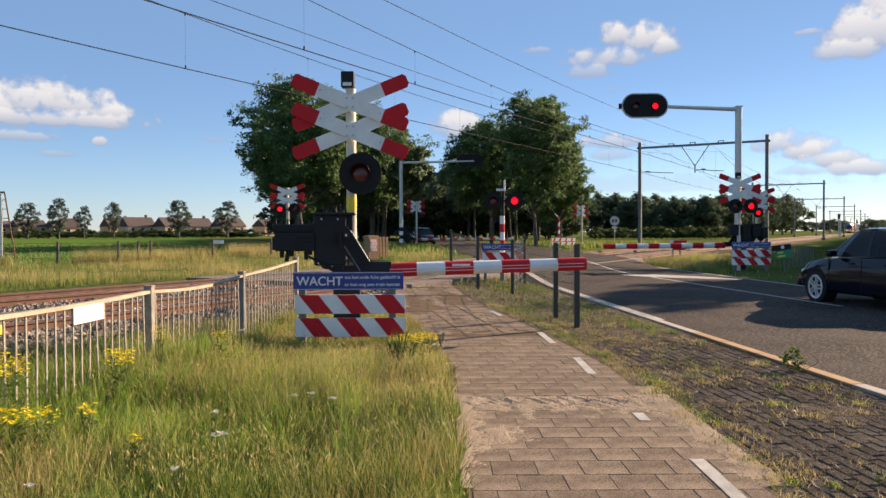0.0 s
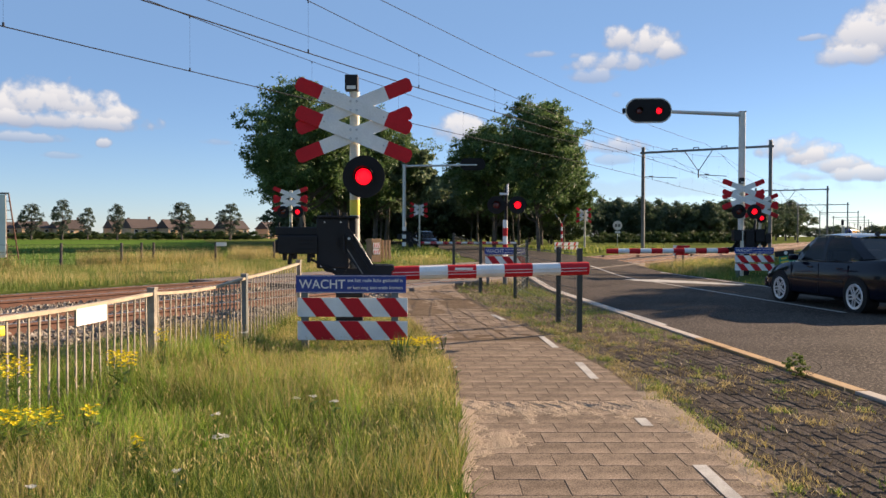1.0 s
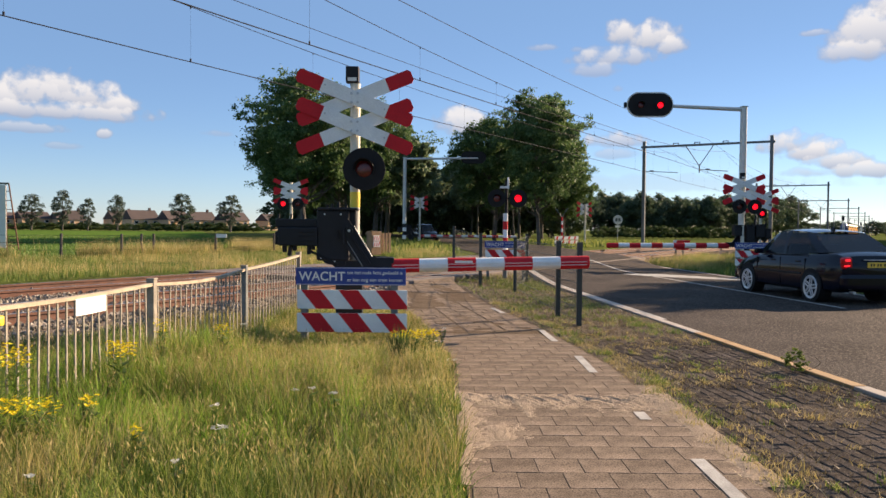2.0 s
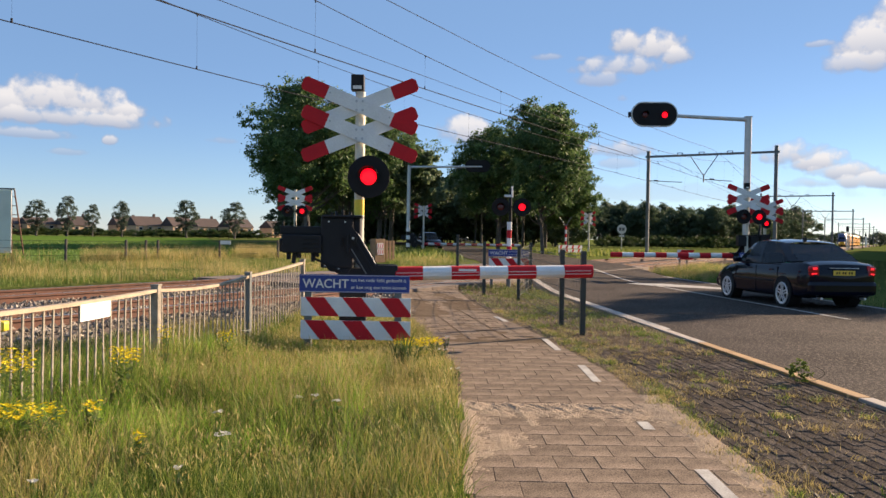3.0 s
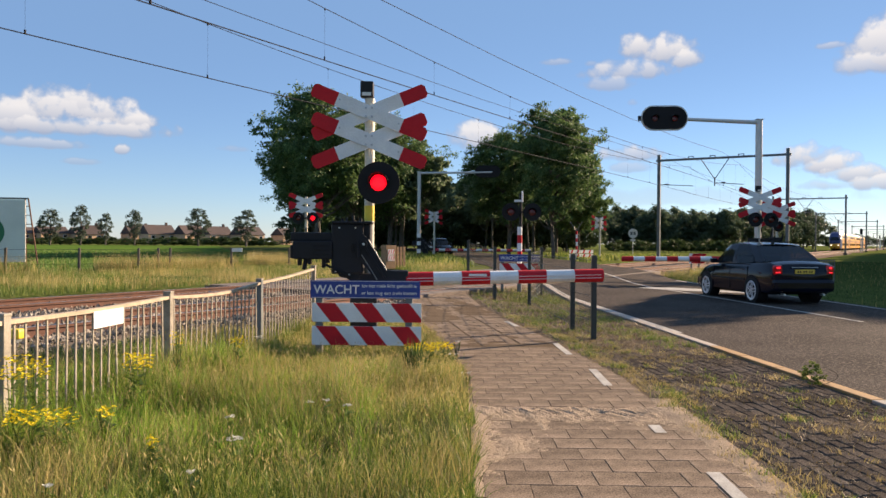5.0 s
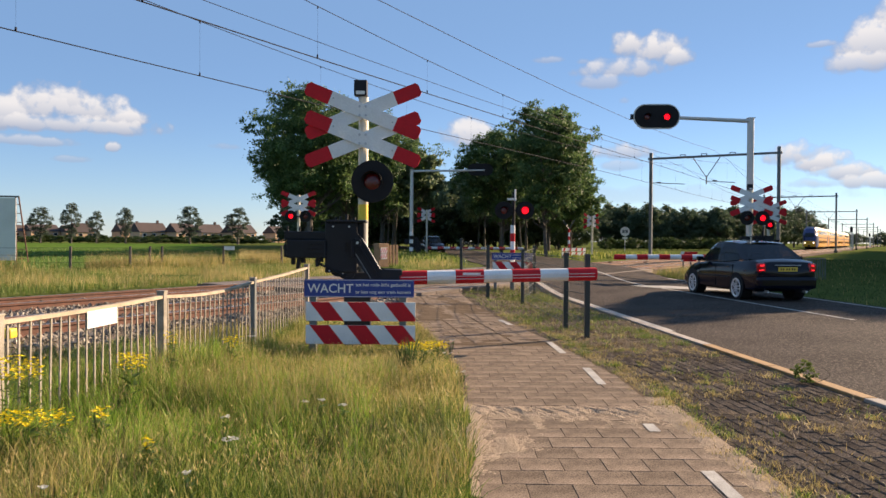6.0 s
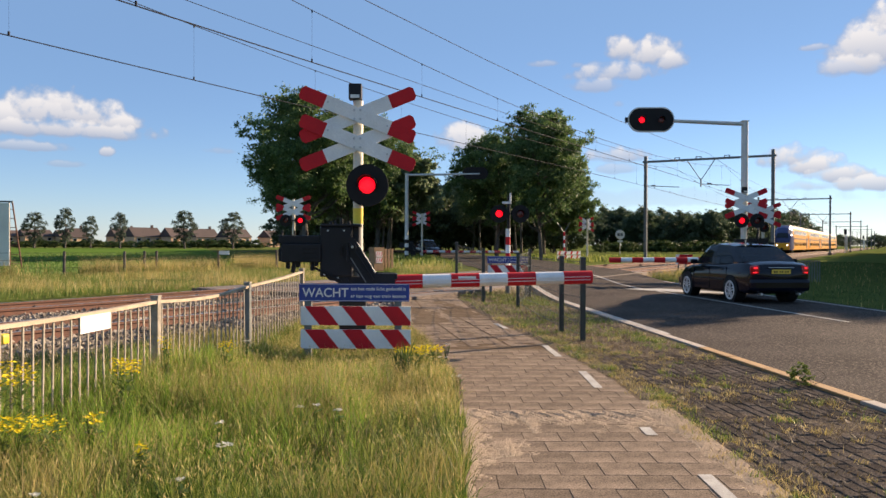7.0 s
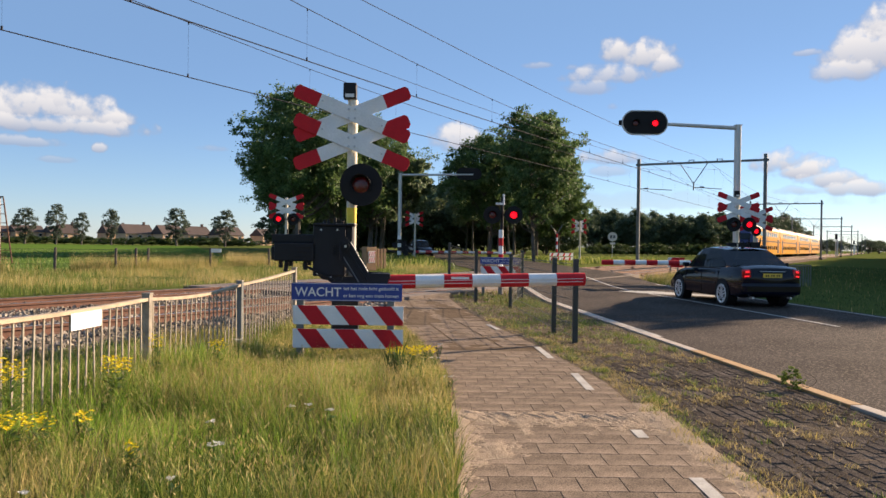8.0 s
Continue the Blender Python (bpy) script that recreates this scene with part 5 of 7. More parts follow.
def tree(kind, x, y, scale, yaw, label, group="", name="tree", wide=1.0):
    (trunk, crown), leaf = KINDS[kind]
    if not crown.materials:
        crown.materials.append(leaf)
    root = thing(name, Matrix.Translation((x, y, gz(x, y))) @ pose(0, 0, 0, 0, 0, yaw) @ Matrix.Diagonal((scale * wide, scale * wide, scale, 1)), label, "tree" if name == "tree" else "bush", group)
    meshed("trunk", trunk, M_BARK, root)
    meshed("crown", crown, leaf, root)
    return root


tree("big", -11.2, 63, 1.0, 20, "large leafy oak with a broad uneven crown", "roadside oaks", wide=1.0)
tree("big", -6.2, 72, 0.92, 140, "large leafy oak with a broad uneven crown", "roadside oaks")
tree("big", -14.0, 76, 0.85, 250, "large leafy oak with a broad uneven crown", "roadside oaks")
tree("round", 7.7, 60, 1.02, 60, "rounded leafy tree with a clear trunk", "roadside oaks", wide=0.82)
tree("round", 4.6, 66, 0.92, 200, "rounded leafy tree with a clear trunk", "roadside oaks")
tree("round", 11.5, 72, 0.72, 300, "smaller leafy tree behind the crossing", "roadside oaks")
rt = random.Random(5)
for i in range(11):
    y = 72 + i * 9.0
    mid = 5.1 - 0.0725 * (y - 43.9) - 0.0007 * (y - 43.9) ** 2
    for sx in (-1.9, -1, 1, 1.8) if i > 2 else (-1.9, -1, 1):
        tree("avenue", mid + sx * 6.3 + rt.uniform(-0.8, 0.8), y + rt.uniform(-1.5, 1.5), rt.uniform(0.84, 1.0), rt.uniform(0, 360), "tall slender avenue tree with a dark crown", "avenue trees")
for i in range(13):
    tree("avenue", -23 + i * 3.4 + rt.uniform(-1, 1), 128 + rt.uniform(-12, 14), rt.uniform(0.85, 1.05), rt.uniform(0, 360), "dark woodland tree behind the avenue", "woodland trees")
for row in range(2):
    for i in range(16):
        tree("thicket", -24 + i * 2.9 + rt.uniform(-1, 1), 116 + row * 20 + rt.uniform(-4, 4), rt.uniform(0.75, 1.0), rt.uniform(0, 360), "dense shaded thicket tree behind the avenue", "woodland trees")
for i in range(20):
    tree("wood", -27 + i * 2.3 + rt.uniform(-1, 1), 146 + rt.uniform(-6, 8), rt.uniform(0.7, 0.95), rt.uniform(0, 360), "dense dark undergrowth tree behind the avenue", "woodland trees")
for i in range(22):
    u = 0.20 + i * 0.0125
    y = max(150.0, 27.0 / (TS - TC * u)) + rt.uniform(-2, 14)
    tree("wood", u * y, y, rt.uniform(0.88, 1.08) * y / 153, rt.uniform(0, 360), "dense dark tree in the distant wood edge", "wood edge trees")
for x, y, s in ((71.5, 177, 1.2), (66.5, 183, 1.05), (62, 180, 1.1), (13.2, 80, 0.7)):
    tree("wood", x, y, s, rt.uniform(0, 360), "bushy dark tree near the railway", "wood edge trees")
for px, s in ((60, 1.0), (115, 1.12), (160, 0.9), (212, 1.0), (327, 1.05), (412, 1.02)):
    y = 178
    tree("thin", (px - 784) / 1358 * y, y, s * 1.02, rt.uniform(0, 360), "lone slender field tree before the houses", "field trees", wide=1.15 if px in (60, 327, 412) else 0.85)
for i in range(30):
    y = 186 + rt.uniform(-4, 4)
    tree("bush", (-40 + i * 17 - 784) / 1358 * y, y, rt.uniform(0.48, 0.72), rt.uniform(0, 360), "dark hedge shrub along the field edge", "field hedge", "hedge_bush", 2.6)
for i in range(26):
    y = 118 + rt.uniform(-3, 3)
    u = 0.205 + i * 0.0072
    tree("bush", u * y, y, rt.uniform(0.42, 0.6), rt.uniform(0, 360), "low green shrub beyond the railway", "low shrubs", "hedge_bush", 1.5)
# trees to the sun's side, out of view, whose shade falls over the road
for x, y, s in ((27.6, 31.4, 0.98), (29.8, 40.2, 0.76), (31.4, 29.0, 0.8), (35.3, 35.9, 1.0)):
    tree("round", x, y, s, x * 30, "roadside tree shading the road", "shade trees")
for i in range(24):
    u = -0.03 + i * 0.026
    y = 420 + rt.uniform(-15, 15)
    tree("wood", u * y + 150, y, rt.uniform(0.7, 1.0), rt.uniform(0, 360), "hazy tree of the horizon wood", "horizon trees", wide=2.2)


# more unseen trees, added to close gaps in the shade on verge and bank
for x, y, s in ((28.6, 35.8, 1.0), (31.7, 41.1, 0.95), (23.5, 28.4, 0.8), (36.7, 47.3, 1.1), (29.5, 38.7, 1.05), (33.2, 38.8, 1.1), (36.4, 42.6, 1.15), (33.4, 44.8, 1.0), (39.4, 49.6, 1.15), (32.4, 33.8, 1.0)):
    tree("wood", x, y, s, x * 30, "bushy roadside tree shading the verge", "shade trees")
for x, y, s in ((28.2, 33.6, 0.95), (31.0, 36.6, 1.1), (34.6, 42.2, 1.2), (36.0, 39.6, 1.25), (31.2, 40.8, 0.95), (33.6, 46.4, 1.0), (40.0, 44.0, 1.3), (38.5, 52.0, 1.1)):
    tree("thicket", x, y, s, x * 50, "dense roadside tree shading the bank", "shade trees")


# the row goes on along the railway, out of view, added to shade the bank
for i in range(26):
    p = track(-9.0 + rt.uniform(-1.0, 0.8), 56 + i * 6.6)
    tree("thicket", p.x, p.y, rt.uniform(1.4, 1.6), rt.uniform(0, 360), "dense roadside tree shading the bank", "shade trees")


# ---- houses ----
def house(x, y, w, h, ridge, yaw, gable):
    root = thing("house", Matrix.Translation((x, y, gz(x, y))) @ pose(0, 0, 0, 0, 0, yaw), "brick house with a brown tiled roof and chimney", "house", "row of houses")
    d = 8.0
    part("wall", box(B(), (0, 0, h / 2), (w, d, h), None, 0.03), M_BRICKW, root)
    bm = B()
    slab(bm, [(-d / 2 - 0.4, h - 0.15), (d / 2 + 0.4, h - 0.15), (0, ridge)], w + 0.5, Matrix.Translation((w / 2 + 0.25, 0, 0)) @ pose(0, 0, 0, 0, 0, 90))
    roof = part("roof", bm, M_ROOF, root)
    part("chimney", box(B(), (w * 0.32, 0, ridge + 0.3), (0.8, 0.7, 1.3), None, 0.03), M_ROOF, roof)
    for i in range(max(2, int(w / 3))):
        xx = -w / 2 + (i + 0.5) * w / max(2, int(w / 3))
        for z in (1.4, h - 1.2) if h > 3.6 else (1.4,):
            win = part("window", box(B(), (xx, -d / 2 - 0.01, z), (1.5, 0.1, 1.2), None, 0.01), M_PALE, root)
            part("pane", box(B(), (xx, -d / 2 - 0.06, z), (1.3, 0.03, 1.0)), M_GLASS, win)


for px, w, h, ridge in ((62, 13, 4.6, 7.4), (106, 9, 4.4, 7.2), (140, 8, 4.2, 8.0), (208, 12, 4.6, 8.2), (266, 13, 4.5, 8.3), (318, 11, 4.5, 8.2), (368, 11, 4.4, 7.8), (422, 12, 4.4, 7.8), (478, 12, 4.4, 7.5), (30, 12, 4.5, 7.0), (-30, 12, 4.5, 7.5)):
    house((px - 784) / 1358 * 300, 300 + rt.uniform(-8, 8), w * 0.85, h * 0.86, ridge * 0.88, rt.uniform(-7, 7) + 50, 0)


# ---- things across the railway ----
def field():
    V, F = [], []
    for i in range(40):
        y = 27 + (182 - 27) * (i / 39) ** 1.5
        xr = field_edge(y)
        xl = -0.9 * y - 60
        for k in range(8):
            x = xl + (xr - xl) * k / 7
            V.append((x, y, gz(x, y) + 0.03))
    for i in range(39):
        for k in range(7):
            a = i * 8 + k
            F.append((a, a + 1, a + 9, a + 8))
    tagged(raw("field", V, F, M_FIELD), "flat field of low green crop", "field", "", "structure")


field()


def wire_fence():
    spots = [(113, 30.4), (220, 31.5), (255, 32.5), (277, 33.0), (386, 35.3), (490, 39.0), (-20, 29), (-120, 27.5)]
    pts = [Vector(((px - 784) / 1358 * y, y, gz((px - 784) / 1358 * y, y))) for px, y in sorted(spots)]
    root = thing("wire_fence", Matrix(), "field fence of dark wooden posts and wire", "fence")
    for p in pts:
        part("post", rod(B(), p - Vector((0, 0, 0.2)), p + Vector((random.uniform(-0.03, 0.03), 0, 1.0)), 0.06, 0.055, n=8), M_BARK, root)
    for h in (0.35, 0.65, 0.93):
        bm = B()
        for a, b in zip(pts, pts[1:]):
            rod(bm, a + Vector((0, 0, h)), b + Vector((0, 0, h)), 0.006, n=4, caps=False)
        part("wire", bm, M_WIRE, root)
    p = Vector(((386 - 784) / 1358 * 35.3, 35.3, gz(-10.3, 35.3)))
    sign = thing("fence_sign", Matrix.Translation(p + Vector((0.3, -0.08, 0.9))), "small pale sign on the field fence", "sign")
    part("panel", box(B(), (0, 0, 0), (0.48, 0.02, 0.17), None, 0.004), M_PALE, sign)


wire_fence()


def billboard():
    y = 38.0
    x1 = (42 - 784) / 1358 * y - 0.6
    root = thing("billboard", Matrix.Translation((x1, y, gz(x1, y))) @ pose(0, 0, 0, 0, 0, 12) @ Matrix.Diagonal((1, 1, 0.9, 1)), "large white canvas billboard with green print on a steel frame", "billboard")
    part("canvas", box(B(), (-3.6, 0, 1.92), (7.0, 0.05, 3.46), None, 0.01), M_TARP, root)
    bm = B()
    rod(bm, (-2.0, -0.035, 1.85), (-2.0, -0.028, 1.85), 0.95, n=36)
    part("green_disc", bm, M_GREEN, root, "green printed disc")
    part("print_bar", box(B(), (-2.2, -0.032, 3.2), (1.4, 0.01, 0.2)), M_GREEN, root)
    part("top_tube", rod(B(), (-7.2, 0, 3.72), (0.05, 0, 3.72), 0.05, n=8), M_STEEL, root)
    for x in (-7.0, -3.6, 0.0):
        for dx in (-0.15, 0.4) if x == 0 else (-0.15, 0.15):
            part("leg", rod(B(), (x + (0 if dx > 0.2 else dx), 0.1, 3.7), (x + dx, 0.25, 0), 0.035, n=8), M_RUST, root)
        for i in range(7):
            z = 0.3 + i * 0.5
            part("rung", rod(B(), (x - 0.15, 0.15, z), (x + 0.35 * (1 - z / 3.7) if x == 0 else x + 0.15, 0.15, z), 0.02, n=6), M_RUST, root)


billboard()


def relay_box(m, label, w=0.62, h=1.15):
    root = thing("relay_cabinet", m, label, "cabinet")
    part("cabinet_body", box(B(), (0, 0, h / 2), (w, 0.4, h), None, 0.02), M_TIMBER, root)
    for z in (0.72, 0.42):
        pl = part("striped_panel", box(B(), (0, -0.21, z + 0.1), (w * 0.62, 0.012, 0.26), None, 0.003), M_WHITE, root)
        for k in (-1, 0, 1):
            part("red_stripe", slab(B(), [(k * 0.13 - 0.05, -0.1), (k * 0.13 + 0.0, -0.1), (k * 0.13 + 0.06, 0.1), (k * 0.13 + 0.01, 0.1)], 0.003, Matrix.Translation((0, -0.2195, z + 0.1))), M_RED, pl)
    for x in (w / 2 + 0.25, w / 2 + 0.45, w / 2 + 0.65):
        part("board", box(B(), (x, 0, 0.55), (0.14, 0.05, 1.05), None, 0.006), M_TIMBER, root)


relay_box(Matrix.Translation((-3.25, 37.5, gz(-3.25, 37.5))) @ pose(0, 0, 0, 0, 0, 42), "brown cabinet with red and white striped panels beside the railway")


def stripe_boards(m, label, w=1.8):
    root = thing("striped_board", m, label, "warning sign", "warning boards")
    for x in (-w / 2 + 0.15, w / 2 - 0.15):
        part("post", box(B(), (x, 0.03, 0.5), (0.08, 0.06, 1.1), None, 0.005), M_STEEL, root)
    for z in (0.92, 0.62):
        pl = part("plank", box(B(), (0, 0, z), (w, 0.02, 0.24), None, 0.003), M_WHITE, root)
        for k in range(4):
            x = -w / 2 + 0.2 + k * w / 4
            part("red_stripe", slab(B(), [(x - 0.1, -0.115), (x + 0.1, -0.115), (x + 0.22, 0.115), (x + 0.02, 0.115)], 0.003, Matrix.Translation((0, -0.0135, z))), M_RED, pl)


stripe_boards(Matrix.Translation((9.2, 56.0, gz(9.2, 56) - 0.28)) @ pose(0, 0, 0, 0, 0, 40), "red and white striped board beyond the crossing", 2.6)
stripe_boards(Matrix.Translation((13.1, 42.0, gz(13.1, 42) - 0.1)), "small striped board under the road barrier", 0.7)


def small_pole():
    root = thing("marker_pole", Matrix.Translation((9.0, 57, gz(9.0, 57) - 0.35)), "thin red and white banded marker pole", "pole")
    for i in range(9):
        part("band", rod(B(), (0, 0, 0.28 * i), (0, 0, 0.28 * i + 0.28), 0.07, n=10, caps=False), M_WHITE if i % 2 else M_RED, root)
    for x in (-0.5, 0.4):
        part("arm", rod(B(), (0, 0, 2.5), (x, 0, 3.2), 0.025, n=6), M_STEEL, root)


small_pole()


def round_sign():
    root = thing("road_sign", Matrix.Translation((17.3, 75, gz(17.3, 75))), "round white kilometre sign with dark figures on a post", "sign")
    part("post", rod(B(), (0, 0.03, 0), (0, 0.03, 2.4), 0.04, n=8), M_GALV, root)
    part("disc", rod(B(), (0, -0.01, 2.25), (0, 0.01, 2.25), 0.46, n=28), M_PALE, root)
    bm = B()
    box(bm, (-0.15, -0.014, 2.25), (0.22, 0.004, 0.3))
    box(bm, (0.15, -0.014, 2.25), (0.22, 0.004, 0.3))
    part("bars", bm, M_STEEL, root)
    part("sub_plate", box(B(), (0, -0.01, 1.6), (0.5, 0.02, 0.2), None, 0.004), M_PALE, root)


round_sign()


def green_sign():
    root = thing("direction_sign", Matrix.Translation((13.35, 29.6, gz(13.35, 29.6) + 0.1)) @ pose(0, 0, 0, 0, -7, 0), "tilted green and black sign plates beside the warning board", "sign")
    part("post", box(B(), (0.1, 0.03, 0.4), (0.05, 0.05, 1.1), None, 0.004), M_STEEL, root)
    part("dark_plate", box(B(), (0.05, 0, 0.85), (0.75, 0.02, 0.22), None, 0.004), M_BLACK, root)
    part("disc", rod(B(), (0.1, -0.015, 0.86), (0.1, -0.011, 0.86), 0.07, n=16), M_PALE, root)
    g = part("green_plate", box(B(), (0.12, 0, 0.58), (0.62, 0.02, 0.32), None, 0.004), M_SIGNG, root)
    bm = B()
    for k, (x, z, w) in enumerate(((-0.02, 0.66, 0.22), (0.0, 0.52, 0.3))):
        box(bm, (x + 0.02, -0.012, z), (w, 0.003, 0.06))
    part("bars", bm, M_YELLOW, g)


M_SIGNG = mat("green_sign_face", (0.01, 0.22, 0.11), 0.45, 0.85, 4.0, 40.0, 0.03)
green_sign()


def low_fence(a, b, label):
    a, b = Vector((*a, gz(*a))), Vector((*b, gz(*b)))
    root = thing("post_fence", Matrix(), label, "fence")
    n = 9
    for i in range(n + 1):
        p = a.lerp(b, i / n)
        part("post", box(B(), p + Vector((0, 0, 0.45)), (0.03, 0.03, 1.0), None, 0.004), M_STEEL, root)
    part("rail", rod(B(), a + Vector((0, 0, 0.92)), b + Vector((0, 0, 0.92)), 0.02, n=6), M_STEEL, root)
    bm = B()
    for i in range(24):
        p = a.lerp(b, i / 24)
        rod(bm, p + Vector((0, 0, 0.1)), p + Vector((0, 0, 0.9)), 0.004, n=4, caps=False)
    part("bars", bm, M_STEEL, root)


low_fence((15.2, 33.0), (16.75, 34.1), "low dark railing behind the road signal")


def track_signal(l, s):
    root = thing("railway_signal", Matrix.Translation(track(s, l, 0.25)), "small railway light signal on a pale post", "railway signal", "railway signals")
    part("post", rod(B(), (0, 0, 0), (0, 0, 3.6), 0.09, n=8), M_PALE, root)
    part("head", box(B(), (0, -0.1, 4.2), (0.5, 0.3, 1.1), None, 0.1), M_BLACK, root)
    part("ladder", box(B(), (0.35, 0, 1.9), (0.3, 0.04, 3.2), None, 0.01), M_PALE, root)


track_signal(175, 8.4)
track_signal(290, 8.6)


# ---- grass and flowers ----
def blades(name, spots, hmin, hmax, width, material, label, seed, lean=0.35, segs=3, parent=None, grow=None):
    """Tapered bent blades rooted at spots."""
    rng = np.random.default_rng(seed)
    P = np.asarray(spots, float)
    n = len(P)
    h = rng.uniform(hmin, hmax, n)
    if grow:
        h *= np.array([grow(x, y) for x, y, _ in P])
    a = rng.uniform(0, 2 * np.pi, n)
    lx, ly = np.cos(a), np.sin(a)
    bend = rng.uniform(0.05, lean, n) * h
    b = rng.uniform(0, 2 * np.pi, n)
    wx, wy = np.cos(b), np.sin(b)
    w = width * rng.uniform(0.6, 1.3, n)
    V = np.zeros((n, 2 * segs + 1, 3))
    for k in range(segs):
        t = k / segs
        ww = w * (1 - 0.55 * t) / 2
        cx, cy, cz = P[:, 0] + lx * bend * t**2, P[:, 1] + ly * bend * t**2, P[:, 2] + h * t
        V[:, 2 * k] = np.stack([cx - wx * ww, cy - wy * ww, cz], 1)
        V[:, 2 * k + 1] = np.stack([cx + wx * ww, cy + wy * ww, cz], 1)
    V[:, -1] = np.stack([P[:, 0] + lx * bend, P[:, 1] + ly * bend, P[:, 2] + h * rng.uniform(0.85, 1.0, n)], 1)
    base = (2 * segs + 1) * np.arange(n)[:, None]
    F = []
    for k in range(segs - 1):
        q = np.array([2 * k, 2 * k + 1, 2 * k + 3, 2 * k + 2])
        F += (base + q).tolist()
    F += (base + np.array([2 * segs - 2, 2 * segs - 1, 2 * segs])).tolist()
    ob = raw(name, V.reshape(-1, 3).tolist(), F, material, parent)
    return tagged(ob, label, "grass", "", "stuff") if not parent else ob


M_CROP = leaf_mat("field_crop_leaves", (0.08, 0.145, 0.03), (0.125, 0.21, 0.045), (0.19, 0.26, 0.07), 0.4)
M_VERGE = leaf_mat("far_verge_grass", (0.06, 0.115, 0.018), (0.14, 0.20, 0.035), (0.27, 0.29, 0.085), 0.4)
M_HERB = leaf_mat("verge_herbs", (0.05, 0.10, 0.018), (0.09, 0.15, 0.03), (0.14, 0.20, 0.045), 0.3)
M_LITTER = leaf_mat("withered_litter", (0.10, 0.075, 0.04), (0.18, 0.135, 0.07), (0.30, 0.23, 0.12), 0.2)


def lawn_spots(n, x0, x1, y0, y1, seed, keep):
    rng = np.random.default_rng(seed)
    out = []
    while len(out) < n:
        x, y = rng.uniform(x0, x1), rng.uniform(y0, y1)
        if keep(x, y, rng.uniform()):
            out.append((x, y, gz(x, y) - 0.01))
    return out


def tuft_spots(n, per, spread, x0, x1, y0, y1, seed, keep):
    """Roots of grass tufts: n clumps of about per blades each."""
    rng = np.random.default_rng(seed)
    out = []
    for x, y, _ in lawn_spots(n, x0, x1, y0, y1, seed + 500, keep):
        for _ in range(int(per * rng.uniform(0.3, 1.7))):
            px, py = x + rng.normal(0, spread), y + rng.normal(0, spread)
            out.append((px, py, gz(px, py) + 0.005))
    return out


def fence_x(y):
    return -3.18 + (y - 8.5) * 0.0872


def patch(x, y, k=0.9, off=0.0):
    return noise.noise((x * k + off, y * k, 0.3))


def lawn(x, y):
    """Whether the near verge is grass here."""
    return x < path_right(y) - 1.86 - 0.03 + 0.12 * noise.noise((y * 2.5, 0, 7)) and TS * y - TC * x < 9.5


def vigour(x, y):
    """Taller in tufts, shorter round the warning board."""
    s = TS * y - TC * x
    tuft = 0.85 + 0.5 * patch(x, y, 1.7, 2) + 0.35 * patch(x, y, 4.5, 6) + 0.55 * patch(x, y, 13.0, 3)
    return max(0.35, tuft) * (1.0 - 0.5 * smooth(7.0, 10.0, y) * smooth(-2.6, -2.1, x)) * (1.0 + 0.3 * smooth(0.7, 0.2, x - fence_x(y))) * (1.0 - 0.6 * smooth(6.9, 8.3, s))


def near_view(x, y, r):
    return lawn(x, y) and abs(x) < 0.64 * y + 0.3 and r < (6.5 / (y + 0.5)) ** 0.8


blades("grass_green", lawn_spots(105000, -6.0, 0.3, 3.0, 14.5, 1, lambda x, y, r: near_view(x, y, r) and patch(x, y) > -0.6 + 0.5 * r and patch(x, y, 10.0, 77) > -0.42 + 0.35 * r), 0.09, 0.35, 0.0052, M_GRASS, "long fresh green verge grass", 2, 0.75, grow=vigour)
blades("grass_fresh", lawn_spots(20000, -4.6, -0.6, 5.2, 11.0, 71, lambda x, y, r: near_view(x, y, r) and patch(x, y, 0.8, 50) > -0.3 + 0.3 * r and patch(x, y, 8.0, 33) > -0.3), 0.14, 0.42, 0.0055, M_FRESH, "bright young grass in the sun", 72, 0.6, grow=vigour)
blades("grass_withered", lawn_spots(12000, -5.0, 0.3, 3.0, 9.5, 73, lambda x, y, r: near_view(x, y, r) and patch(x, y, 1.4, 61) > -0.05 + 0.2 * r), 0.08, 0.30, 0.005, M_LITTER, "withered brown stems among the grass", 74, 0.9, grow=vigour)
blades("grass_dark", lawn_spots(9000, -6.0, 0.3, 3.0, 14.5, 31, lambda x, y, r: near_view(x, y, r) and patch(x, y, 1.2, 12) > 0.0), 0.08, 0.24, 0.009, M_HERB, "broad-leaved green herbs among the grass", 32, 1.1, grow=vigour)
blades("grass_dry", lawn_spots(30000, -6.0, 0.4, 3.0, 15.0, 4, lambda x, y, r: near_view(x, y, r) and (patch(x, y, 0.7, 5) > 0.24 - 0.5 * r * r * (0.5 + 0.5 * smooth(4.8, 6.8, y)) or y > 6.9 and x > -2.6)), 0.16, 0.50, 0.0034, M_STRAW, "dry straw-coloured seeding grass", 5, 0.6, grow=vigour)


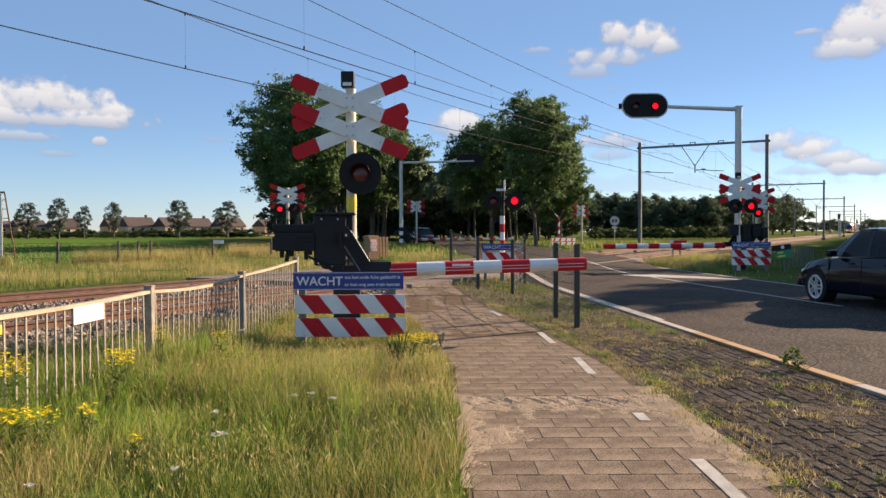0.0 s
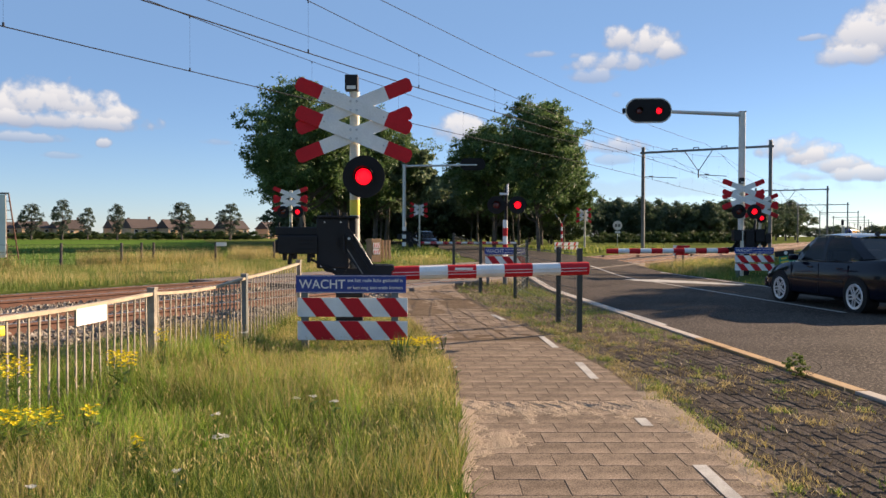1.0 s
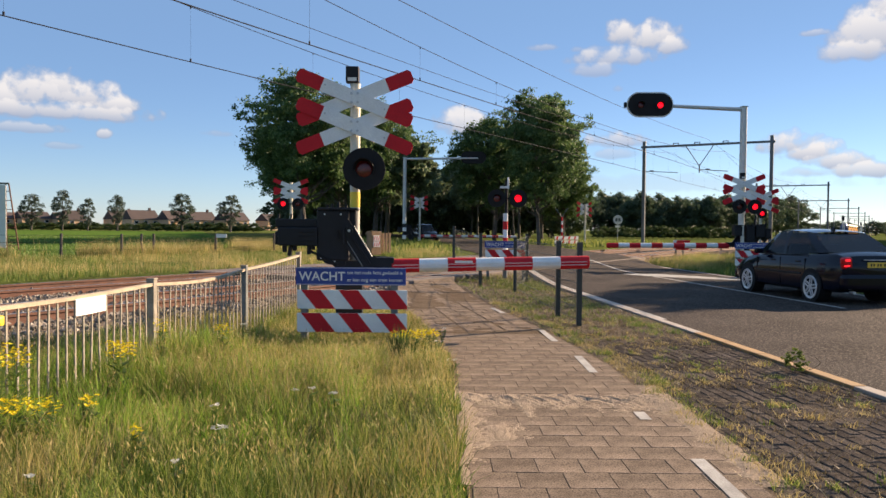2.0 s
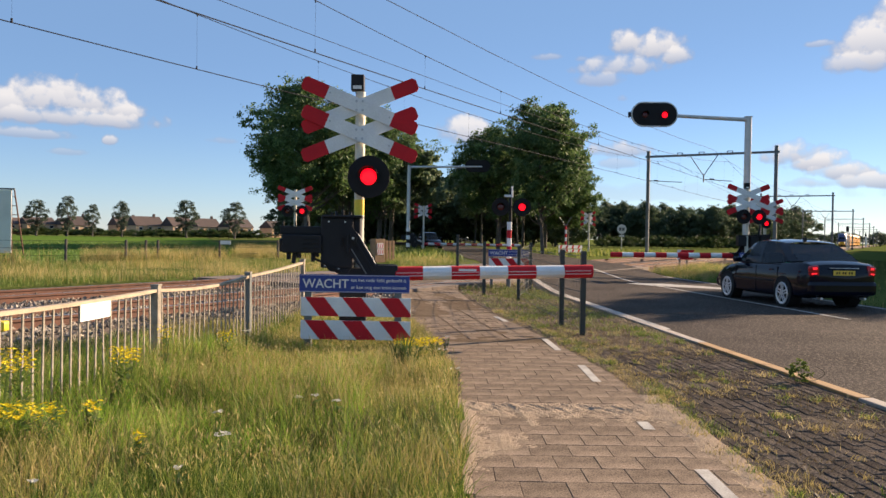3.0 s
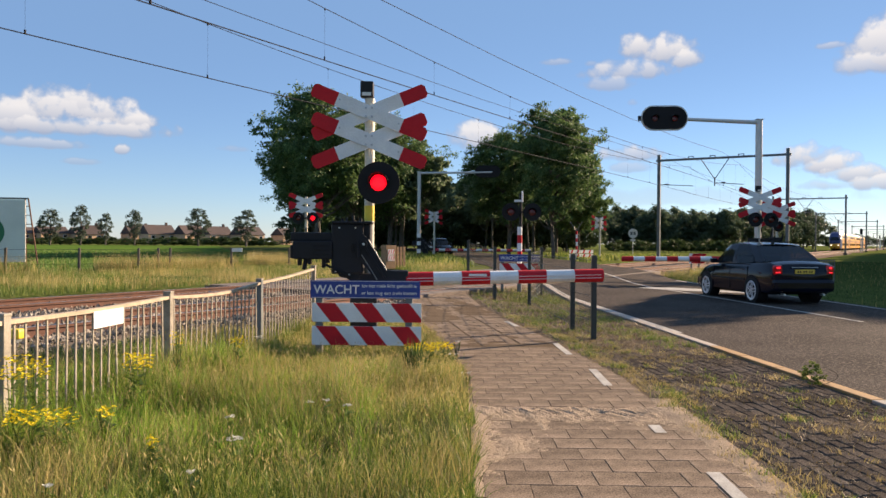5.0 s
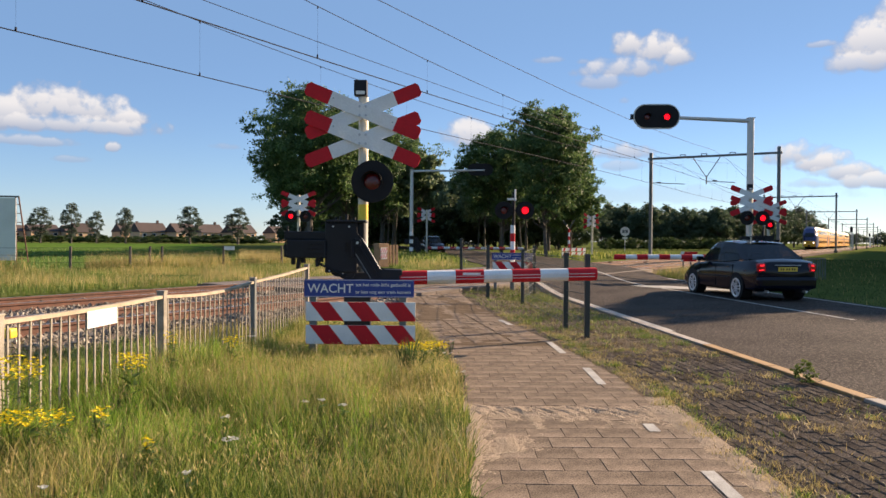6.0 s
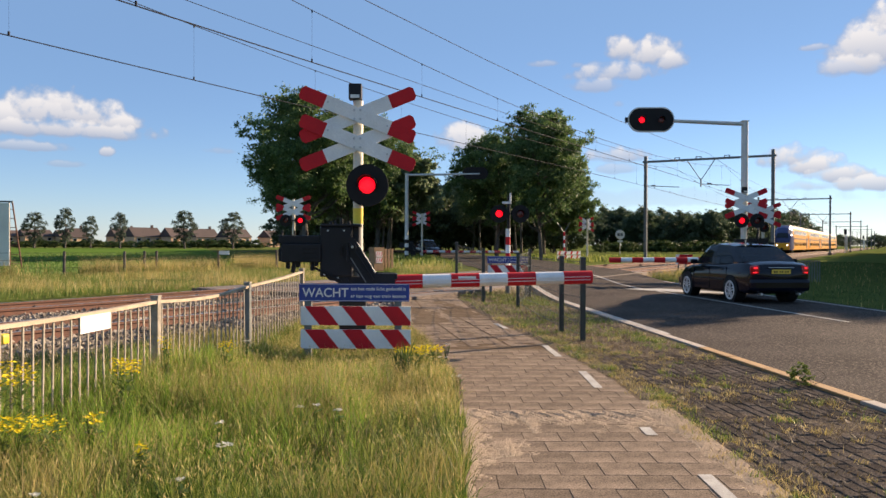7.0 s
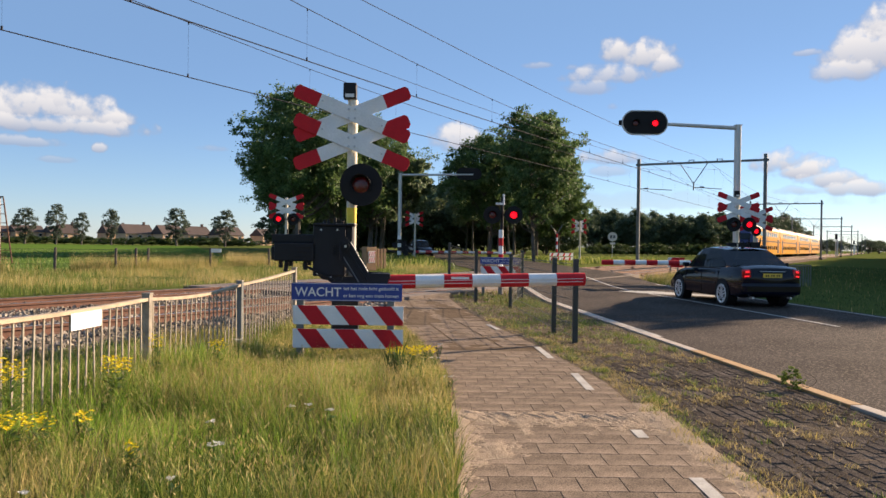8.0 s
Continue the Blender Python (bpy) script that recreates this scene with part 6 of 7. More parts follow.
blades("grass_trackside", lawn_spots(15000, -46, 16, 13, 46, 6, lambda x, y, r: (x > field_edge(y) - 1.5 * r and patch(x, y, 0.35, 4) > -0.25 + 0.5 * r) and 17.8 < TS * y - TC * x < 42 and abs(x) < 0.66 * y and not (-1.5 < x - road_left(y) < 8.5) and not -2.4 < x - path_right(y) < 0.5 and y < 46), 0.14, 0.42, 0.010, M_STRAW, "tall dry grass beyond the railway", 7, segs=2)
blades("grass_trackside_green", lawn_spots(34000, -46, 16, 13, 46, 8, lambda x, y, r: x > field_edge(y) - 0.6 and 17.6 < TS * y - TC * x < 34 and abs(x) < 0.66 * y and not (-1.5 < x - road_left(y) < 8.5) and not -2.4 < x - path_right(y) < 0.5 and patch(x, y, 0.15, 3) > -0.2 + 0.3 * r), 0.08, 0.28, 0.013, M_VERGE, "green grass along the railway's far side", 9, 0.8, segs=2)
def by_fence(x, y, r):
    """A strip along the field's wire fence."""
    return -0.9 < x - field_edge(y) < 1.0 + 0.8 * r and abs(x) < 0.66 * y and patch(x, y, 0.5, 40) > -0.15


blades("fence_reeds", lawn_spots(6500, -22, -8, 27, 42, 65, by_fence), 0.35, 0.95, 0.012, M_STRAW, "tall bleached grass stalks along the field fence", 66, 0.5, segs=2)
blades("fence_herbs", lawn_spots(3500, -22, -8, 27, 42, 67, by_fence), 0.2, 0.55, 0.022, M_VERGE, "green herbs among the tall stalks", 68, 0.9, segs=2)
blades("field_crop", lawn_spots(26000, -70, -9, 27, 90, 61, lambda x, y, r: x < field_edge(y) and abs(x) < 0.64 * y and r < (30 / y) ** 2), 0.08, 0.22, 0.05, M_CROP, "low green crop in rows on the field", 62, 0.8)
# the dark hedge tones here deepen the shade on the bank by colour
blades("grass_roadside", lawn_spots(34000, 8, 40, 14, 75, 10, lambda x, y, r: x > road_right(y) + 0.15 and TS * y - TC * x < 9.6 and abs(x) < 0.62 * y), 0.03, 0.11, 0.016, M_LEAF3, "rough grass beside the road, coloured dark for the bank's shade", 11, 0.9, segs=2)
blades("grass_roadside_dry", lawn_spots(700, 8, 40, 18, 75, 12, lambda x, y, r: x > road_right(y) + 0.1 and TS * y - TC * x < 9.8 and abs(x) < 0.62 * y), 0.1, 0.26, 0.018, M_STRAW, "dry grass stems beside the road", 13)
blades("grass_far_bank", lawn_spots(16000, -14, 40, 40, 75, 14, lambda x, y, r: TS * y - TC * x > 18.5 and abs(x) < 0.62 * y and abs(x - (5.1 - 0.0725 * (y - 43.9))) > 4.2), 0.15, 0.5, 0.06, M_GRASS, "grass beyond the crossing", 15)
blades("grass_path_edge", lawn_spots(3800, -2.5, 4.6, 12.5, 24, 16, lambda x, y, r: path_right(y) + 0.1 < x < road_left(y) - 0.4 and TS * y - TC * x < 10.5 and patch(x, y, 1.3, 2) > -0.25 + 0.2 * r), 0.03, 0.13, 0.010, M_GRASS, "short grass round the mesh fence posts", 17, 0.9)
blades("grass_post_tufts", tuft_spots(150, 30, 0.06, -1.0, 4.0, 11.3, 22, 81, lambda x, y, r: path_right(y) + 0.05 < x < road_left(y) - 0.3 and TS * y - TC * x < 10.5 and patch(x, y, 1.0, 70) > -0.1), 0.03, 0.13, 0.007, M_VERGE, "green tufts round the mesh fence posts", 82, 1.2)
blades("grass_bank", lawn_spots(7000, 5, 19, 24, 46, 83, lambda x, y, r: x > road_right(y) + 0.3 and 5.0 < TS * y - TC * x < 9.6 and patch(x, y, 0.5, 71) > -0.3), 0.12, 0.40, 0.014, M_VERGE, "tall rough grass on the bank before the railway", 84, 0.7, segs=2)
blades("grass_bank_dry", lawn_spots(5000, 5, 19, 24, 46, 85, lambda x, y, r: x > road_right(y) + 0.3 and 6.0 < TS * y - TC * x < 9.9), 0.15, 0.46, 0.010, M_STRAW, "dry stalks on the bank before the railway", 86, 0.6, segs=2)
blades("grass_path_edge_dry", lawn_spots(7000, -2.5, 4.6, 12.5, 24, 33, lambda x, y, r: path_right(y) + 0.05 < x < road_left(y) - 0.15 and TS * y - TC * x < 10.5), 0.02, 0.12, 0.009, M_LITTER, "withered grass round the mesh fence posts", 34, 1.1)


def in_verge(x, y, r):
    return path_right(y) + 0.04 < x < road_left(y) - 0.22


blades("verge_weeds", tuft_spots(70, 26, 0.035, 1.9, 4.6, 3.5, 13, 18, lambda x, y, r: in_verge(x, y, r) and patch(x, y, 1.3, 9) > 0.0), 0.02, 0.09, 0.006, M_GRASS, "low weeds between the verge pavers", 19, 1.2)
blades("verge_tufts", tuft_spots(190, 30, 0.04, 1.9, 4.6, 3.2, 13.5, 35, lambda x, y, r: in_verge(x, y, r) and patch(x, y, 1.1, 14) > -0.15), 0.015, 0.075, 0.005, M_STRAW, "dry grass tufts in the verge joints", 36, 1.4)
blades("verge_weeds_dry", lawn_spots(7000, 1.9, 4.6, 3.2, 14, 20, lambda x, y, r: path_right(y) + 0.02 < x < road_left(y) - 0.15 and (patch(x, y, 1.9, 4) > -0.05 + 0.3 * r or y > 10 + 2 * r)), 0.015, 0.09, 0.009, M_LITTER, "withered weeds on the verge pavers", 21, 1.6)
blades("verge_litter", lawn_spots(9000, 1.9, 4.6, 3.2, 14, 51, lambda x, y, r: path_right(y) + 0.02 < x < road_left(y) - 0.12 and patch(x, y, 1.1, 21) > -0.15 + 0.3 * r), 0.006, 0.022, 0.012, M_LITTER, "brown leaf litter and straw on the verge", 52, 3.5)




def path_edge(x, y, r):
    return path_right(y) + 0.02 < x < path_right(y) + 0.32


blades("grass_path_strip", tuft_spots(62, 42, 0.05, 0.6, 2.6, 5.2, 16.5, 53, lambda x, y, r: path_edge(x, y, r) and patch(x, y, 1.6, 17) > -0.1), 0.02, 0.105, 0.005, M_GRASS, "strip of low grass tufts along the path's edge", 54, 1.3)
blades("grass_path_strip_dry", tuft_spots(95, 34, 0.055, 0.6, 2.8, 4.2, 16.5, 55, path_edge), 0.015, 0.09, 0.0045, M_STRAW, "dry grass mixed into the path's edge strip", 56, 1.5)


def seed_heads(name, spots, low, high, length, width, material, label, seed):
    """Small upright spindle heads on top of the grass."""
    rng = np.random.default_rng(seed)
    P = np.asarray(spots, float)
    n = len(P)
    h = rng.uniform(low, high, n) * np.array([vigour(x, y) for x, y, _ in P])
    a, tilt = rng.uniform(0, 2 * np.pi, n), rng.uniform(0.1, 0.9, n)
    axis = np.stack([np.cos(a) * np.sin(tilt), np.sin(a) * np.sin(tilt), np.cos(tilt)], 1)
    b = rng.uniform(0, 2 * np.pi, n)
    side = np.stack([np.cos(b), np.sin(b), 0 * b], 1)
    ln = (length * rng.uniform(0.6, 1.4, n))[:, None]
    wd = (width * rng.uniform(0.6, 1.4, n))[:, None]
    C = P + np.stack([0 * h, 0 * h, h], 1)
    V = np.stack([C - axis * ln / 2, C - side * wd / 2, C + axis * ln / 2, C + side * wd / 2], 1).reshape(-1, 3)
    tagged(raw(name, V.tolist(), np.arange(n * 4).reshape(-1, 4).tolist(), material), label, "grass", "", "stuff")


seed_heads("grass_seed_heads", lawn_spots(17000, -6.0, 0.4, 3.0, 15.0, 63, lambda x, y, r: near_view(x, y, r) and (patch(x, y, 0.8, 8) > 0.25 or r < 0.25 or y > 6.2 and r < 0.8)), 0.16, 0.46, 0.035, 0.007, M_STRAW, "pale ripe seed heads over the verge grass", 64)


def flower_plant(x, y, h, heads, spread, material, label, group, seed, size=0.017):
    rng = np.random.default_rng(seed)
    root = thing("wildflower", Matrix.Translation((x, y, gz(x, y))), label, "flower", group)
    bm = B()
    for k in range(4):
        a = rng.uniform(0, 6.28)
        rod(bm, (0, 0, 0), (math.cos(a) * spread * 0.4, math.sin(a) * spread * 0.4, h * rng.uniform(0.8, 1.0)), 0.006, 0.003, n=5, caps=False)
    part("stem", bm, M_HERB, root)
    n = 60 if material is M_FLOWER else 8
    V, F = [], []
    for i in range(n):
        z = rng.uniform(0.1, 0.85) * h
        a = rng.uniform(0, 6.28)
        r = spread * 0.45 * rng.uniform(0.2, 1.0)
        c = np.array([math.cos(a) * r, math.sin(a) * r, z])
        t = np.array([math.cos(a), math.sin(a), rng.uniform(-0.2, 0.6)]) * 0.06
        u = np.array([-math.sin(a), math.cos(a), 0.2]) * 0.014
        k = len(V)
        V += [c - t, c - u, c + t, c + u]
        F.append((k, k + 1, k + 2, k + 3))
    raw("leaves", V, F, M_HERB, root)
    V, F = [], []
    for i in range(heads):
        a, r = rng.uniform(0, 6.28), spread * math.sqrt(rng.uniform(0, 1)) * 0.6
        c = np.array([math.cos(a) * r, math.sin(a) * r, h * (rng.uniform(0.82, 1.08) if material is M_FLOWER else rng.uniform(0.98, 1.02))])
        tilt = rng.normal(0, 0.25, 2)
        k = len(V)
        s = size * rng.uniform(0.6, 1.2)
        for j in range(8):
            b = 2 * math.pi * j / 8
            q = s * (1.0 if j % 2 else 0.62)
            V.append(c + np.array([math.cos(b) * q, math.sin(b) * q, q * (math.cos(b) * tilt[0] + math.sin(b) * tilt[1])]))
        V.append(c + np.array([0, 0, -0.008]))
        F += [(k + j, k + (j + 1) % 8, k + 8) for j in range(8)]
    raw("blossom", V, F, material, root)


for i, (x, y, h, n, sp) in enumerate(((-2.85, 6.9, 0.62, 55, 0.24), (-0.32, 9.3, 0.40, 55, 0.26), (-0.12, 9.7, 0.36, 40, 0.25), (-0.5, 9.6, 0.34, 30, 0.2), (-3.25, 5.6, 0.80, 40, 0.22), (-3.35, 6.1, 0.7, 30, 0.2), (-2.95, 5.25, 0.45, 45, 0.24), (-2.75, 5.35, 0.42, 25, 0.2), (-2.55, 5.6, 0.40, 14, 0.12), (-2.45, 8.7, 0.55, 18, 0.2), (-2.9, 8.0, 0.7, 12, 0.12), (-1.95, 4.95, 0.35, 8, 0.08))):
    flower_plant(x, y, h * 0.85, n * 2, sp, M_FLOWER, "ragwort with clusters of bright yellow flowers", "ragwort plants", 40 + i)
for i, (x, y, h, n, sp) in enumerate(((-1.42, 5.0, 0.36, 26, 0.09), (-1.15, 6.2, 0.36, 10, 0.05), (-1.02, 6.2, 0.38, 10, 0.05), (-0.83, 6.1, 0.36, 12, 0.06), (-1.60, 5.5, 0.40, 12, 0.05), (-1.48, 4.35, 0.33, 12, 0.05), (-2.2, 4.15, 0.3, 10, 0.05), (-2.35, 9.2, 0.55, 12, 0.08), (0.0, 9.3, 0.3, 8, 0.1), (0.15, 8.2, 0.25, 8, 0.12), (0.05, 10.5, 0.3, 8, 0.12))):
    flower_plant(x, y, h * 0.8, n, sp, M_FLOWERW, "yarrow with a flat white flower head", "yarrow plants", 70 + i, 0.014)
blades("tall_thistle", lawn_spots(90, -0.56, -0.38, 8.95, 9.12, 91, lambda x, y, r: True), 0.15, 0.55, 0.02, M_LEAF3, "dark leafy thistle stalk in the grass", 92, 0.3)
KINDS["weed"] = (tree_mesh(17, 0.34, 0.17, 0.02, 2200, 0.012, 40, 0.012), M_VERGE)
tree("weed", 4.02, 8.6, 0.9, 30, "small leafy green weed growing by the kerb", name="kerb_weed")


# ---- kerb, tiles and pavers ----
def kerb():
    root = thing("kerb", Matrix(), "row of pale and yellow-stained kerb stones flush with the road", "kerb", "", "structure")
    me = {}
    for key, material in (("y", M_KERB), ("w", M_KERBW)):
        bm = box(B(), (0, 0, 0), (0.155, 0.985, 0.16), None, 0.012)
        me[key] = bpy.data.meshes.new("kerb_stone")
        bm.to_mesh(me[key])
        bm.free()
        me[key].materials.append(material)
    for i in range(26):
        y = 1.2 + i
        x = road_left(y)
        key = "y" if 7.2 < y < 12.0 else "w"
        ob = meshed("kerb_stone", me[key], None, root)
        ob.matrix_basis = Matrix.Translation((x - 0.03, y, gz(x, y) - 0.028)) @ lie(x, y) @ pose(0, 0, 0, 0, 0, 4.15)


kerb()


def path_tiles():
    root = thing("path_tiles", Matrix(), "square grey-brown concrete path tiles in running bond", "paving", "", "structure")
    bm = box(B(), (0, 0, 0), (0.2962, 0.2962, 0.05))
    top = [e for e in bm.edges if all(v.co.z > 0 for v in e.verts)]
    bmesh.ops.bevel(bm, geom=top, offset=0.0032, segments=1, affect="EDGES")
    me = bpy.data.meshes.new("tile")
    bm.to_mesh(me)
    bm.free()
    me.materials.append(M_TILE)
    bm = box(B(), (0, 0, 0), (0.1462, 0.2962, 0.05))
    top = [e for e in bm.edges if all(v.co.z > 0 for v in e.verts)]
    bmesh.ops.bevel(bm, geom=top, offset=0.0032, segments=1, affect="EDGES")
    me_half = bpy.data.meshes.new("tile_half")
    bm.to_mesh(me_half)
    bm.free()
    me_half.materials.append(M_TILE)
    rng = random.Random(8)
    rest_v, rest_f, count = [], [], 0
    far = radians(8.6)
    cells_far = ([(-0.15 - 0.3 * k - 0.035 * (k // 2), me) for k in range(6)], [(-0.635 * q - o, d) for q in range(3) for o, d in ((0.075, me_half), (0.30, me), (0.525, me_half))])
    for n in range(48):
        px, py = 1.70 - math.sin(far) * 0.3 * n, 11.9 + math.cos(far) * 0.3 * n
        for off, data in cells_far[n % 2]:
            x, y = px - 0.03 + off * math.cos(far), py + off * math.sin(far)
            if y < 11.93:
                continue
            m = Matrix.Translation((x, y, gz(x, y) - 0.003 + rng.uniform(-0.004, 0.004))) @ lie(x, y) @ pose(0, 0, 0, rng.uniform(-0.6, 0.6), rng.uniform(-0.6, 0.6), 8.6 + rng.uniform(-0.8, 0.8))
            k = len(rest_v)
            rest_v += [m @ v.co for v in data.vertices]
            rest_f += [tuple(k + i for i in p.vertices) for p in data.polygons]
    y = 3.3
    row = 0
    while y < 11.7:
        xr = path_right(y)
        cells = [(-0.15 - 0.3 * k, me) for k in range(6)] if row % 2 else [(-0.075, me_half)] + [(-0.30 - 0.3 * k, me) for k in range(5)] + [(-1.725, me_half)]
        for off, data in cells:
            x = xr - 0.03 + off
            m = Matrix.Translation((x, y, gz(x, y) - 0.003 + rng.uniform(-0.0012, 0.0012))) @ lie(x, y) @ pose(0, 0, 0, rng.uniform(-0.25, 0.25), rng.uniform(-0.25, 0.25), rng.uniform(-0.4, 0.4))
            if count < 300:
                meshed("tile", data, None, root).matrix_basis = m
                count += 1
            else:
                k = len(rest_v)
                rest_v += [m @ v.co for v in data.vertices]
                rest_f += [tuple(k + i for i in p.vertices) for p in data.polygons]
        y += 0.3
        row += 1
    tagged(raw("tile_field", rest_v, rest_f, M_TILE, root), "", "", "", "stuff")


path_tiles()


def verge_pavers():
    root = thing("verge_pavers", Matrix(), "weathered dark clinker pavers with weeds in their joints", "paving", "", "structure")
    bm = box(B(), (0, 0, 0), (0.101, 0.205, 0.06))
    top = [e for e in bm.edges if all(v.co.z > 0 for v in e.verts)]
    bmesh.ops.bevel(bm, geom=top, offset=0.008, segments=1, affect="EDGES")
    me = bpy.data.meshes.new("paver")
    bm.to_mesh(me)
    bm.free()
    me.materials.append(M_BRICK)
    rng = random.Random(9)
    rest_v, rest_f, spots = [], [], []
    for j in range(24):
        for i in range(80):
            y = 2.6 + i * 0.211 + (0.105 if j % 2 else 0)
            x = road_left(y) - 0.16 - 0.108 * j
            if x < path_right(y) + 0.12 or y > 19:
                continue
            spots.append((x, y))
    spots.sort(key=lambda p: abs(p[1] - 6.0))
    for n, (x, y) in enumerate(spots):
        low = 0.012 * max(0.0, patch(x, y, 1.1, 8))
        m = Matrix.Translation((x, y, gz(x, y) - 0.010 - low + rng.uniform(-0.004, 0.004))) @ lie(x, y) @ pose(0, 0, 0, rng.uniform(-1.8, 1.8), rng.uniform(-2.5, 2.5), 4.15 + rng.uniform(-1.0, 1.0))
        if n < 300:
            meshed("paver", me, None, root).matrix_basis = m
        else:
            k = len(rest_v)
            rest_v += [m @ v.co for v in me.vertices]
            rest_f += [tuple(k + i for i in p.vertices) for p in me.polygons]
    tagged(raw("paver_field", rest_v, rest_f, M_BRICK, root), "", "", "", "stuff")


verge_pavers()


def path_marks():
    root = thing("path_marking", Matrix(), "worn white dashes along the cycle path's edge", "road marking", "", "structure")
    for (x0, y0), (x1, y1) in (((1.78, 3.9), (1.80, 5.26)), ((1.74, 6.35), (1.745, 6.62)), ((1.72, 8.45), (1.74, 9.55)), ((1.64, 10.8), (1.60, 12.0)), ((1.2, 14.4), (1.05, 15.3))):
        V, F = [], []
        for k in range(7):
            t = k / 6
            x, y = x0 + (x1 - x0) * t, y0 + (y1 - y0) * t
            V += [(x - 0.048, y, gz(x, y) + 0.0275), (x + 0.048, y, gz(x, y) + 0.0275)]
            if k:
                F.append((2 * k - 2, 2 * k - 1, 2 * k + 1, 2 * k))
        raw("dash", V, F, M_LINE, root)


path_marks()


def sand_drift():
    """Low ridges of sand washed over the tiles."""
    V, F = [], []
    nx, ny = 150, 170
    for j in range(ny + 1):
        for i in range(nx + 1):
            x, y = 0.16 + 2.05 * i / nx, 4.7 + 3.1 * j / ny
            edge = 7.42 + 0.10 * noise.noise((x * 3, 0, 3))
            band = smooth(0.0, 0.18, edge - y) * math.exp(-max(0.0, 7.05 - y) / 0.55)
            side = 0.75 * math.exp(-((y - 5.9) / 0.35) ** 2 - ((x - 0.45) / 0.30) ** 2) + 0.8 * math.exp(-((x - 2.12) / 0.16) ** 2) + 0.6 * math.exp(-((x - 0.2) / 0.12) ** 2)
            core = band + side + 0.22
            rough = noise.noise((x * 7, y * 7, 1)) + 0.8 * noise.noise((x * 38, y * 38, 4))
            streak = noise.noise((x * 30 + y * 19, y * 3.0 - x * 1.8, 2)) * math.exp(-((y - 7.12) / 0.22) ** 2)
            h = -0.0135 + 0.0155 * core + 0.0075 * rough + 0.022 * max(-0.3, min(streak, 0.3)) * smooth(0.0, 0.1, edge - y)
            V.append((x, y, 0.0222 + min(h, 0.018)))
    w = nx + 1
    for j in range(ny):
        for i in range(nx):
            a = j * w + i
            F.append((a, a + 1, a + w + 1, a + w))
    tagged(raw("sand_drift", V, F, M_SAND, None, "", True), "pale sand washed over the path tiles in ripples", "sand", "", "stuff")


sand_drift()


def verge_soil():
    """Soil and grit that half buries the verge's pavers."""
    V, F = [], []
    nx, ny = 100, 420
    for j in range(ny + 1):
        y = 3.0 + 16.0 * j / ny
        x0, x1 = path_right(y) - 0.05, road_left(y) - 0.10
        for i in range(nx + 1):
            x = x0 + (x1 - x0) * i / nx
            n = noise.noise((x * 1.6, y * 1.6, 5)) + 0.6 * noise.noise((x * 5, y * 5, 6)) + 0.55 * noise.noise((x * 17, y * 17, 7)) + 0.4 * noise.noise((x * 41, y * 41, 8))
            edge = 0.8 * math.exp(-((x - x0 - 0.16) / 0.09) ** 2) - 0.9 * math.exp(-(x - x0) / 0.05) + 0.7 * math.exp(-(x1 - x) / 0.08) + 0.9 * smooth(9.5, 13.0, y)
            V.append((x, y, gz(x, y) + 0.0108 + 0.0095 * n + 0.012 * edge))
    w = nx + 1
    for j in range(ny):
        for i in range(nx):
            q = j * w + i
            F.append((q, q + 1, q + w + 1, q + w))
    tagged(raw("verge_soil", V, F, M_SOIL, None, "", True), "dry brown soil and grit over the verge pavers", "soil", "", "stuff")


verge_soil()


def track_marker():
    root = thing("track_marker", Matrix.Translation((-6.05, 10.45, 0.05)), "small yellow marker box on a dark base beside the rail", "marker")
    part("base", box(B(), (0, 0, 0.08), (0.14, 0.14, 0.2), None, 0.02), M_STEEL, root)
    part("yellow_cover", box(B(), (0.02, 0, 0.24), (0.2, 0.18, 0.14), None, 0.04), M_YELLOW, root)


track_marker()


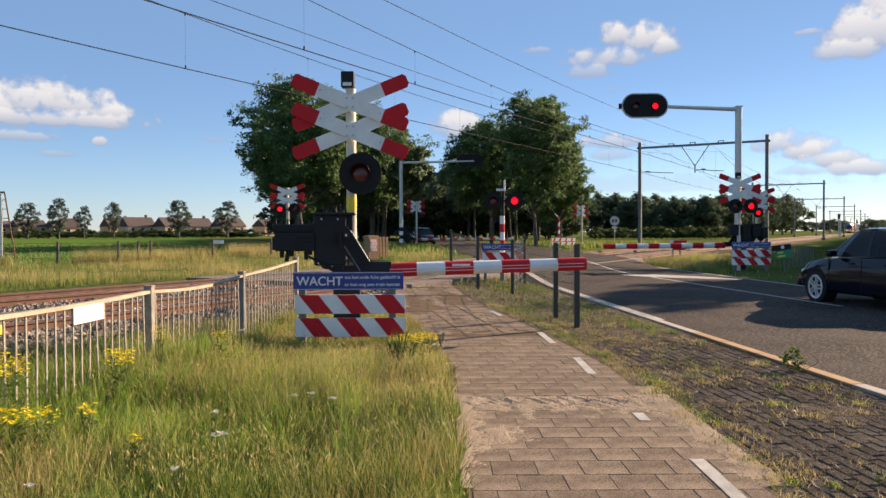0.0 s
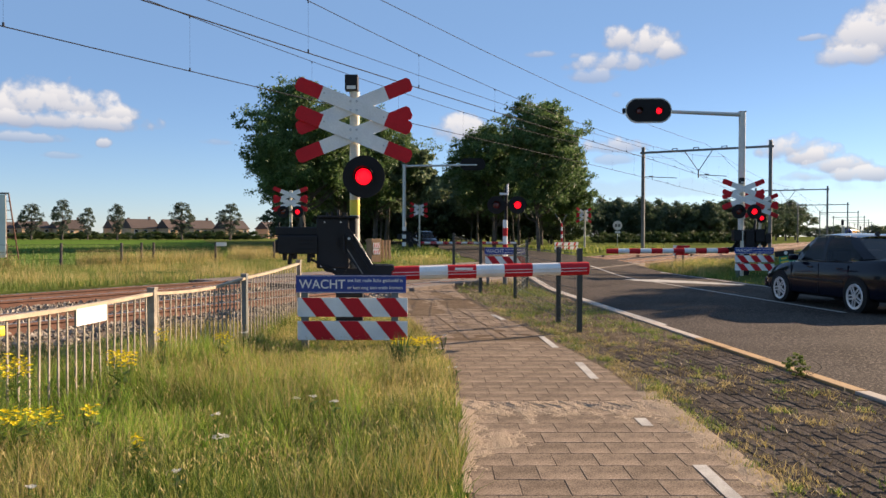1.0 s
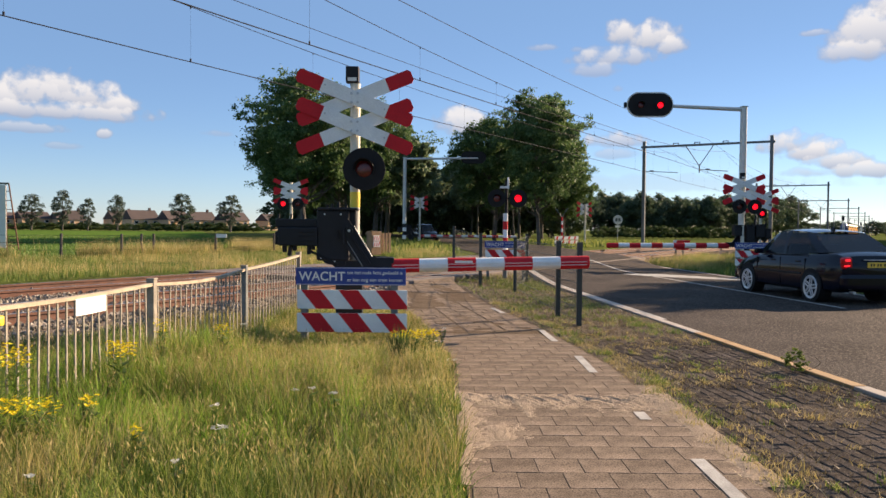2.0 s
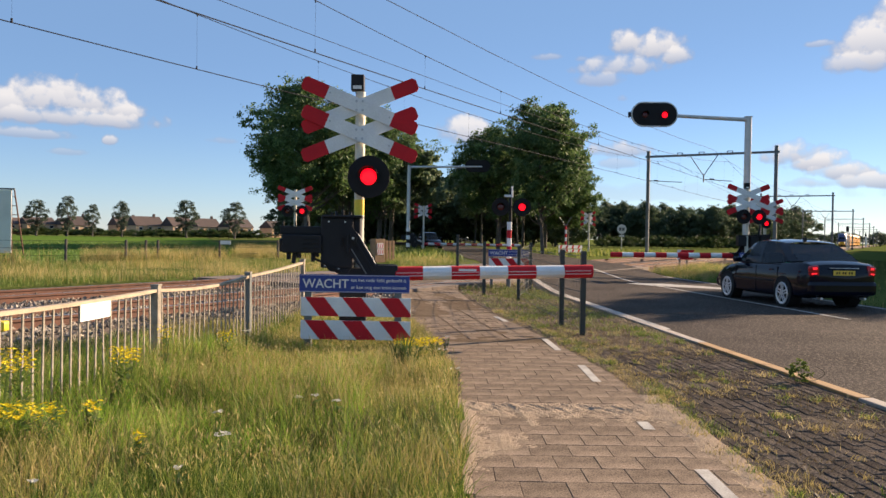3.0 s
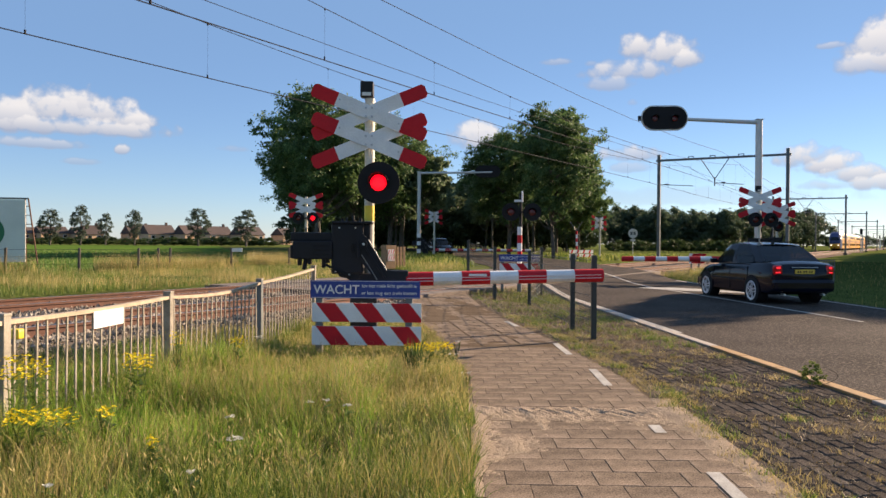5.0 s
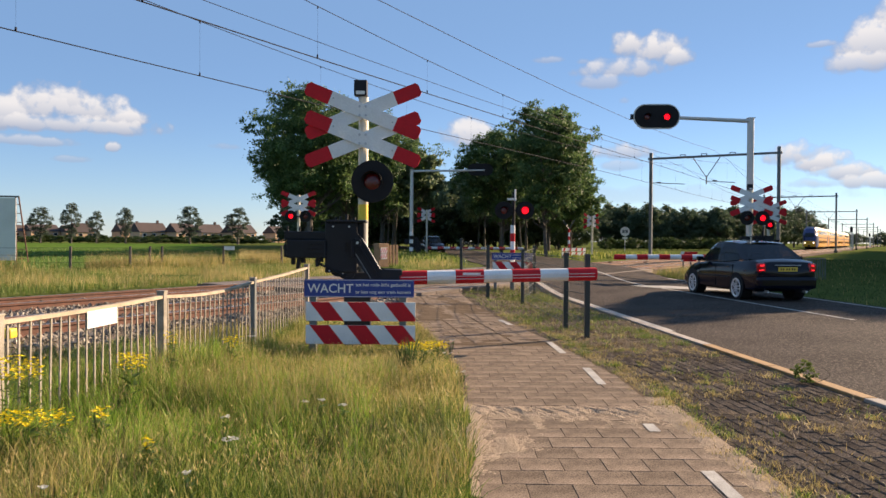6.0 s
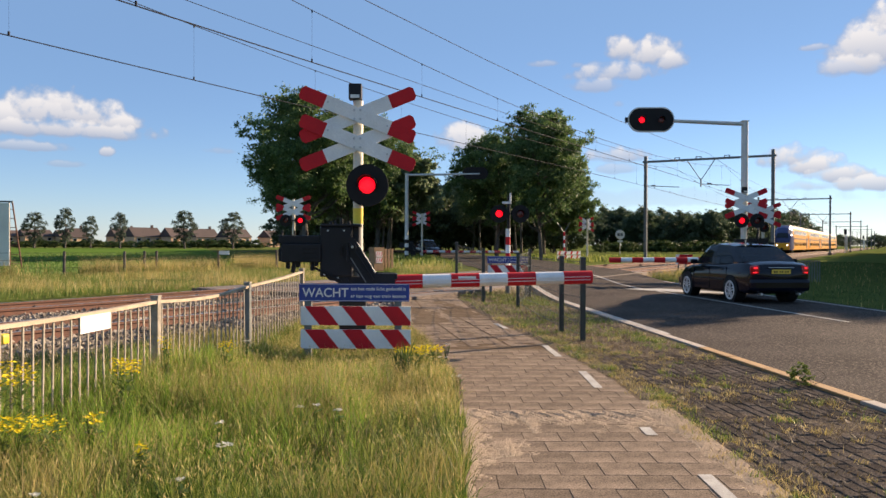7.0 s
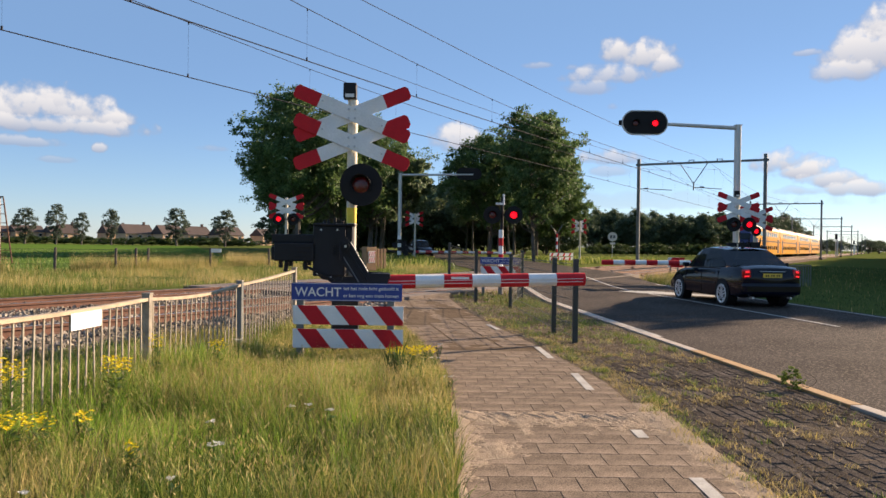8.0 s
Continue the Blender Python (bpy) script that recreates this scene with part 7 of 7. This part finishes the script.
# ---- what moves ----
def motions():
    # car: seconds, place of its middle along the lane
    ym = ((0.0, 15.75), (0.5, 16.58), (1.0, 17.37), (1.5, 18.2), (2.2, 19.25), (3.0, 20.35), (3.5, 20.95), (4.0, 21.6), (4.5, 22.15), (5.2, 22.68), (6.0, 22.97), (6.5, 23.03), (7.0, 23.05), (8.0, 23.05))

    def place(y):
        return 8.19 - 0.095 * (y - 16.55) + 0.83

    ym = [(t, y * 0.9625) for t, y in ym]
    walk(CAR, [(t, pose(place(y), y, road_z(place(y), y) - 0.01, 0, 0, 6.3) @ Matrix.Scale(1.06, 4)) for t, y in ym])
    for wheel, x, wy in WHEELS[CAR.name]:
        rows, t = [], 0.0
        while t < 8.01:
            y = float(np.interp(t, [a for a, _ in ym], [b for _, b in ym]))
            rows.append((t, pose(x, wy, 0.325, -math.degrees((y - 15.16) / 0.345), 0, 0)))
            t += 0.2
        walk(wheel, rows)
    walk(TRAIN, [(t, Matrix.Translation(track(FAR_S, l, 0.33)) @ pose(0, 0, 0, 0, 0, RAIL_YAW)) for t, l in ((0.0, 421), (1.0, 380), (2.0, 337), (3.5, 274), (4.5, 231), (5.5, 191), (6.5, 154), (7.0, 137), (8.0, 104.5))])
    # lamps: on from, lasting, every two thirds of a second
    for phase, (first, last, every) in {"A": (0.07, 0.40, 0.667), "B": (-0.075, 0.42, 0.665), "C": (0.352, 0.25, 0.6645), "D": (-0.197, 0.26, 0.667)}.items():
        for lit, x, y, z in LAMPS[phase]:
            rows, k = [], 0
            now = [(first + k * every, first + k * every + last) for k in range(-1, 14)]
            on = lambda t: any(a <= t < b for a, b in now)
            state = on(0.0)
            rows.append((0.0, state))
            for f in range(1, 241):
                t = f / 30
                if on(t) != state:
                    rows.append(((f - 1) / 30, state))
                    state = on(t)
                    rows.append((t, state))
            rows.append((8.0, state))
            clean = {}
            for t, s in rows:
                clean[round(t * 30)] = (t, s)
            walk(lit, [(t, pose(x, y - 0.022 if s else y + 0.035, z)) for _, (t, s) in sorted(clean.items())])


motions()
